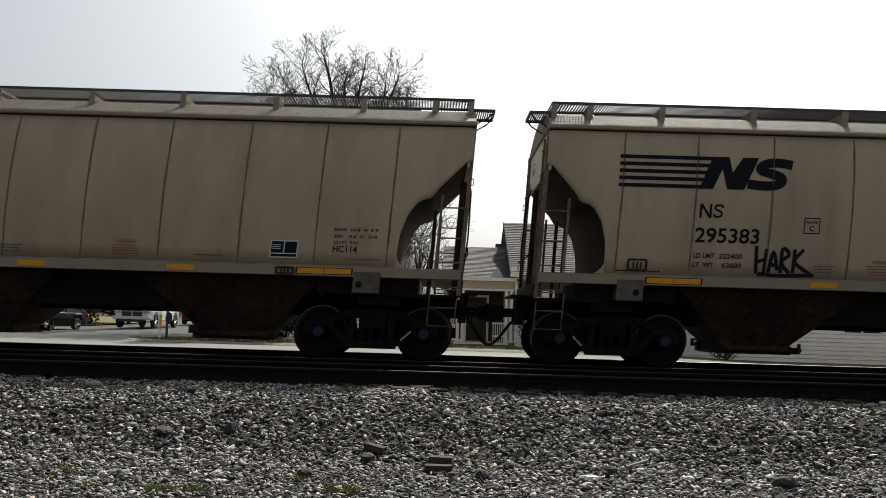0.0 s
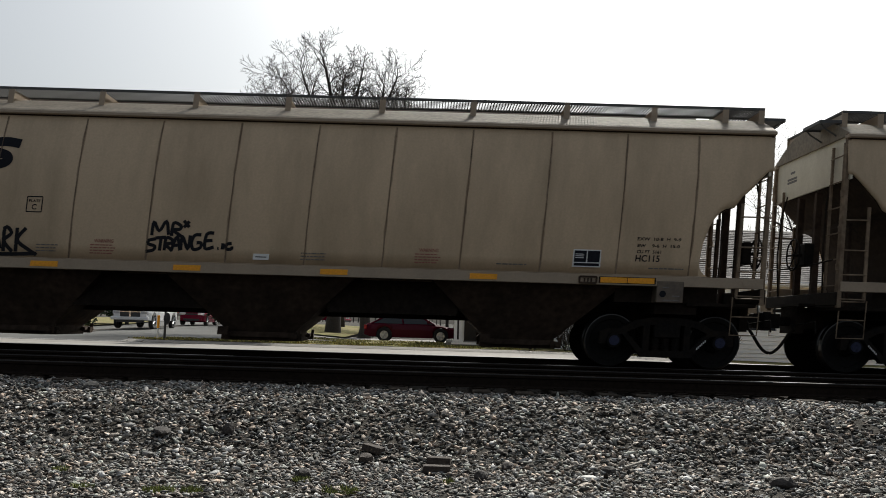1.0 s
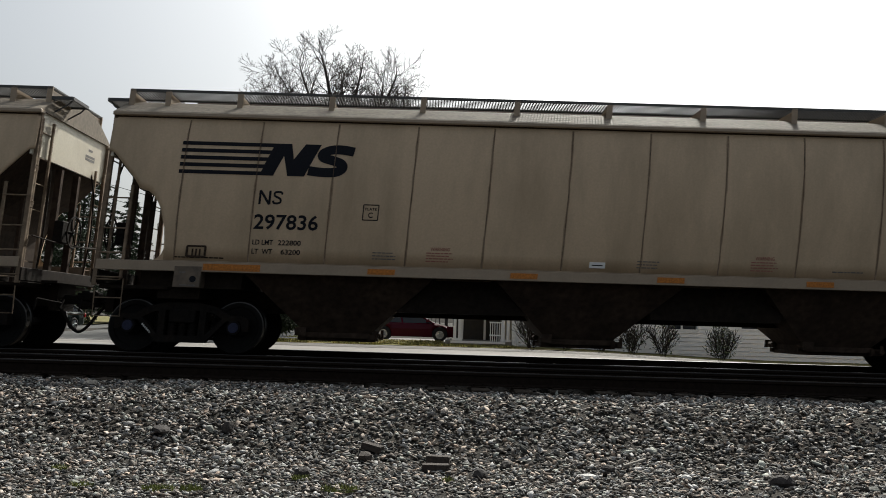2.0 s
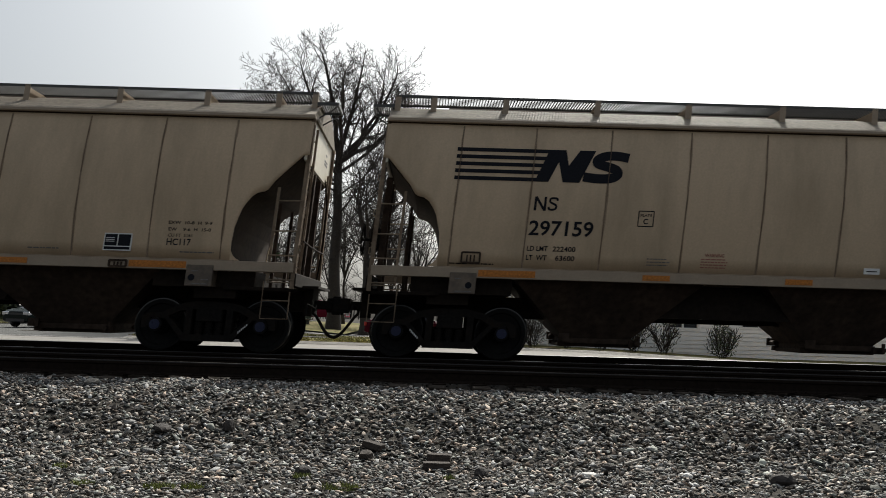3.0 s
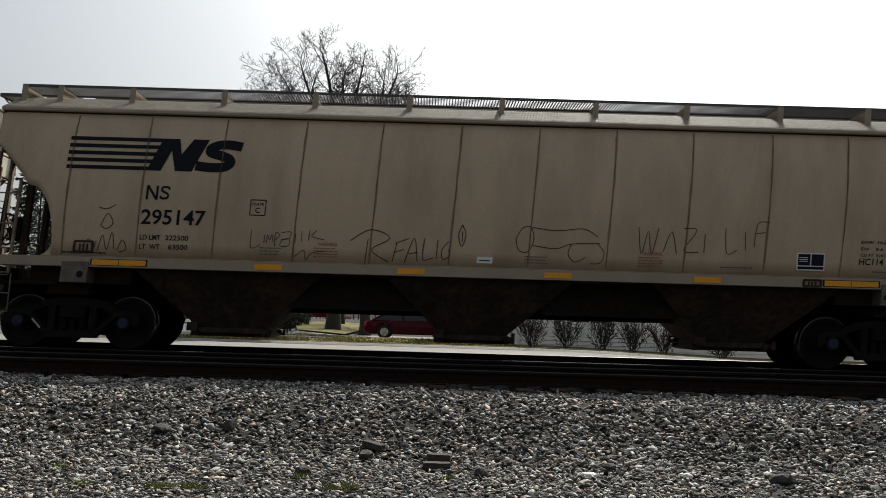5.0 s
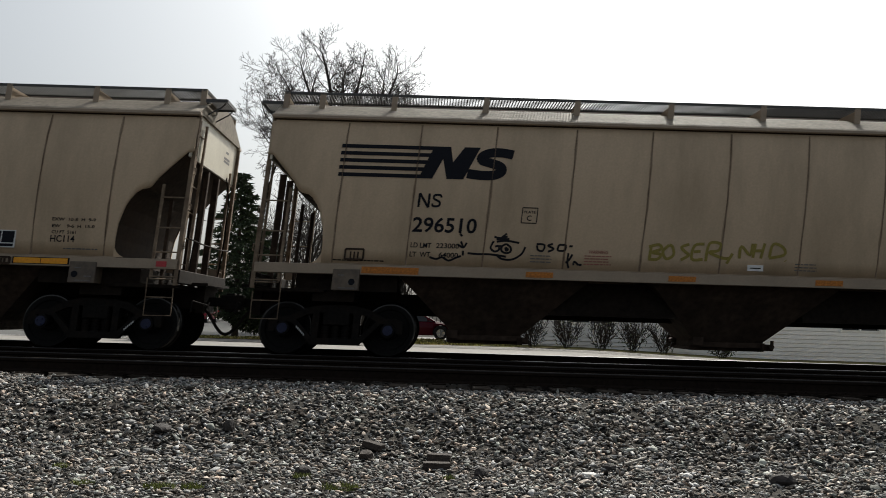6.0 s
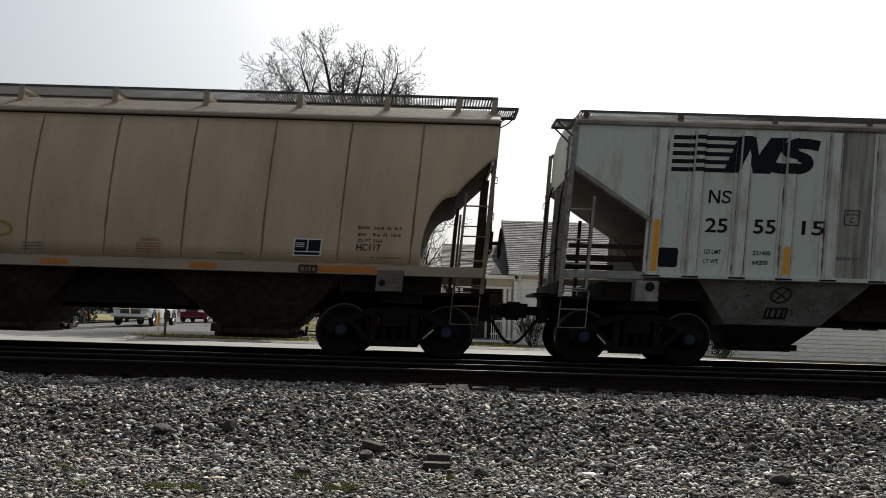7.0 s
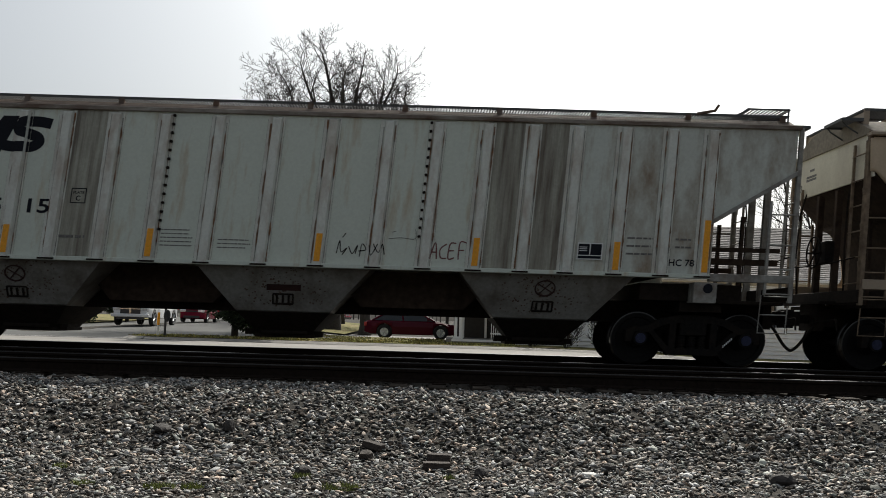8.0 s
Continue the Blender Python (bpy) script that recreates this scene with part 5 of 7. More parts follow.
INITIALS_A = [[(-1.98, 1.96), (-2.0, 1.56)], [(-2.27, 1.92), (-1.95, 2.11), (-1.62, 1.98), (-1.91, 1.78), (-1.62, 1.59)], [(-1.5, 1.9), (-1.55,
    1.59)], [(-1.52, 1.9), (-1.31, 1.98)], [(-1.54, 1.75), (-1.37, 1.8)], [(-1.35, 1.58), (-1.22, 1.99), (-1.14, 1.61)], [(-1.3, 1.73), (-1.14, 1.76)],
    [(-1.05, 1.99), (-1.05, 1.65), (-0.88, 1.68)], [(-0.83, 1.97), (-0.83, 1.66)], [(-0.65, 1.95), (-0.75, 1.81), (-0.72, 1.66), (-0.62, 1.71), (-0.64,
    1.82)], [(-0.45, 2.23), (-0.5, 2.06), (-0.43, 1.87), (-0.38, 2.07), (-0.45, 2.23)], [(-0.44, 2.12), (-0.43, 1.95)]]
TAG_G = [[(0, 0), (0.28, 1), (0.42, 0)], [(0.1, 0.4), (0.4, 0.4)], [(0.95, 0.9), (0.6, 0.6), (0.65, 0.1), (1.0, 0.05)], [(1.5, 0.95), (1.15, 0.9), (1.1, 0.05), (1.45, 0.1)], [(1.12, 0.5), (1.4, 0.52)], [(1.7, 0), (1.72, 1.0), (2.1, 1.0)], [(1.72, 0.55), (2.0, 0.55)]]
LOOPS = [[(0.1, 0.1), (0.4, 1.2), (0.7, 0.2), (1.0, 1.4), (1.2, 0.3)], [(0.2, 1.8), (0.6, 2.6), (1.0, 2.0), (0.6, 1.6), (0.2, 1.8)],
         [(0.0, 3.0), (0.5, 2.9), (1.1, 3.2)], [(1.4, 0.2), (1.7, 0.9), (2.0, 0.3), (1.5, 0.1)], [(-0.9, 0.4), (-0.5, 0.9), (-0.2, 0.3), (0.0, 0.8)]]
SCRIBBLE_B = [[(0, 0.9), (0.15, 0.1), (0.3, 0.8), (0.45, 0.1), (0.6, 0.9)], [(0.8, 0.2), (1.0, 0.8), (1.2, 0.15)], [(1.35, 0.9), (1.75, 0.85), (1.4, 0.25), (1.85, 0.2)], [(2.0, 0.75), (2.02, 0.2)],
              [(2.6, 0.95), (2.7, 0.2), (3.0, 0.3)], [(3.2, 0.85), (3.25, 0.3)], [(3.5, 0.4), (3.55, 1.1), (3.9, 1.15)], [(3.52, 0.8), (3.8, 0.85)]]
BUBBLE = [[(0, 0.5), (0.2, 0.95), (0.55, 1.0), (0.7, 0.5), (0.5, 0.05), (0.15, 0.1), (0, 0.5)], [(0.6, 1.0), (1.6, 0.9), (2.6, 1.0), (3.2, 0.7)], [(0.7, 0.3), (1.6, 0.2), (2.2, 0.4), (3.3, 0.45)],
          [(3.2, 0.45), (3.5, 0.1), (3.4, -0.3), (3.0, -0.35)], [(2.2, 0.4), (2.1, 0.0), (2.4, -0.3), (2.8, -0.1)]]


# ---- street, lawn and buildings behind the train ----
CONCRETE = material("worn_concrete_street", (0.23, 0.22, 0.205), 0.85, spec=0.1, grain=12, var=0.12, stain=(0.12, 0.112, 0.10), stain_scale=0.7, stain_amt=0.8, stretch=(0.22, 1.6, 1))
ASPHALT = material("worn_asphalt", (0.10, 0.10, 0.097), 0.9, spec=0.1, grain=15, var=0.15, stain=(0.06, 0.06, 0.058), stain_scale=0.4, stain_amt=0.5)
LINE = material("road_paint", (0.4, 0.4, 0.39), 0.7, spec=0.1, grain=10, var=0.15)
GRASS = material("thin_spring_lawn", (0.135, 0.13, 0.05), 0.95, spec=0.1, grain=4, var=0.45, stain=(0.25, 0.18, 0.10), stain_scale=0.55, stain_amt=1.0, bump=0.8, bump_scale=30)
BLADE = material("grass_blade", (0.17, 0.19, 0.05), 0.8, grain=10, var=0.2, tint_random=0.4, island=True)
SIDING = material("white_vinyl_siding", (0.87, 0.87, 0.85), 0.55, grain=6, var=0.03, stain=(0.55, 0.54, 0.5), stain_scale=0.8, stain_amt=0.3)
TRIM = material("white_trim_paint", (0.8, 0.8, 0.78), 0.5, grain=10, var=0.03)
SHINGLE = material("grey_brown_shingle", (0.108, 0.098, 0.096), 0.9, grain=20, var=0.25, tint_random=0.35, island=True, bump=0.3, bump_scale=40)
SHINGLE_DK = material("dark_shingle", (0.04, 0.04, 0.044), 0.95, spec=0.1, grain=20, var=0.25, tint_random=0.3, island=True)
BEIGE = material("beige_wall_paint", (0.5, 0.44, 0.34), 0.7, grain=8, var=0.06)
# Near-black colour gives the porch wall and door their shade.
DARKWALL = material("shade_dark_porch", (0.035, 0.03, 0.026), 0.8, grain=8, var=0.15)
GLASS_DK = material("window_glass", (0.03, 0.035, 0.04), 0.08, grain=3, var=0.1)
CURTAIN = material("pale_curtain", (0.6, 0.58, 0.52), 0.8, grain=5, var=0.1)
BARK = material("grey_bark", (0.036, 0.030, 0.025), 0.9, grain=12, var=0.3, bump=0.5, bump_scale=20)
TWIG = material("bare_twigs", (0.030, 0.024, 0.020), 0.9, grain=6, var=0.2)
NEEDLE = material("spruce_needles", (0.032, 0.052, 0.023), 0.85, grain=5, var=0.3, tint_random=0.4, island=True)
BUSH_LEAF = material("yew_leaf", (0.014, 0.022, 0.010), 0.85, spec=0.12, grain=5, var=0.3, tint_random=0.4, island=True)
HEDGE = material("evergreen_hedge", (0.05, 0.065, 0.03), 0.85, grain=5, var=0.3, tint_random=0.4, island=True)
POLE_BLACK = material("black_sign_pole", (0.03, 0.03, 0.032), 0.5, grain=10, var=0.1)
WIRE = material("cable_black", (0.02, 0.02, 0.02), 0.7, grain=5, var=0.1)


def sheet(name, outline, lift, mat, label, category, kind="structure", step=2.0):
    """A flat patch that lies on the ground, cut into strips so that it follows it."""
    bm = bmesh.new()
    vs = [bm.verts.new((x, y, 0)) for x, y in outline]
    f = bm.faces.new(vs)
    xs, ys = [p[0] for p in outline], [p[1] for p in outline]
    k = math.ceil(min(xs) / step) * step
    while k < max(xs):
        bmesh.ops.bisect_plane(bm, geom=list(bm.verts) + list(bm.edges) + list(bm.faces), plane_co=(k, 0, 0), plane_no=(1, 0, 0))
        k += step
    k = math.ceil(min(ys) / step) * step
    while k < max(ys):
        bmesh.ops.bisect_plane(bm, geom=list(bm.verts) + list(bm.edges) + list(bm.faces), plane_co=(0, k, 0), plane_no=(0, 1, 0))
        k += step
    for v in bm.verts:
        v.co.z = ground_z(v.co.x, v.co.y) + lift
    bmesh.ops.triangulate(bm, faces=bm.faces)
    me = mesh_of(bm, name, mat)
    me.polygons.foreach_set("use_smooth", [True] * len(me.polygons))
    ob = new(name, me)
    return tagged(ob, label, category, kind=kind)


sheet("road", [(-36, 19.4), (36, 19.4), (36, 30.3), (-36, 31.2)], 0.03, CONCRETE, "pale worn concrete street beside the railway", "road")
sheet("road_side_street", [(-36, 31.2), (-11.0, 31.2), (-11.4, 33), (-10.9, 35.2), (-7.3, 36.7), (-6.8, 41), (-7.6, 44.6), (-12.2, 70), (-18, 84), (-26, 118), (-34, 118), (-23.5, 66), (-22.8, 54), (-27, 48), (-36, 46)], 0.032, ASPHALT,
      "grey asphalt street leading away from the crossing", "road", step=4.0)
sheet("lawn", [(-60, 47), (-36, 46.2), (-27, 48.2), (-23, 54), (-23.7, 66), (-30, 95), (-60, 95)], 0.10, GRASS, "thin spring lawn across the side street", "lawn", step=4.0)
sheet("road_marking", [(-34, 31.05), (-11.2, 31.05), (-11.2, 31.22), (-34, 31.22)], 0.045, LINE, "worn white road edge line", "road marking")
sheet("lawn", [(-11.35, 31.75), (-10.8, 31.52), (3.0, 31.3), (30, 30.9), (30, 35.2), (3, 35.2), (0.2, 35.2), (0.2, 41.0), (-6.7, 41.0), (-7.2, 36.6), (-10.8, 35.1), (-11.8, 33.2), (-11.75, 32.3)], 0.13, GRASS, "thin spring lawn with bare patches", "lawn")
sheet("lawn", [(-7.5, 44.6), (-5.0, 44.6), (-5.0, 70), (-12.1, 70)], 0.13, GRASS, "thin spring lawn with bare patches", "lawn")
sheet("driveway", [(-6.7, 41.1), (1.2, 41.1), (1.2, 47), (-4.9, 47), (-4.9, 44.5), (-7.4, 44.5)], 0.05, CONCRETE, "pale concrete driveway", "driveway")
sheet("path", [(-7.0, 37.0), (-5.0, 36.6), (-4.6, 37.8), (-6.9, 38.2)], 0.142, CONCRETE, "pale concrete path across the lawn", "path")


def kerb():
    bm = bmesh.new()
    pts = [(-7.4, 44), (-6.75, 40.5), (-7.25, 36.65), (-10.85, 35.15), (-11.9, 33.2), (-11.85, 32.3), (-11.5, 31.75), (-10.9, 31.45), (-8, 31.42), (3, 31.15), (30, 30.75)]
    for (xa, ya), (xb, yb) in zip(pts, pts[1:]):
        n = max(1, int(abs(xb - xa) / 3))
        for k in range(n):
            p = [(xa + (xb - xa) * t / n, ya + (yb - ya) * t / n) for t in (k, k + 1)]
            za, zb = (ground_z(*q) for q in p)
            d = Vector((p[1][0] - p[0][0], p[1][1] - p[0][1])).normalized()
            nx, ny = -d.y * 0.07, d.x * 0.07
            v = []
            for (px, py), pz in zip(p, (za, zb)):
                # the street side slopes out to the gutter
                for a, h in ((-3.4, 0.03), (-0.8, 0.09), (1, -0.1), (1, 0.115)):
                    v.append(bm.verts.new((px + a * nx, py + a * ny, pz + h)))
            for f in ((0, 1, 5, 4), (2, 6, 7, 3), (1, 3, 7, 5), (0, 2, 3, 1), (4, 5, 7, 6)):
                bm.faces.new([v[i] for i in f])
    tagged(new("kerb", mesh_of(bm, "kerb", CONCRETE)), "pale concrete kerb round the lawn", "kerb", kind="structure")


kerb()


def shingled(name, parent, x0, x1, lower, upper, mat, label, seed, cut=None):
    """A roof slope of overlapping shingle courses. lower and upper: (y, z) of its edges."""
    rng = random.Random(seed)
    (ya, za), (yb, zb) = lower, upper
    n = int(math.hypot(yb - ya, zb - za) / 0.20)
    nrm = Vector((0, -(zb - za), yb - ya)).normalized()
    if nrm.z < 0:
        nrm = -nrm
    bm = bmesh.new()
    for k in range(n):
        xl = x0 if cut is None else x0 + (cut - x0) * k / n
        x = xl - rng.uniform(0, 0.4)
        pa, pb = Vector((0, ya + (yb - ya) * k / n, za + (zb - za) * k / n)), Vector((0, ya + (yb - ya) * (k + 1) / n, za + (zb - za) * (k + 1) / n))
        while x < x1:
            w = rng.choice((0.33, 0.5, 0.66))
            a, b = max(x, xl), min(x + w, x1)
            x += w
            if b - a < 0.02:
                continue
            up = nrm * (0.022 + rng.uniform(0, 0.006))
            v = [bm.verts.new(p) for p in (Vector((a, 0, 0)) + pa + up, Vector((b, 0, 0)) + pa + up, Vector((b, 0, 0)) + pb + nrm * 0.006, Vector((a, 0, 0)) + pb + nrm * 0.006,
                                           Vector((a, 0, 0)) + pa - nrm * 0.01, Vector((b, 0, 0)) + pa - nrm * 0.01)]
            bm.faces.new(v[:4])
            bm.faces.new((v[4], v[5], v[1], v[0]))
    return tagged(part(name, bm, mat, parent, label), kind="stuff")


def siding(parent, x0, x1, y, z0, z1, holes, step=0.172):
    """Lapped boards along x on a wall that faces -y, each a piece of its own, cut at the openings."""
    k, z = 0, z0
    while z < z1 - 0.02:
        zt = min(z + step, z1)
        spans = [(x0, x1)]
        for hx0, hx1, hz0, hz1 in holes:
            if zt > hz0 + 0.01 and z < hz1 - 0.01:
                nxt = []
                for a, b in spans:
                    if hx0 > a:
                        nxt.append((a, min(b, hx0)))
                    if hx1 < b:
                        nxt.append((max(a, hx1), b))
                spans = [s for s in nxt if s[1] - s[0] > 0.02]
        for a, b in spans:
            bm = bmesh.new()
            prism_x(bm, [(y - 0.062, z + 0.02), (y - 0.03, zt), (y + 0.0, zt), (y + 0.0, z + 0.02)], a, b)
            part("siding_board", bm, SIDING, parent)
        z = zt
        k += 1


def house():
    h = thing("house", "single-storey white sided house with grey shingled roof and porch", "house", (0, 0, 0))
    X0, X1, YF, YB = 2.98, 21.0, 35.0, 44.0
    ZE, ZR, YR = 2.78, 5.42, 39.5
    windows = [(5.35, 6.95, 0.75, 2.15), (9.35, 10.55, 0.65, 2.15), (12.4, 13.8, 0.75, 2.15), (16.5, 18.0, 0.75, 2.15)]
    bm = bmesh.new()
    # wall core with real openings, built of piers and panels
    xs = [X0] + [v for w in windows for v in (w[0], w[1])] + [X1]
    for k in range(0, len(xs), 2):
        box(bm, xs[k], xs[k + 1], YF, YF + 0.15, -0.95, ZE)
    for x0, x1, z0, z1 in windows:
        box(bm, x0, x1, YF, YF + 0.15, -0.95, z0)
        box(bm, x0, x1, YF, YF + 0.15, z1, ZE)
    box(bm, X0, X1, YB - 0.15, YB, -0.95, ZE)
    prism_x(bm, [(YF + 0.15, -0.95), (YB - 0.15, -0.95), (YB - 0.15, ZE), (YR, ZR - 0.12), (YF + 0.15, ZE)], X0, X0 + 0.15)
    prism_x(bm, [(YF + 0.15, -0.95), (YB - 0.15, -0.95), (YB - 0.15, ZE), (YR, ZR - 0.12), (YF + 0.15, ZE)], X1 - 0.15, X1)
    wall = part("wall", bm, SIDING, h, "white siding wall")
    siding(wall, X0, X1, YF, -0.72, ZE - 0.02, windows)
    bm = bmesh.new()
    box(bm, X0 - 0.02, X0 + 0.12, YF - 0.05, YF, -0.75, ZE)
    part("corner_board", bm, TRIM, wall)
    for x0, x1, z0, z1 in windows:
        w = new("window")
        w.parent = h
        bm = bmesh.new()
        for a, b, c, d in ((x0 - 0.1, x0, z0 - 0.1, z1 + 0.1), (x1, x1 + 0.1, z0 - 0.1, z1 + 0.1), (x0, x1, z0 - 0.1, z0), (x0, x1, z1, z1 + 0.1), ((x0 + x1) / 2 - 0.03, (x0 + x1) / 2 + 0.03, z0, z1)):
            box(bm, a, b, YF - 0.06, YF + 0.04, c, d)
        part("window_frame", bm, TRIM, w)
        bm = bmesh.new()
        box(bm, x0, x1, YF + 0.06, YF + 0.07, z0, z1)
        part("pane", bm, GLASS_DK, w)
        bm = bmesh.new()
        for k in range(9):
            xa = x0 + (x1 - x0) * k / 9
            box(bm, xa, xa + (x1 - x0) / 14, YF + 0.10, YF + 0.12, z0, z1)
        part("curtain", bm, CURTAIN, w)
    bm = bmesh.new()
    for yl in (YF - 0.42, YB + 0.42):
        prism_x(bm, [(yl, ZE - 0.06), (yl, ZE - 0.02), (YR, ZR), (YR, ZR - 0.12)], X0 - 0.25, X1 + 0.25)
    roof = part("roof", bm, SHINGLE, h)
    shingled("shingles", roof, X0 - 0.25, X1 + 0.25, (YF - 0.44, ZE - 0.02), (YR, ZR), SHINGLE, "weathered grey-brown shingles", 3)
    bm = bmesh.new()
    box(bm, X0 - 0.27, X1 + 0.27, YF - 0.55, YF - 0.43, ZE - 0.17, ZE - 0.03)
    part("gutter", bm, TRIM, h, "white gutter", bevel=0.02)
    bm = bmesh.new()
    box(bm, X0 - 0.25, X1 + 0.25, YF - 0.43, YF - 0.02, ZE - 0.12, ZE - 0.08)
    box(bm, X0, X1, YF - 0.05, YF - 0.02, ZE - 0.40, ZE - 0.12)
    part("soffit", bm, BEIGE, h)
    bm = bmesh.new()
    prism_x(bm, [(YF - 0.45, ZE - 0.2), (YF - 0.45, ZE - 0.02), (YR, ZR + 0.02), (YR, ZR - 0.18)], X0 - 0.28, X0 - 0.24)
    part("rake_board", bm, SHINGLE_DK, h, "dark edge of the roof")
    bm = bmesh.new()
    tube(bm, [(X0 + 0.22, YF - 0.45, ZE - 0.15), (X0 + 0.22, YF - 0.1, ZE - 0.45), (X0 + 0.22, YF - 0.1, -0.55)], 0.05, 8)
    part("downspout", bm, TRIM, h)
    # porch wing
    W0, W1 = 0.25, 3.0
    bm = bmesh.new()
    box(bm, W0 + 0.4, W1, 38.0, 38.15, -0.5, 2.7)
    box(bm, W0 + 0.4, W0 + 0.55, 38.15, 43, -0.5, 2.7)
    part("porch_wall", bm, DARKWALL, h, "porch wall with the porch's shade in its dark colour")
    bm = bmesh.new()
    prism_x(bm, [(35.0, 2.52), (35.0, 2.58), (39.6, 4.25), (39.6, 4.15)], W0 - 0.3, W1 - 0.05)
    prism_x(bm, [(43.6, 2.52), (43.6, 2.58), (39.6, 4.25), (39.6, 4.15)], W0 - 0.3, W1 - 0.05)
    wing = part("porch_roof", bm, SHINGLE, h)
    shingled("shingles", wing, W0 - 0.3, W1 - 0.06, (34.98, 2.58), (39.6, 4.25), SHINGLE, "weathered grey shingles", 5)
    bm = bmesh.new()
    vs = [bm.verts.new(p) for p in ((1.9, 35.0, 2.62), (2.95, 35.0, 2.64), (2.95, 38.6, 4.0))]
    bm.faces.new(vs)
    vs2 = [bm.verts.new(Vector(v.co) + Vector((0.0, 0.05, -0.08))) for v in vs]
    bm.faces.new(vs2[::-1])
    part("roof_valley", bm, SHINGLE_DK, h, "dark shingled valley between the roofs")
    bm = bmesh.new()
    box(bm, W0 - 0.3, W1, 34.80, 34.98, 2.44, 2.585)
    part("porch_fascia", bm, TRIM, h, "white gutter along the porch roof")
    bm = bmesh.new()
    box(bm, W0 - 0.25, W1 - 0.02, 35.0, 38.0, 2.44, 2.50)
    box(bm, W0 - 0.1, W1 - 0.05, 35.12, 35.24, 2.12, 2.44)
    part("porch_ceiling", bm, BEIGE, h, "tan boards under the porch roof")
    bm = bmesh.new()
    box(bm, W0, W1 - 0.08, 35.06, 35.28, 2.04, 2.12)
    part("porch_beam", bm, TRIM, h)
    bm = bmesh.new()
    box(bm, 2.45, 3.0, 40.3, 40.9, 3.7, 4.50)
    part("chimney", bm, SHINGLE, h, "low brown chimney behind the ridge")
    for x in (0.62, 2.62):
        bm = bmesh.new()
        for dx in (0.0, 0.2):
            box(bm, x + dx - 0.06, x + dx + 0.06, 35.1, 35.24, -0.07, 2.04)
        box(bm, x - 0.12, x + 0.32, 35.05, 35.29, -0.07, 0.02)
        part("porch_post", bm, TRIM, h)
    bm = bmesh.new()
    box(bm, W0, W1 - 0.02, 34.95, 38.0, -0.6, -0.07)
    part("porch_slab", bm, CONCRETE, h)
    bm = bmesh.new()
    box(bm, W0 + 0.2, W1 - 0.3, 34.91, 34.95, -0.17, -0.075)
    part("porch_edge", bm, TRIM, h, "white painted porch edge board")
    bm = bmesh.new()
    for z in (0.15, 0.68):
        box(bm, 2.05, 2.58, 35.13, 35.19, z, z + 0.06)
    for k in range(6):
        box(bm, 2.08 + 0.09 * k, 2.11 + 0.09 * k, 35.14, 35.18, -0.2, 0.7)
    part("porch_railing", bm, TRIM, h)
    bm = bmesh.new()
    for a, b, c, d in ((0.95, 1.05, -0.2, 1.95), (1.95, 2.05, -0.2, 1.95), (1.05, 1.95, 1.85, 1.95)):
        box(bm, a, b, 37.92, 38.0, c, d)
    part("door_frame", bm, TRIM, h)
    bm = bmesh.new()
    box(bm, 1.05, 1.95, 37.95, 38.0, -0.2, 1.85)
    part("door", bm, DARKWALL, h)
    bm = bmesh.new()
    box(bm, 2.7, 2.98, 35.3, 38.0, -0.4, 2.43)
    part("porch_side_wall", bm, BEIGE, h)
    return h


house()


LAWN_BLADE = material("lawn_blade", (0.23, 0.215, 0.075), 0.85, spec=0.15, grain=6, var=0.3, tint_random=0.6, island=True, hues=True)


def lawn_grass():
    """Short uneven blades and dead leaves over the lawn's near strip."""
    rng = random.Random(41)
    verts, faces = [], []
    for k in range(15000):
        x = rng.uniform(-11.7, 3.0)
        y = 31.7 + 9.0 * rng.random() ** 2.2
        if x < -7.0 and y > 35.0 or x < -11.2 and not 31.95 < y < 33.6 or y > 35.2 and x > 0.1 or -7.0 < x < -4.6 and 36.6 < y < 38.2:
            continue
        if noise.noise((x * 0.9, y * 0.9, 2.0)) < -0.25:
            continue
        z = ground_z(x, y) + 0.13
        h = rng.uniform(0.02, 0.075)
        a = rng.uniform(0, math.tau)
        w = rng.uniform(0.012, 0.03)
        dx, dy = math.cos(a) * w, math.sin(a) * w
        b = len(verts)
        verts += [(x - dx, y - dy, z), (x + dx, y + dy, z), (x + rng.uniform(-0.04, 0.04), y + rng.uniform(-0.04, 0.04), z + h)]
        faces.append((b, b + 1, b + 2))
    me = bpy.data.meshes.new("lawn_grass")
    me.from_pydata(verts, [], faces)
    me.materials.append(LAWN_BLADE)
    tagged(new("lawn_grass", me), "short uneven spring grass on the lawn", "grass", kind="stuff")


lawn_grass()


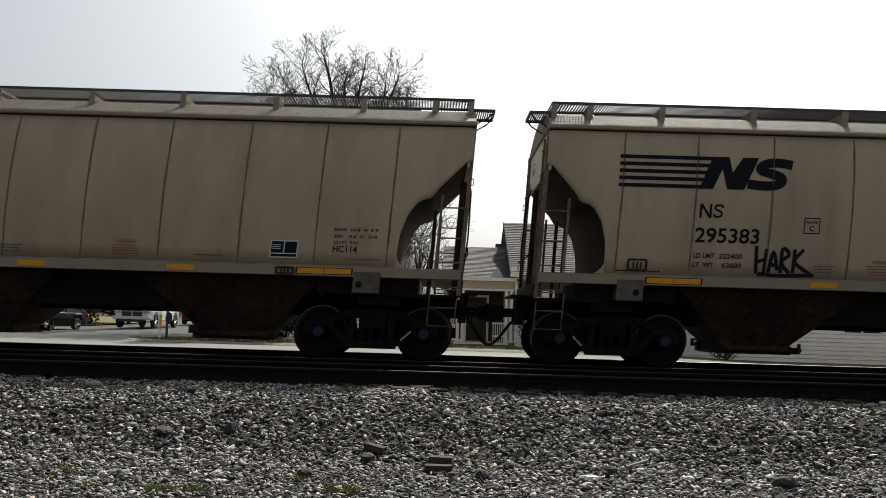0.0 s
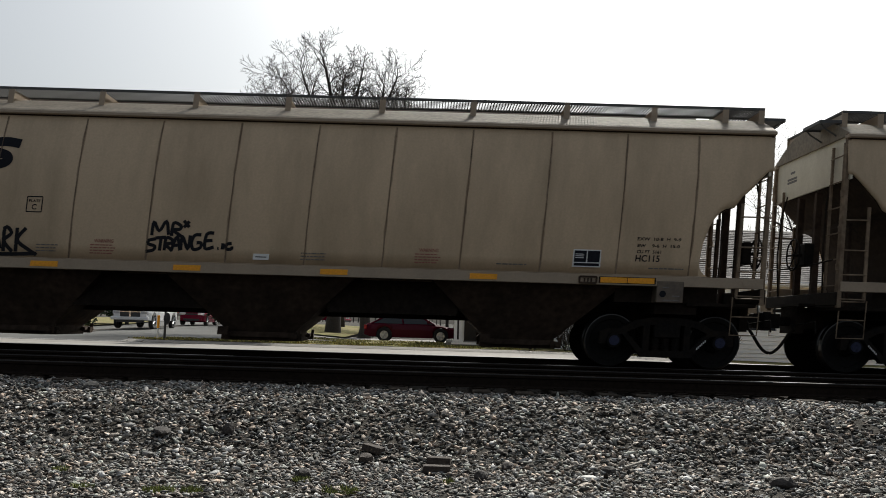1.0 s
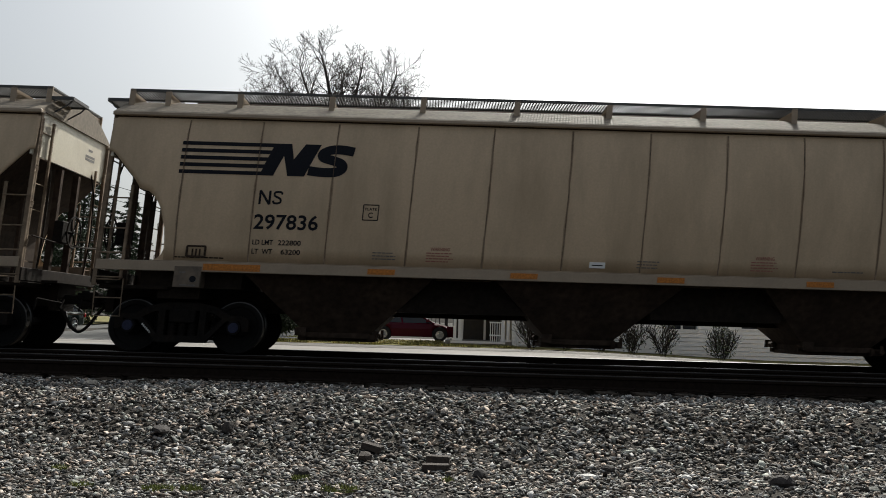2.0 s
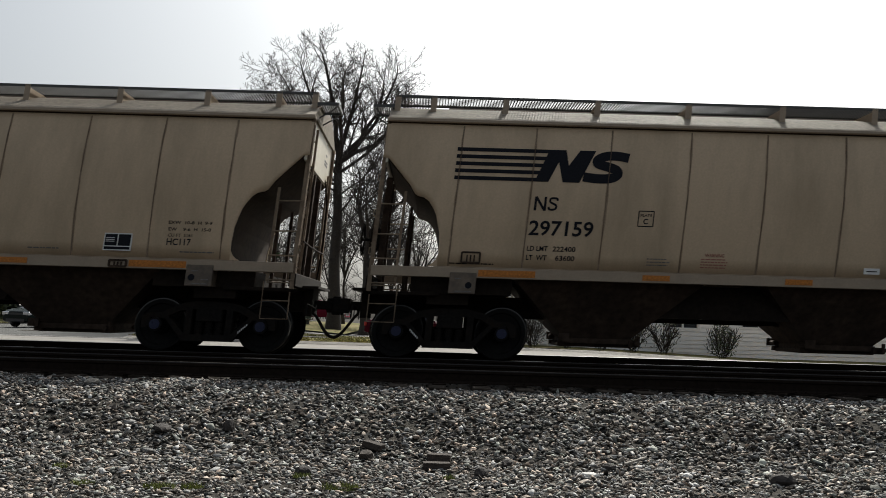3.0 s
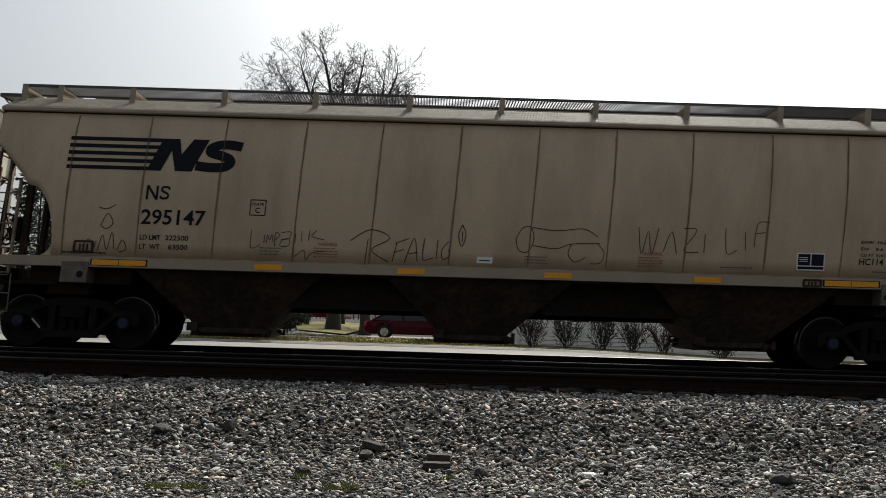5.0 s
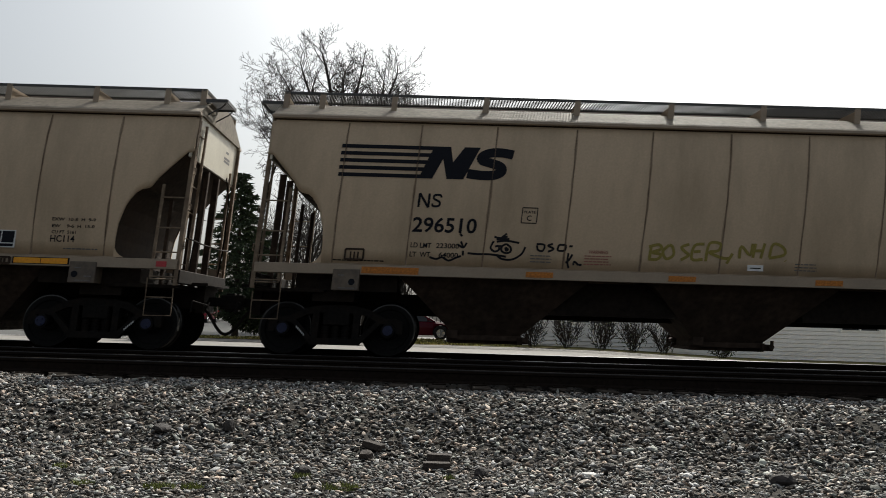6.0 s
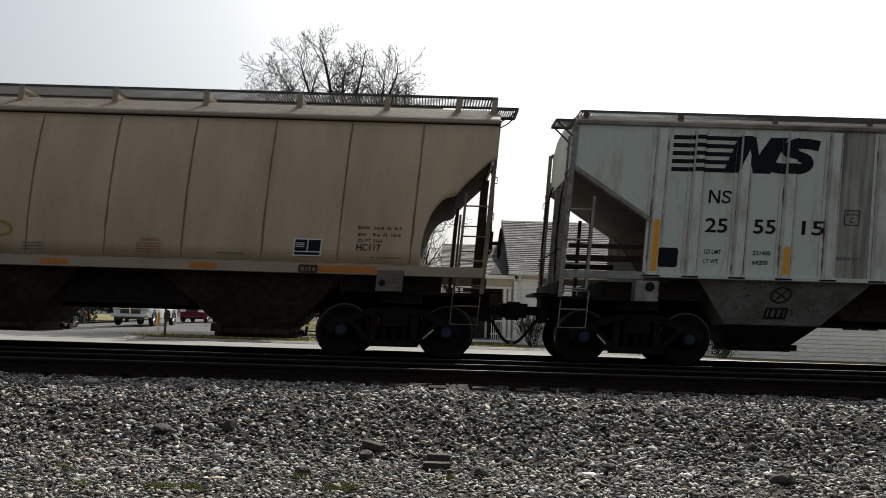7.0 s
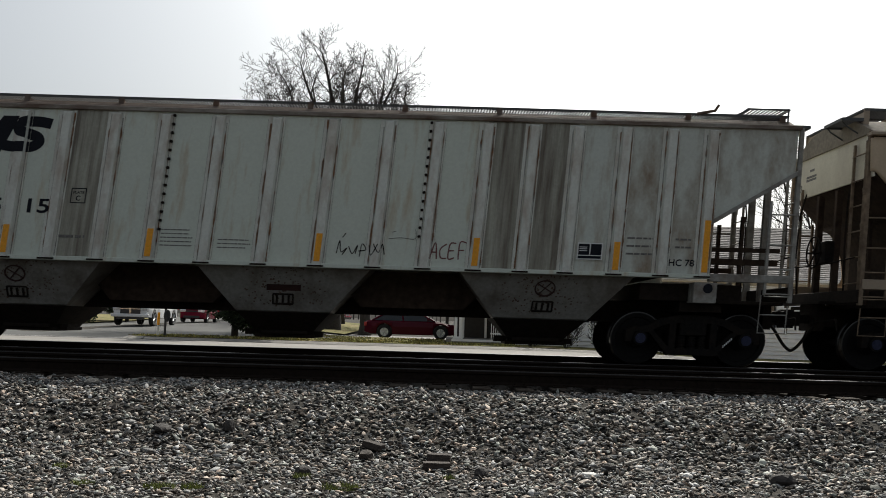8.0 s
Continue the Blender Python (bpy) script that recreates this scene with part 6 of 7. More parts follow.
# ---- trees ----
def branch_mesh(bm, start, heading, length, radius, depth, rng, spread, twigs, up=0.15, bend=0.22):
    """Grows a limb with side limbs down to twigs."""
    p, d = Vector(start), Vector(heading).normalized()
    n = 4 if depth > 2 else 3
    r = radius
    for k in range(n):
        step = length / n
        d = (d + Vector((rng.uniform(-1, 1), rng.uniform(-1, 1), rng.uniform(-0.6, 1))) * bend * 0.6 + Vector((0, 0, up * 0.3))).normalized()
        q = p + d * step
        r2 = r * (0.86 if k < n - 1 else 0.6)
        rod(bm, p, q, r, r2, n=7 if r > 0.12 else (5 if r > 0.04 else 3), caps=False)
        p, r = q, r2
        if depth > 0 and (k > 0 or depth < 3):
            for _ in range(2 if depth == twigs else 1):
                side = d.orthogonal().normalized()
                side.rotate(Matrix.Rotation(rng.uniform(0, math.tau), 3, d))
                nd = (d * (1 - spread) + side * spread * rng.uniform(0.8, 1.3)).normalized()
                branch_mesh(bm, p, nd, length * rng.uniform(0.50, 0.72), max(r * rng.uniform(0.6, 0.8), 0.013), depth - 1, rng, spread, twigs, up, bend)
    if depth > 0:
        branch_mesh(bm, p, d, length * 0.62, max(r, 0.013), depth - 1, rng, spread, twigs, up, bend)


def bare_tree(name, label, at, height, trunk_r, seed, depth=4, fork=0.45, limbs=6, spread=0.5, group="", wide=False):
    """A tapered trunk whose limbs reach out to a rounded crown."""
    rng = random.Random(seed)
    t = thing(name, label, "tree", at, group=group)
    bm = bmesh.new()
    zf = height * fork
    pts = [Vector((0.03 * math.sin(k * 1.7) * height / 10, 0.03 * math.cos(k) * height / 10, zf * k / 8 - (0.3 if k == 0 else 0))) for k in range(9)]
    for k in range(8):
        ra, rb = trunk_r * (1.35 if k == 0 else 1 - 0.07 * k), trunk_r * (1 - 0.07 * (k + 1))
        rod(bm, pts[k], pts[k + 1], ra, rb, n=12, caps=False)
    part("trunk", bm, BARK, t, smooth=True)
    bm = bmesh.new()
    for k in range(limbs):
        a = k * 2.4 + rng.uniform(-0.3, 0.3)
        j = 8 if k < 3 else rng.choice((3, 4, 5, 6, 7, 8))
        start = pts[j]
        # aim at a place on the crown's dome
        el = rng.uniform(0.15, 0.5) if k >= 3 else rng.uniform(0.6, 1.2)
        if j >= 7 and k >= 3:
            el = rng.uniform(0.5, 1.1)
        rx = height * (0.36 if wide else 0.22)
        tip = Vector((math.cos(a) * rx * math.cos(el), math.sin(a) * rx * math.cos(el), height * 0.58 + height * 0.42 * math.sin(el)))
        v = tip - start
        v.z *= 0.8
        branch_mesh(bm, start, v, v.length * 0.52, trunk_r * (0.62 if k < 3 else rng.uniform(0.3, 0.42)), depth, rng, spread, 2 if not wide else 9, up=0.03 if wide else 0.18, bend=0.42 if wide else 0.22)
    tagged(part("crown", bm, TWIG, t, "bare branches and twigs"), kind="stuff")
    return t


def spruce(name, label, at, height, width, seed, taper=0.8, dense=1.0):
    rng = random.Random(seed)
    t = thing(name, label, "tree", at)
    bm = bmesh.new()
    rod(bm, (0, 0, -0.2), (0, 0, height * 0.97), 0.16, 0.02, n=8)
    part("trunk", bm, BARK, t)
    bm = bmesh.new()
    base = 1.1
    for k in range(int(height * 13)):
        # one drooping branch with an upturned tip and sprays along it
        u = (k + rng.random()) / (height * 13)
        z0 = base + u * (height - base)
        reach = width * (1 - u) ** taper * rng.uniform(0.55, 1.12) * (0.6 + 0.4 * min(1, u * 6)) + 0.12
        a = k * 2.4 + rng.uniform(-0.5, 0.5)
        out, side = Vector((math.cos(a), math.sin(a), 0)), Vector((-math.sin(a), math.cos(a), 0))

        def along(f):
            return out * (reach * f) + Vector((0, 0, max(0.1, z0 + reach * (0.18 * f - 0.62 * f * f + 0.30 * f ** 4))))
        rod(bm, along(0), along(0.6), 0.02, 0.008, n=3, caps=False)
        for m in range(int((14 + reach * 34) * dense)):
            f = rng.random() ** 0.7
            c = along(f) + side * rng.gauss(0, 0.16 * reach * (1.1 - f)) + Vector((0, 0, rng.uniform(-0.10, 0.06)))
            d = (out * rng.uniform(0.3, 1) + side * rng.uniform(-0.8, 0.8) + Vector((0, 0, rng.uniform(-0.75, 0.35)))).normalized() * rng.uniform(0.12, 0.34)
            w = d.cross(Vector((rng.uniform(-0.5, 0.5), rng.uniform(-0.5, 0.5), 1))).normalized() * rng.uniform(0.03, 0.075)
            bm.faces.new([bm.verts.new(q) for q in (c - w, c + w, c + d)])
            bm.faces.new([bm.verts.new(q) for q in (c + Vector((0, 0, 0.04)), c - Vector((0, 0, 0.05)), c + d * 0.9)])
    tagged(part("crown", bm, NEEDLE, t, "dense dark green needles"), kind="stuff")
    return t
 

def evergreen_bush(name, label, at, height, radius, seed):
    """A clipped-looking rounded bush: short stem, dense leaf sprays with an uneven outline."""
    rng = random.Random(seed)
    t = thing(name, label, "bush", at)
    bm = bmesh.new()
    for k in range(5):
        a = k * 1.3
        rod(bm, (0.05 * math.cos(a), 0.05 * math.sin(a), -0.15), (0.5 * math.cos(a), 0.5 * math.sin(a), 0.8), 0.05, 0.02, n=6)
    part("stem", bm, BARK, t)
    bm = bmesh.new()
    for k in range(8500):
        d = Vector((rng.gauss(0, 1), rng.gauss(0, 1), rng.gauss(0, 1))).normalized()
        lump = 0.86 + 0.2 * noise.noise(d * 2.3)
        rr = rng.random() ** 0.4 * lump
        c = Vector((d.x * radius * rr, d.y * radius * rr, height * 0.55 + d.z * height * 0.5 * rr))
        if c.z < 0.06 + 0.18 * math.hypot(c.x, c.y):
            continue
        e = (d + Vector((rng.uniform(-1, 1), rng.uniform(-1, 1), rng.uniform(-0.6, 1))) * 0.7).normalized() * rng.uniform(0.10, 0.2)
        s = e.orthogonal().normalized() * rng.uniform(0.03, 0.06)
        bm.faces.new([bm.verts.new(q) for q in (c - s, c + s, c + e)])
    tagged(part("crown", bm, BUSH_LEAF, t, "dense dark green sprays"), kind="stuff")
    return t


def shrub(name, label, at, height, width, seed, stems=9, leafy=0.0, group=""):
    rng = random.Random(seed)
    t = thing(name, label, "bush", at, group=group)
    bm = bmesh.new()
    for k in range(stems):
        a = rng.uniform(0, math.tau)
        out = rng.uniform(0.05, 0.6) * width / height
        branch_mesh(bm, (math.cos(a) * 0.06, math.sin(a) * 0.06, -0.08), (math.cos(a) * out, math.sin(a) * out, 1), height * rng.uniform(0.42, 0.56), 0.013, 2, rng, 0.36, 0, up=0.1)
    tagged(part("branchwork", bm, TWIG, t, "thin bare stems"), kind="stuff")
    if leafy:
        bm = bmesh.new()
        for k in range(int(500 * leafy)):
            a, u = rng.uniform(0, math.tau), rng.random()
            rr = width * 0.5 * math.sqrt(rng.random()) * (0.5 + 0.5 * math.sin(math.pi * min(1, u + 0.1)))
            c = Vector((math.cos(a) * rr, math.sin(a) * rr, 0.15 + u * height * 0.9))
            d = Vector((rng.uniform(-1, 1), rng.uniform(-1, 1), rng.uniform(-1, 1))).normalized() * 0.06
            s = d.orthogonal().normalized() * 0.03
            bm.faces.new([bm.verts.new(q) for q in (c - s, c + d, c + s, c - d)])
        tagged(part("leaves", bm, HEDGE, t, "small dark leaves"), kind="stuff")
    return t


def bough(bm, p, d, length, r, depth, rng, curl=None):
    """A crooked limb that keeps its curl, with side shoots and a forked tip."""
    segs = (3, 4, 5, 6)[min(depth, 3)]
    p, d = Vector(p), Vector(d).normalized()
    curl = curl or Vector((rng.uniform(-1, 1), rng.uniform(-1, 1), rng.uniform(-0.5, 0.9)))
    for k in range(segs):
        d = (d + curl * 0.10 + Vector((rng.uniform(-1, 1), rng.uniform(-1, 1), rng.uniform(-0.8, 1))) * 0.20).normalized()
        q = p + d * length / segs
        r2 = max(0.009, r * (0.86 if depth else 0.72))
        rod(bm, p, q, r, r2, n=6 if r > 0.07 else (4 if r > 0.03 else 3), caps=False)
        p, r = q, r2
        if depth and (k or depth < 3):
            side = d.orthogonal().normalized()
            side.rotate(Matrix.Rotation(rng.uniform(0, math.tau), 3, d))
            bough(bm, p, d * 0.62 + side * rng.uniform(0.5, 0.8), length * rng.uniform(0.30, 0.52), max(0.010, r * 0.6), depth - 1, rng)
    if depth:
        for q in (-1, 1):
            side = d.orthogonal().normalized() * q
            bough(bm, p, d * 0.8 + side * 0.45, length * rng.uniform(0.3, 0.45), max(0.010, r * 0.7), depth - 1, rng)


def broad_tree(name, label, at, seed):
    """An old open-grown tree: a straight trunk, a few heavy stems and crooked limbs that spread into a wide dome."""
    rng = random.Random(seed)
    t = thing(name, label, "tree", at)
    bm = bmesh.new()
    pts = [Vector((0.06 * math.sin(k * 1.7), 0.06 * math.cos(k), 11.2 * k / 8 - (0.3 if k == 0 else 0))) for k in range(9)]
    for k in range(8):
        rod(bm, pts[k], pts[k + 1], 0.40 * (1.35 if k == 0 else 1 - 0.06 * k), 0.40 * (1 - 0.06 * (k + 1)), n=12, caps=False)
    part("trunk", bm, BARK, t, smooth=True)
    bm = bmesh.new()

    def limb(a, b, r0, bow, depth, n=7):
        """One heavy limb from a to near b, bowed outwards, with boughs along it."""
        a, b = Vector(a), Vector(b)
        d = (b - a) * 0.95
        p, r = a, r0
        for k in range(1, n + 1):
            u = k / n
            q = a + d * u + Vector((d.x, d.y, 0)) * bow * math.sin(u * math.pi)
            q += Vector((rng.uniform(-1, 1), rng.uniform(-1, 1), rng.uniform(-1, 1))) * d.length * 0.02
            r2 = r0 * (1 - 0.72 * u)
            rod(bm, p, q, r, r2, n=7, caps=False)
            h = (q - p).normalized()
            p, r = q, r2
            if k >= 2:
                for _ in range(3):
                    s = h.orthogonal().normalized()
                    s.rotate(Matrix.Rotation(rng.uniform(0, math.tau), 3, h))
                    bough(bm, p, h * 0.6 + s * 0.65 + Vector((0, 0, 0.15)), d.length * rng.uniform(0.18, 0.30), max(0.014, r * 0.45), depth, rng)
        bough(bm, p, h, d.length * 0.2, r, depth, rng)

    # heavy limbs, then the finer ones on the side away from them
    for x, y, z, r, z0, bow in ((-2.6, 0.6, 16.0, 0.17, 10.4, 0.05), (-1.2, -0.8, 16.7, 0.18, 10.9, 0.0), (-0.1, 1.5, 16.2, 0.14, 10.6, 0.1), (1.3, -0.5, 16.0, 0.16, 10.8, 0.15),
                                (2.6, 0.9, 15.6, 0.16, 10.2, 0.25), (3.4, -1.0, 15.5, 0.15, 10.0, 0.2), (4.0, 0.4, 14.4, 0.14, 10.0, 0.3), (3.4, -2.0, 13.2, 0.10, 9.4, 0.3),
                                (0.4, -2.6, 14.6, 0.11, 9.8, 0.2), (0.9, 2.8, 14.6, 0.10, 9.8, 0.2)):
        limb((0, 0, z0), (x, y, z), r, bow, 2)
    for x, y, z, r, z0 in ((-3.6, -0.6, 15.4, 0.10, 9.8), (-4.3, 0.8, 14.8, 0.10, 9.2), (-5.0, -0.4, 13.6, 0.09, 8.8), (-5.2, 1.0, 12.4, 0.08, 8.6), (-4.6, -1.6, 11.6, 0.07, 8.2), (-3.0, 2.4, 13.6, 0.08, 9.4),
                           (-3.2, -2.4, 13.2, 0.08, 9.2), (2.6, 2.0, 11.6, 0.06, 8.0), (2.4, -2.0, 10.4, 0.06, 6.8), (-2.4, -1.8, 9.6, 0.06, 6.4), (1.6, 2.2, 8.6, 0.05, 5.6)):
        limb((0, 0, z0), (x, y, z), r, 0.15, 2, n=6)
    tagged(part("crown", bm, TWIG, t, "bare dark branches and twigs"), kind="stuff")


broad_tree("tree", "tall bare deciduous tree with a broad spreading crown", (-6.35, 50, ground_z(-6.35, 50)), 5)
bare_tree("tree", "dark crooked bare tree with spreading limbs", (-4.2, 47, ground_z(-4.2, 47)), 12.6, 0.34, 21, depth=4, fork=0.40, limbs=9, spread=0.55, wide=True)
spruce("spruce", "dense dark green spruce at the edge of the lawn", (-8.55, 35.4, ground_z(-8.55, 35.4)), 7.0, 2.3, 3, taper=0.68, dense=1.5)
spruce("spruce", "broad tall dark conifer across the side street", (-25.6, 60, ground_z(-25.6, 60)), 12.5, 4.6, 19, taper=0.6)
spruce("spruce", "tall dark conifer in a group across the side street", (-30.2, 63, ground_z(-30.2, 63)), 12.5, 4.6, 20, taper=0.6)
spruce("spruce", "slim dark conifer in a group across the side street", (-23.6, 64, ground_z(-23.6, 64)), 10.0, 2.6, 21)
evergreen_bush("bush", "rounded dark evergreen bush at the edge of the lawn", (-6.95, 33.7, ground_z(-6.95, 33.7) + 0.09), 2.0, 1.98, 8)
for k, (x, y, hgt) in enumerate(((3.5, 62, 7.2), (0.5, 66, 7.5), (8.5, 60, 6.6), (-3.0, 70, 8.2), (24.5, 56, 17.5), (28.5, 58, 18.0), (-9.5, 72, 9.5), (-12.3, 62, 10.5), (-10.2, 60, 10.0), (-14.5, 66, 9.5), (14, 66, 7.5), (19, 64, 8), (-7.4, 64, 12.0), (-5.2, 60, 11.5), (-3.4, 57, 12.0), (-9.0, 57, 12.5), (-11.0, 68, 12.0), (-1.6, 61, 10.5))):
    bare_tree("tree", "slim bare deciduous tree in the distance", (x, y, ground_z(x, y)), hgt, 0.16, 30 + k, depth=3, fork=0.3, limbs=7, group="distant bare trees")
for k, px in enumerate((3.35, 4.7, 6.0, 7.2, 8.4, 10.6)):
    shrub("shrub", "bare twiggy shrub by the house wall", (px + 0.18, 32.6, ground_z(px, 32.6) + 0.05), 1.45 if k < 5 else 1.35, 1.25, 60 + k, stems=15, leafy=0.25 if k < 5 else 0.8, group="shrubs by the house")


def hedge(name, at, length, depth, height, seed, rz=0):
    rng = random.Random(seed)
    t = thing(name, "dark evergreen hedge beside the side street", "hedge", at, rz=rz)
    bm = bmesh.new()
    for k in range(int(length * height * 260)):
        c = Vector((rng.uniform(-length / 2, length / 2), rng.uniform(-depth / 2, depth / 2), height * rng.random() ** 0.8 * (0.9 + 0.12 * math.sin(rng.random() * 9))))
        d = Vector((rng.uniform(-1, 1), rng.uniform(-1, 1), rng.uniform(-1, 1))).normalized() * rng.uniform(0.08, 0.16)
        s = d.orthogonal().normalized() * 0.07
        bm.faces.new([bm.verts.new(q) for q in (c - s, c + d, c + s, c - d)])
    tagged(part("leaves", bm, HEDGE, t), kind="stuff")


hedge("hedge", (-27.5, 58, ground_z(-27, 58)), 9, 1.6, 2.6, 4, rz=-20)
hedge("hedge", (-37, 54, ground_z(-37, 54)), 10, 1.6, 2.4, 5, rz=-10)
hedge("hedge", (-20, 92, ground_z(-20, 92)), 12, 2, 3.0, 6)


def far_woods():
    """A low line of bare woods round the horizon."""
    rng = random.Random(77)
    bm = bmesh.new()
    for k in range(900):
        a = radians(rng.uniform(-75, 75))
        d = rng.uniform(150, 210)
        x, y = d * math.sin(a), d * math.cos(a)
        h = rng.uniform(4, 8)
        rod(bm, (x, y, -1), (x + rng.uniform(-0.6, 0.6), y, h), 0.16, 0.03, n=3, caps=False)
        for q in range(9):
            z = h * rng.uniform(0.3, 0.95)
            rod(bm, (x, y, z), (x + rng.uniform(-2.2, 2.2), y + rng.uniform(-1, 1), z + rng.uniform(0.3, 1.8)), 0.07, 0.02, n=3, caps=False)
    me = mesh_of(bm, "woods", TWIG)
    tagged(new("woods", me), "grey line of distant bare woods", "woods", kind="stuff")


far_woods()


# ---- vehicles waiting at the crossing ----
def car_paint(name, c, rough=0.25):
    return material(name, c, rough, grain=3, var=0.05, stain=tuple(v * 0.7 for v in c), stain_scale=1.5, stain_amt=0.2, spec=0.12)


PAINT_WHITE = car_paint("white_car_paint", (0.72, 0.73, 0.74))
PAINT_MAROON = car_paint("maroon_car_paint", (0.075, 0.004, 0.014))
PAINT_RED = car_paint("red_car_paint", (0.17, 0.006, 0.025))
PAINT_DARK = car_paint("dark_car_paint", (0.02, 0.022, 0.024))
PAINT_GREEN = car_paint("dark_green_car_paint", (0.010, 0.016, 0.015))
AUTO_GLASS = material("tinted_auto_glass", (0.02, 0.024, 0.028), 0.05, grain=3, var=0.05)
TYRE = material("tyre_rubber", (0.02, 0.02, 0.02), 0.85, grain=20, var=0.2)
ALLOY = material("alloy_rim", (0.55, 0.56, 0.57), 0.35, metal=0.8, grain=10, var=0.05)
LAMP_CLEAR = material("clear_headlamp", (0.75, 0.77, 0.8), 0.1, metal=0.4, grain=10, var=0.1)
LAMP_RED = material("red_tail_lamp", (0.45, 0.02, 0.02), 0.2, grain=10, var=0.1)
BUMPER = material("black_plastic", (0.03, 0.03, 0.032), 0.6, grain=10, var=0.1)
CHROME = material("chrome_trim", (0.6, 0.6, 0.6), 0.15, metal=1.0, grain=10, var=0.05)


def road_wheel(v, x, y, r):
    s = 1 if y > 0 else -1
    bm = bmesh.new()
    n = 24
    prof = [(r * 0.62, -0.10), (r * 0.93, -0.11), (r, -0.08), (r, 0.08), (r * 0.93, 0.11), (r * 0.62, 0.10)]
    rings = [[bm.verts.new((q * math.cos(k * math.tau / n), w, q * math.sin(k * math.tau / n))) for k in range(n)] for q, w in prof]
    for a, b in zip(rings, rings[1:] + rings[:1]):
        for k in range(n):
            bm.faces.new((a[k], a[(k + 1) % n], b[(k + 1) % n], b[k]))
    w = new("wheel")
    w.parent = v
    w.matrix_basis = pose(x, y - s * 0.10, r)
    part("tyre", bm, TYRE, w, smooth=True)
    bm = bmesh.new()
    rod(bm, (0, s * 0.02, 0), (0, s * 0.05, 0), r * 0.60, n=20)
    rod(bm, (0, s * 0.05, 0), (0, s * 0.10, 0), r * 0.16, n=10)
    for k in range(5):
        a = k * math.tau / 5
        rod(bm, (0, s * 0.08, 0), (r * 0.6 * math.cos(a), s * 0.09, r * 0.6 * math.sin(a)), r * 0.09, n=5)
    part("rim", bm, ALLOY, w)


def vehicle(name, label, at, rz, paint, L, W, H, hood, belt, cab, wheels, r, clearance=0.22, bed=None, grille="low", kind_word="car"):
    """A car that faces its -x. hood: height of the bonnet; belt: window sill; cab: x of (windscreen foot, roof front, roof rear, rear foot)."""
    v = thing(name, label, kind_word, at, rz=rz)
    xf, xr, h2 = -L / 2, L / 2, W / 2
    ws, rf, rb, rw = cab
    crest = [(xf, hood - 0.28), (xf + 0.06, hood - 0.12), (xf + 0.22, hood - 0.05), (xf + 0.6, hood), (ws, belt), (rw, belt)]
    if bed:
        crest += [(rw + 0.02, bed), (xr, bed)]
    else:
        crest += [(xr - 0.12, belt - 0.04), (xr - 0.03, belt - 0.14), (xr, belt - 0.30)]

    def line(pts, x):
        for (xa, za), (xb, zb) in zip(pts, pts[1:]):
            if x <= xb:
                return za + (zb - za) * (x - xa) / max(1e-6, xb - xa)
        return pts[-1][1]

    def under(x):
        z = clearance + 0.10 * max(0, (abs(x) - L / 2 + 0.35) / 0.35)
        for wx in wheels:
            if abs(x - wx) < r * 1.16:
                z = max(z, r + math.sqrt((r * 1.16) ** 2 - (x - wx) ** 2))
        return z
    stations = {xf, xf + 0.03, xf + 0.1, xr, xr - 0.03, xr - 0.1}
    stations |= {p[0] for p in crest}
    for wx in wheels:
        stations |= {wx + r * 1.16 * math.cos(math.pi * k / 10) for k in range(11)} | {wx + r * 1.165, wx - r * 1.165}
    rings = []
    bm = bmesh.new()
    for x in sorted(stations):
        end = max(0, (abs(x) - L / 2 + 0.5) / 0.5)
        hw = h2 - 0.16 * end * end
        zt, zl = line(crest, x), under(x)
        if zt < zl + 0.06:
            zl = zt - 0.06
        m = zl + (zt - zl) * 0.55
        prof = [(-hw + 0.10, zl), (-hw + 0.02, zl + 0.02), (-hw, m), (-hw + 0.04, zt - 0.09), (-hw + 0.16, zt - 0.01)]
        prof = [(y, min(zt, max(zl, z))) for y, z in prof]
        prof += [(-y, z) for y, z in prof[::-1]]
        rings.append([bm.verts.new((x, y, z)) for y, z in prof])
    m = len(rings[0])
    for a, b in zip(rings, rings[1:]):
        for k in range(m):
            bm.faces.new((a[k], b[k], b[(k + 1) % m], a[(k + 1) % m]))
    bm.faces.new(rings[0])
    bm.faces.new(rings[-1][::-1])
    part("body", bm, paint, v)
    bm = bmesh.new()
    bot = [(ws, -h2 + 0.10), (rw, -h2 + 0.10), (rw, h2 - 0.10), (ws, h2 - 0.10)]
    up = [(rf, -h2 + 0.26), (rb, -h2 + 0.26), (rb, h2 - 0.26), (rf, h2 - 0.26)]
    A = [bm.verts.new((x, y, belt - 0.03)) for x, y in bot]
    B = [bm.verts.new((x, y, H - 0.05)) for x, y in up]
    for k in range(4):
        bm.faces.new((A[k], A[(k + 1) % 4], B[(k + 1) % 4], B[k]))
    bm.faces.new(B)
    part("glass", bm, AUTO_GLASS, v, "dark tinted windows")
    bm = bmesh.new()
    box(bm, rf - 0.02, rb + 0.02, -h2 + 0.24, h2 - 0.24, H - 0.07, H)
    part("roof", bm, paint, v, bevel=0.025)
    for s in (-1, 1):
        yb, yt = s * (h2 - 0.10), s * (h2 - 0.25)
        for xa, xb in ((ws, rf), (rw, rb), ((ws + rw) / 2, (rf + rb) / 2 + 0.1)):
            bm = bmesh.new()
            rod(bm, (xa, yb, belt - 0.05), (xb, yt, H - 0.04), 0.045, n=6)
            part("pillar", bm, paint, v)
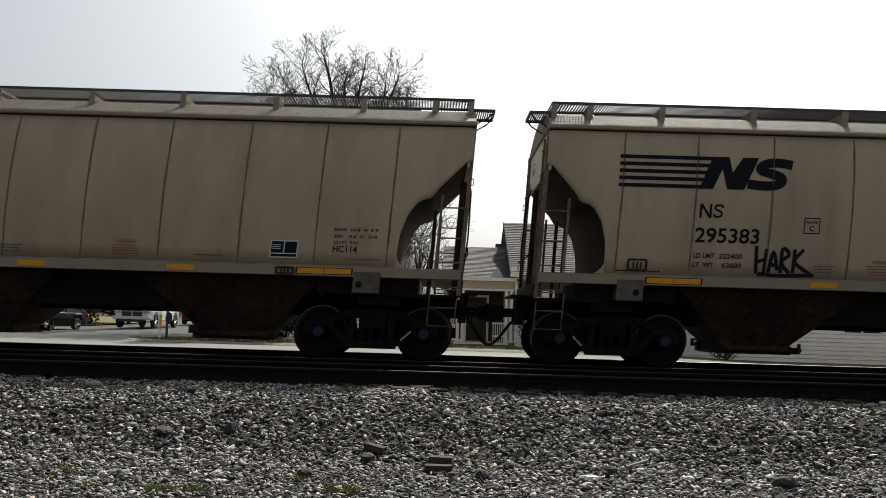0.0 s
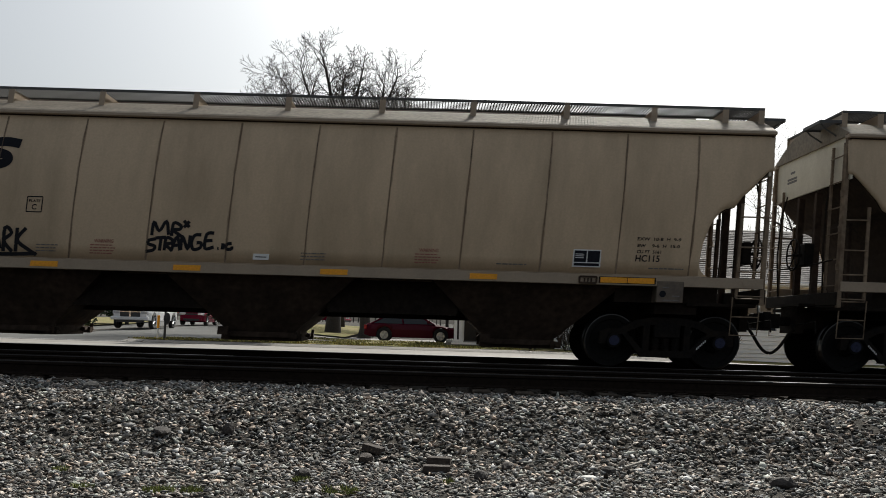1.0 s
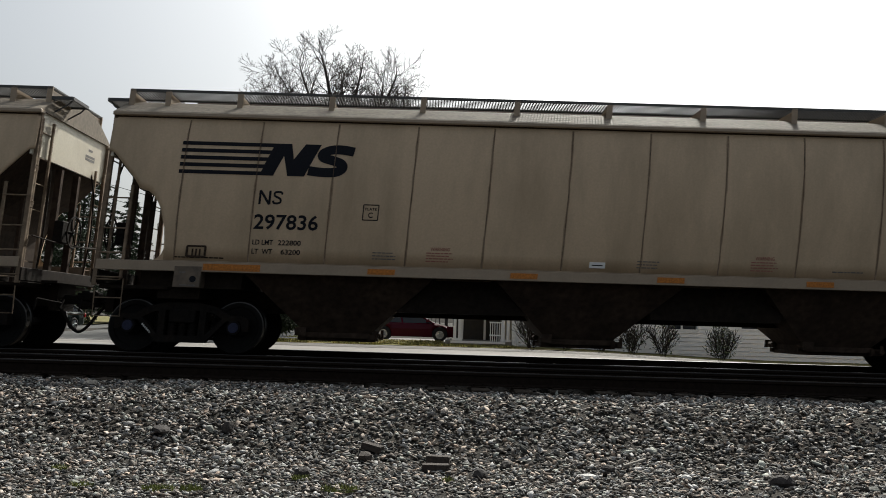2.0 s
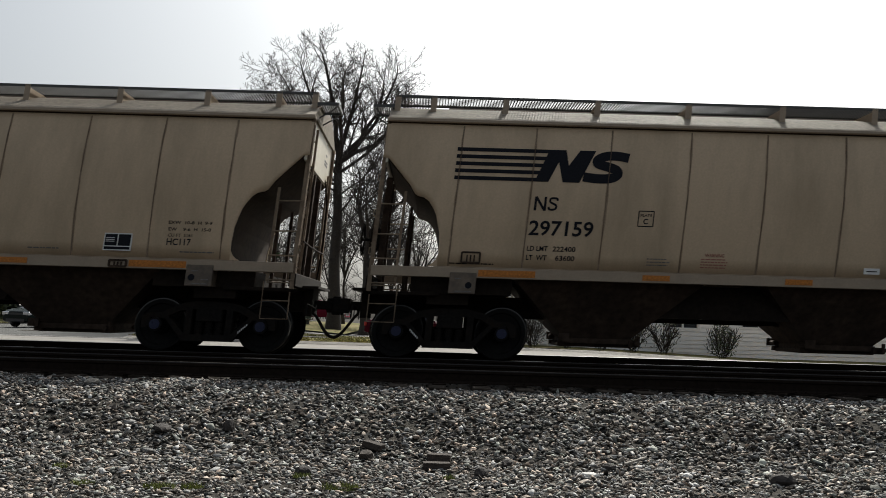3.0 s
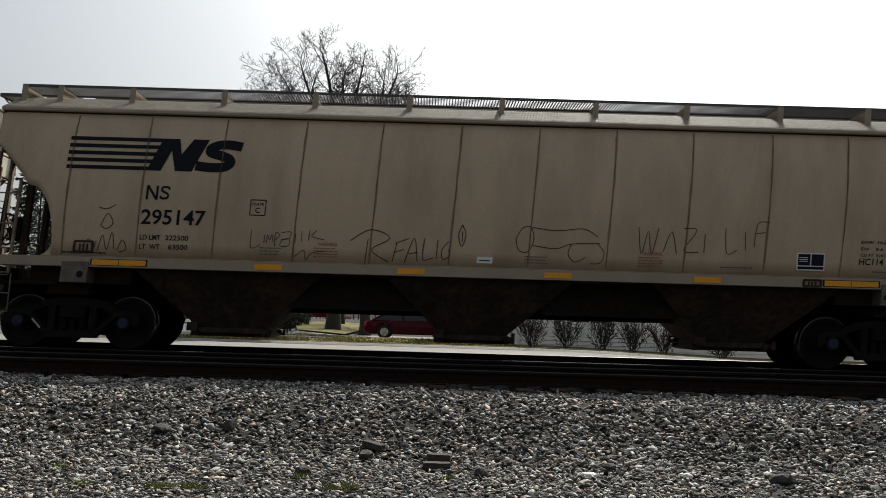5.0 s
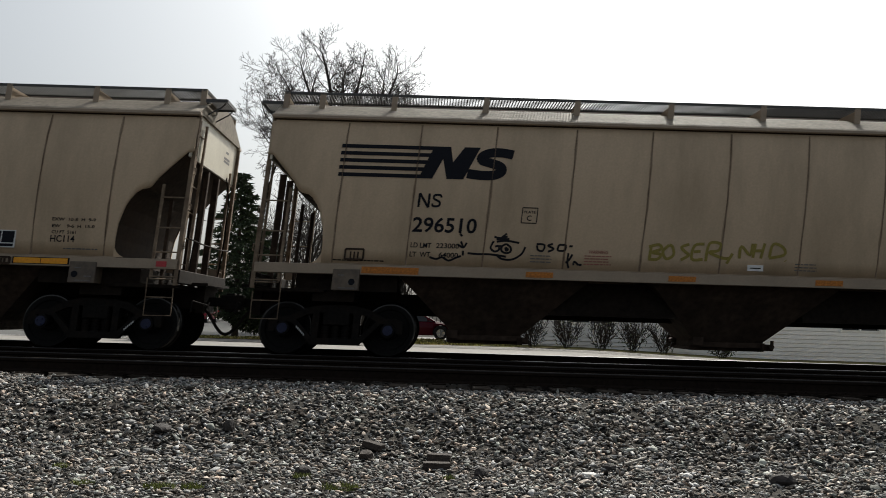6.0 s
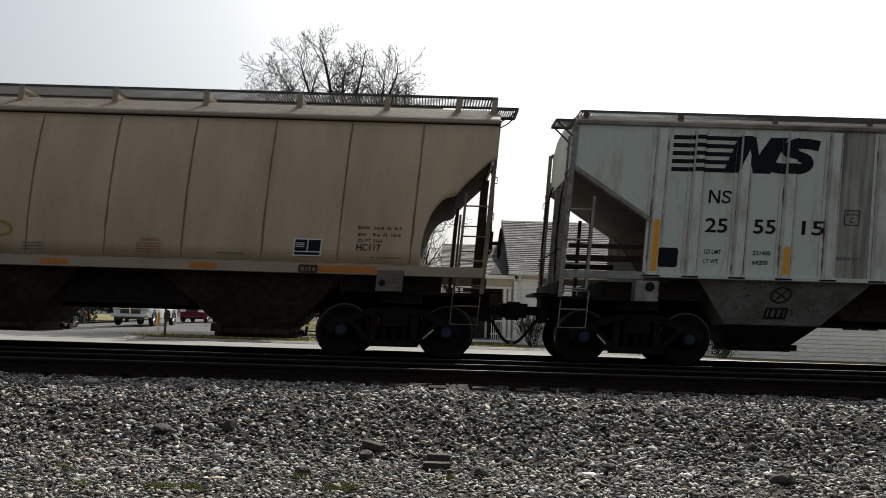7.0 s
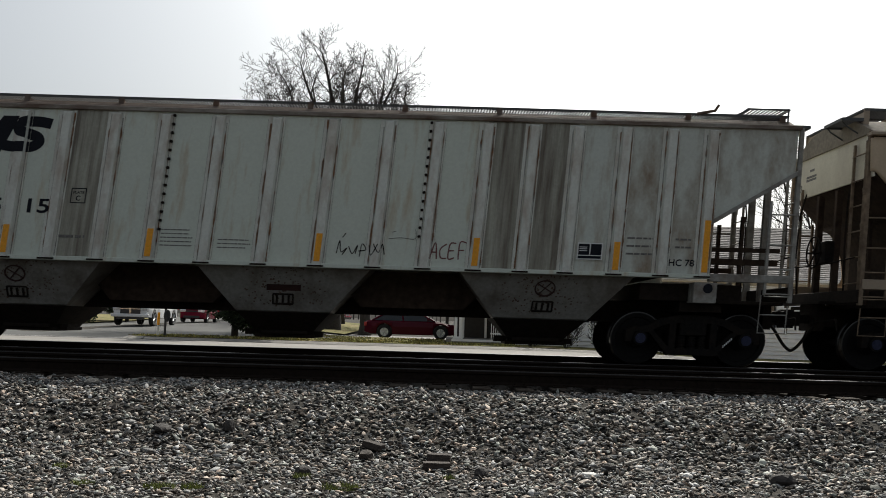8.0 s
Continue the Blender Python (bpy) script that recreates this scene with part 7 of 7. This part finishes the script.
    for wx in wheels:
        bm = bmesh.new()
        box(bm, wx - r * 1.2, wx + r * 1.2, -h2 + 0.24, h2 - 0.24, clearance, r * 2.1)
        part("wheel_well", bm, BUMPER, v)
        for s in (-1, 1):
            road_wheel(v, wx, s * h2, r)
    for s in (-1, 1):
        bm = bmesh.new()
        drop = 0.16 if grille == "tall" else 0.0
        box(bm, xf - 0.0, xf + 0.32, s * (h2 - 0.28) - 0.20, s * (h2 - 0.28) + 0.20, hood - 0.32 - drop, hood - 0.14 - drop)
        part("headlight", bm, LAMP_CLEAR, v, bevel=0.03)
        bm = bmesh.new()
        box(bm, xr - 0.12, xr + 0.012, s * (h2 - 0.16) - 0.11, s * (h2 - 0.16) + 0.11, belt - 0.32, belt - 0.12)
        part("tail_light", bm, LAMP_RED, v, bevel=0.02)
        bm = bmesh.new()
        box(bm, ws + 0.25, ws + 0.42, s * (h2 + 0.02), s * (h2 + 0.2), belt + 0.02, belt + 0.17)
        part("mirror", bm, paint, v, bevel=0.03)
    bm = bmesh.new()
    if grille == "tall":
        # four openings round a chrome cross, and the slot under the bumper
        for s in (-1, 1):
            for za, zb in ((hood - 0.60, hood - 0.37), (hood - 0.33, hood - 0.14)):
                ya, yb = sorted((s * 0.05, s * (h2 - 0.48)))
                box(bm, xf - 0.02, xf + 0.05, ya, yb, za, zb)
        box(bm, xf - 0.02, xf + 0.05, -h2 + 0.30, h2 - 0.30, clearance - 0.10, clearance + 0.02)
    else:
        box(bm, xf - 0.02, xf + 0.05, -h2 + 0.5, h2 - 0.5, hood - 0.30, hood - 0.20)
        box(bm, xf - 0.02, xf + 0.05, -h2 + 0.35, h2 - 0.35, clearance + 0.08, clearance + 0.22)
    part("grille", bm, BUMPER, v)
    if grille == "tall":
        bm = bmesh.new()
        box(bm, xf - 0.10, xf + 0.05, -h2 + 0.02, h2 - 0.02, clearance + 0.03, clearance + 0.19)
        part("bumper", bm, paint, v, bevel=0.03)
        bm = bmesh.new()
        box(bm, xf - 0.04, xf + 0.03, -0.05, 0.05, hood - 0.62, hood - 0.12)
        box(bm, xf - 0.036, xf + 0.03, -h2 + 0.48, -0.05, hood - 0.37, hood - 0.33)
        box(bm, xf - 0.036, xf + 0.03, 0.05, h2 - 0.48, hood - 0.37, hood - 0.33)
        part("grille_bar", bm, CHROME, v, "chrome bars across the grille")
    return v


def gz(x, y):
    return ground_z(x, y) + 0.035


vehicle("sedan", "maroon four-door sedan parked on the driveway", (-1.42, 42.8, gz(-1.5, 42.8) + 0.015), 180, PAINT_MAROON, 4.7, 1.80, 1.45, 0.80, 0.93, (-1.15, -0.15, 1.05, 2.0), (-1.42, 1.36), 0.34)
vehicle("pickup_truck", "white pickup truck waiting on the side street", (-16.3, 47.2, gz(-16.3, 47.2)), 92, PAINT_WHITE, 5.7, 2.0, 1.92, 1.22, 1.22, (-1.15, -0.55, 0.75, 1.15), (-1.95, 1.75), 0.40, clearance=0.42, bed=1.24, grille="tall", kind_word="truck")
vehicle("hatchback", "dark grey compact hatchback waiting on the street", (-21.15, 45.6, gz(-21.15, 45.6)), 78, PAINT_GREEN, 4.75, 1.76, 1.50, 0.94, 1.0, (-1.25, -0.1, 1.1, 2.1), (-1.35, 1.3), 0.32)
vehicle("hatchback", "bright red compact hatchback waiting on the street", (-16.6, 58.5, gz(-16.6, 58.5)), 92, PAINT_RED, 4.3, 1.75, 1.55, 0.98, 1.02, (-1.2, -0.3, 1.2, 2.0), (-1.3, 1.28), 0.33)
vehicle("sedan", "dark sedan waiting far down the side street", (-18.0, 70, gz(-18, 70)), 92, PAINT_DARK, 4.6, 1.8, 1.45, 0.95, 0.98, (-1.0, -0.25, 1.1, 1.9), (-1.4, 1.35), 0.33)
vehicle("pickup_truck", "red pickup parked far behind the lawn", (-10.8, 74, gz(-10.8, 74)), 170, PAINT_RED, 5.5, 1.95, 1.85, 1.15, 1.18, (-1.1, -0.5, 0.75, 1.1), (-1.9, 1.7), 0.39, clearance=0.4, bed=1.2, grille="tall", kind_word="truck")


# ---- roadside ----
def sign_post():
    t = thing("road_sign", "black pole with a round sign seen edge on", "sign", (-10.32, 31.9, ground_z(-10.32, 31.9)))
    bm = bmesh.new()
    rod(bm, (0, 0, 0), (0, 0, 2.3), 0.045, n=10)
    part("pole", bm, POLE_BLACK, t)
    bm = bmesh.new()
    rod(bm, (0, -0.05, 0.90), (0, -0.07, 0.90), 0.23, n=20)
    part("sign_plate", bm, POLE_BLACK, t).matrix_basis = pose(0, 0, 0, 0, 0, 78)
    m = thing("marker_post", "white plastic marker post with a yellow sleeve", "post", (-10.68, 32.2, ground_z(-10.68, 32.2)))
    bm = bmesh.new()
    rod(bm, (0, 0, 0), (0, 0, 0.60), 0.042, n=10)
    part("post", bm, TRIM, m)
    bm = bmesh.new()
    rod(bm, (0, 0, 0.54), (0, 0, 1.02), 0.05, n=10)
    part("sleeve", bm, YELLOW, m, "faded yellow sleeve")


sign_post()


def wire(name, a, b, sag):
    bm = bmesh.new()
    A, B = Vector(a), Vector(b)
    tube(bm, [A.lerp(B, k / 16) - Vector((0, 0, sag * 4 * (k / 16) * (1 - k / 16))) for k in range(17)], 0.02, 5)
    tagged(new(name, mesh_of(bm, name, WIRE)), "thin black overhead cable", "cable", kind="structure")


wire("cable_1", (-45, 62, 17.0), (-6, 66, 6.8), 1.5)
wire("cable_2", (-6, 66, 6.8), (22, 70, 7.5), 1.0)
wire("cable_3", (-45, 60, 15.5), (-9, 64, 6.2), 1.2)


# ---- clutter on the gravel ----
BRICK = material("weathered_brown_brick", (0.04, 0.03, 0.025), 0.9, grain=25, var=0.3, stain=(0.07, 0.06, 0.045), stain_scale=6, stain_amt=0.5, bump=0.3)
ROCK = material("dark_rock", (0.035, 0.03, 0.028), 0.9, grain=15, var=0.3, bump=0.3)
PALE = material("pale_stone", (0.6, 0.59, 0.56), 0.8, grain=20, var=0.08)
WOOD = material("grey_weathered_wood", (0.26, 0.24, 0.21), 0.9, grain=15, var=0.25)


def lump(name, label, category, at, size, mat, seed):
    rng = random.Random(seed)
    bm = bmesh.new()
    bmesh.ops.create_icosphere(bm, subdivisions=2, radius=1)
    for v in bm.verts:
        k = 1 + 0.28 * noise.noise(Vector(v.co) * 1.6 + Vector((seed, 0, 0)))
        v.co = Vector((v.co.x * size[0] * k, v.co.y * size[1] * k, v.co.z * size[2] * k))
    ob = new(name, mesh_of(bm, name, mat))
    x, y = at
    ob.matrix_world = pose(x, y, ground_z(x, y) + size[2] * 0.45 + 0.02, 0, 0, rng.uniform(0, 360))
    return tagged(ob, label, category)


def brick_block(at, z, size, rz, ry=0):
    bm = bmesh.new()
    a, b, c = size
    box(bm, -a / 2, a / 2, -b / 2, b / 2, 0, c)
    bmesh.ops.subdivide_edges(bm, edges=list(bm.edges), cuts=2, use_grid_fill=True)
    for v in bm.verts:
        v.co += Vector((noise.noise(v.co * 30), noise.noise(v.co * 30 + Vector((5, 0, 0))), noise.noise(v.co * 30 + Vector((0, 5, 0))))) * 0.006
    ob = new("brick", mesh_of(bm, "brick", BRICK, bevel=0.004))
    ob.matrix_world = pose(at[0], at[1], z, 0, ry, rz)
    tagged(ob, "weathered brown brick lying on the gravel", "brick", group="bricks on the gravel")


def clutter():
    def base(x, y):
        return ground_z(x, y) + 0.012
    brick_block((0.0, 7.4), base(0.0, 7.4), (0.23, 0.11, 0.065), 4)
    brick_block((0.02, 7.72), base(0.02, 7.72) + 0.02, (0.21, 0.11, 0.06), -5)
    brick_block((-0.6, 8.06), base(-0.6, 8.06) + 0.01, (0.20, 0.10, 0.06), -25, 8)
    lump("rock", "dark reddish rock on the gravel", "rock", (-0.64, 7.8), (0.10, 0.07, 0.05), BRICK, 3)
    lump("rock", "dark rock on the gravel", "rock", (0.37, 7.12), (0.08, 0.06, 0.05), ROCK, 4)
    lump("rock", "dark rock on the gravel", "rock", (-1.06, 6.86), (0.07, 0.06, 0.05), ROCK, 5)
    lump("rock", "dark rock on the gravel", "rock", (-2.03, 8.37), (0.07, 0.06, 0.07), ROCK, 6)
    lump("rock", "flat dark rock on the gravel", "rock", (-2.65, 8.27), (0.18, 0.08, 0.04), ROCK, 7)
    lump("rock", "dark rock on the gravel", "rock", (0.62, 7.59), (0.08, 0.05, 0.04), ROCK, 8)
    lump("rock", "large dark rock on the gravel", "rock", (2.86, 7.12), (0.11, 0.08, 0.06), ROCK, 9)
    lump("rock", "dark rock on the gravel", "rock", (1.48, 7.44), (0.07, 0.06, 0.045), ROCK, 10)
    lump("stone", "smooth pale white stone on the gravel", "stone", (1.27, 7.16), (0.075, 0.05, 0.025), PALE, 11)
    lump("stone", "smooth pale white stone on the gravel", "stone", (2.1, 7.23), (0.05, 0.04, 0.025), PALE, 12)
    lump("stone", "pale tan rock by the tie ends", "rock", (-4.11, 10.14), (0.15, 0.08, 0.04), WOOD, 13)
    bm = bmesh.new()
    box(bm, -0.16, 0.16, -0.012, 0.012, 0, 0.018)
    st = new("stick", mesh_of(bm, "stick", WOOD, bevel=0.003))
    st.matrix_world = pose(1.80, 7.80, ground_z(1.80, 7.80) + 0.045, 0, -6, 40)
    tagged(st, "short grey weathered wooden stick on the gravel", "stick")
    for k, (x, y, w) in enumerate(((-0.70, 6.35, 0.14), (-1.05, 6.75, 0.07), (-1.98, 6.2, 0.12), (-1.75, 6.2, 0.08), (-2.55, 6.25, 0.08), (0.1, 6.9, 0.05), (-3.0, 6.9, 0.07))):
        rng = random.Random(90 + k)
        bm = bmesh.new()
        for q in range(int(2000 * w)):
            a, r = rng.uniform(0, math.tau), w * math.sqrt(rng.random())
            p = Vector((math.cos(a) * r, math.sin(a) * r * 0.8, 0))
            h = rng.uniform(0.012, 0.045)
            d = Vector((rng.uniform(-0.6, 0.6) * h, rng.uniform(-0.6, 0.6) * h, h))
            s = Vector((rng.uniform(-1, 1), rng.uniform(-1, 1), 0)).normalized() * 0.006
            bm.faces.new([bm.verts.new(c) for c in (p - s, p + s, p + d)])
        tuft = new("grass_tuft", mesh_of(bm, "grass_tuft", BLADE))
        tuft.matrix_world = pose(x, y, ground_z(x, y) + 0.015)
        tagged(tuft, "small green grass tuft growing in the gravel", "grass", group="grass tufts", kind="stuff")


clutter()


# ---- the train ----
TRAVEL = [(0.0, 9.84), (0.5, 4.70), (1.0, -2.95), (1.5, -8.04), (1.7, -11.46), (2.8, -25.06), (3.0, -28.50), (3.5, -33.61), (4.0, -41.25),
          (4.5, -46.37), (4.7, -48.95), (5.8, -62.58), (6.0, -66.04), (6.5, -71.13), (7.0, -78.80), (7.5, -83.94), (8.0, -91.64)]


def travel(t):
    """Where the second car's middle stands at t: smooth and never backwards."""
    ts, xs = [a for a, _ in TRAVEL], [b for _, b in TRAVEL]
    k = max(0, min(len(ts) - 2, sum(1 for a in ts if a <= t) - 1))
    rate = (xs[-1] - xs[0]) / (ts[-1] - ts[0])
    h = ts[k + 1] - ts[k]
    u = (t - ts[k]) / h
    return ((2 * u ** 3 - 3 * u * u + 1) * xs[k] + (u ** 3 - 2 * u * u + u) * h * rate
            + (-2 * u ** 3 + 3 * u * u) * xs[k + 1] + (u ** 3 - u * u) * h * rate)


first = tan_hopper("hopper_car", -1)
second = tan_hopper("hopper_car", 1)
TRAIN = [first, second] + [copy_thing(first, pose(0, TRACK_FAR, 0)) for _ in range(3)] + [copy_thing(second, pose(0, TRACK_FAR, 0))]
grey = grey_hopper("hopper_car")
TRAIN += [grey, copy_thing(first, pose(0, TRACK_FAR, 0))]
for car, number, weights, code, seed in zip(
        [c for c in TRAIN if c is not grey],
        ("295210", "295383", "297836", "297159", "295147", "296510", "297402"),
        (("222400", "63600"), ("222400", "63600"), ("222800", "63200"), ("222400", "63600"), ("222500", "63500"), ("223000", "64000"), ("222400", "63600")),
        ("HC114", "HC115", "HC117", "HC117", "HC114", "HC117", "HC115"), range(7)):
    tan_markings(car, number, weights, code, seed * 10 + (seed in (0, 1, 2, 3, 5)))
for k in (2, 3, 5):
    for ob in TRAIN[k].children:
        if ob.name.startswith("reflector"):
            ob.material_slots[0].link = "OBJECT"
            ob.material_slots[0].material = AMBER
scrawl(TRAIN[1], TAG_A, -4.72, 1.63, 0.29, 0.06, GRAFF_BLACK, "black sprayed tag", 1.5)
scrawl(TRAIN[1], TAG_B, -1.97, 1.72, 0.30, 0.055, GRAFF_BLACK, "black sprayed tag")
scrawl(TRAIN[3], TAG_D, 4.19, 1.71, 0.255, 0.018, UNDER, "thin dark tag")
scrawl(TRAIN[4], LOOPS, -6.45, 1.60, 0.25, 0.014, FADED_TAG, "thin chalk drawing")
scrawl(TRAIN[4], SCRIBBLE_B, 2.45, 1.78, 0.55, 0.014, FADED_TAG, "thin faded tag")
scrawl(TRAIN[4], BUBBLE, 0.45, 1.80, 0.42, 0.014, FADED_TAG, "thin faded outline")
scrawl(TRAIN[5], DOODLE_A, 0, 0, 1, 0.034, GRAFF_BLACK, "black sprayed doodle")
scrawl(TRAIN[5], DOODLE_B, 0, 0, 1, 0.034, GRAFF_BLACK, "black sprayed doodle")
scrawl(TRAIN[5], DOODLE_C, 0, 0, 1, 0.034, GRAFF_BLACK, "black sprayed doodle")
scrawl(TRAIN[5], OLIVE_A, 0, 0, 1, 0.048, GRAFF_YELLOW, "olive sprayed tag")
scrawl(TRAIN[5], OLIVE_B, 0, 0, 1, 0.048, GRAFF_YELLOW, "olive sprayed tag")
scrawl(TRAIN[4], SCRIBBLE_A, 0, 0, 1, 0.013, FADED_TAG, "thin faded tag")
scrawl(TRAIN[4], INITIALS_A, 0, 0, 1, 0.016, FADED_TAG, "thin faded tag")
scrawl(grey, TAG_G, 2.32, 1.66, 0.28, 0.022, GRAFF_RED, "maroon sprayed tag")
scrawl(grey, [[(0, 0.2), (0.15, 1.1), (0.3, 0.3), (0.7, 0.6), (0.4, 0.1)], [(0.8, 0.7), (1.1, 0.2), (1.4, 0.8), (1.3, 0.2)], [(1.5, 0.4), (2.0, 0.5), (1.7, 0.9), (1.6, 0.0)],
              [(2.2, 0.8), (2.4, 0.1), (2.8, 0.9)], [(2.5, 0.9), (2.9, 0.3), (3.1, 0.9), (3.3, 0.2)], [(0.3, 1.3), (0.5, 1.6)]], 0.78, 1.66, 0.24, 0.016, UNDER, "thin faded tag")
scrawl(grey, [[(0, 0.1), (0.9, 0.2), (1.9, 0.12), (2.0, 0.5), (1.9, 0.9)], [(0.2, 0.6), (0.5, 0.7)]], 1.62, 1.95, 0.22, 0.010, FAINT, "thin scratched line")
for k, text in ((1, "tan covered hopper railcar with bold black sprayed tags"), (3, "tan covered hopper railcar with a thin dark tag"),
                (4, "tan covered hopper railcar with thin scrawled drawings"), (5, "tan covered hopper railcar with an olive tag and black doodle")):
    TRAIN[k]["label"] = text
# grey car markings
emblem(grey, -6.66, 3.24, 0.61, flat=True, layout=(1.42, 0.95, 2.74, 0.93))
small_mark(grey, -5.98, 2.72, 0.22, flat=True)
for word, x in (("25", -6.02), ("55", -5.22), ("15", -4.42)):
    lettering(grey, word, x, 2.24, 0.23, 0.37, flat=True)
lettering(grey, "LD LMT", -6.0, 1.88, 0.07, 0.28, flat=True)
lettering(grey, "LT WT", -6.0, 1.72, 0.07, 0.24, flat=True)
lettering(grey, "221400", -5.2, 1.88, 0.07, 0.3, flat=True)
lettering(grey, "64200", -5.2, 1.72, 0.07, 0.26, flat=True)
square_sign(grey, -3.72, 2.42, 0.24, flat=True)
bars(grey, -2.15, 2.02, 0.55, 5, 0.065, 0.018, FAINT, flat=True, seed=4)
bars(grey, -1.2, 1.88, 0.55, 3, 0.065, 0.018, FAINT, flat=True, seed=5)
ticket_board(grey, -6.60, 1.80)
bars(grey, -3.83, 1.86, 0.5, 1, 0.065, 0.05, FAINT, flat=True, seed=8)
placard(grey, 4.95, 1.86, 0.42, 0.28, flat=True)
lettering(grey, "HC 78", 6.27, 1.66, 0.11, 0.42, flat=True)
bars(grey, 5.55, 2.1, 0.45, 3, 0.13, 0.03, FAINT, flat=True, seed=6)
bars(grey, 6.35, 2.1, 0.3, 2, 0.13, 0.03, FAINT, flat=True, seed=7)


def motions():
    for k, car in enumerate(TRAIN):
        off = (k - 1) * CAR_PITCH + (0.06 if car is grey else 0)
        walk(car, [(q / 10, pose(travel(q / 10) + off, TRACK_FAR, 0)) for q in range(81)])
    # the wheels roll on the rail
    for k, car in enumerate(TRAIN):
        for w in [c for c in car.children if c.name.startswith("wheelset")]:
            x = w.location.x
            walk(w, [(q / 30, pose(x, 0, 0.457, 0, math.degrees((travel(q / 30) - 9.84) / 0.457), 0)) for q in range(241)])


motions()
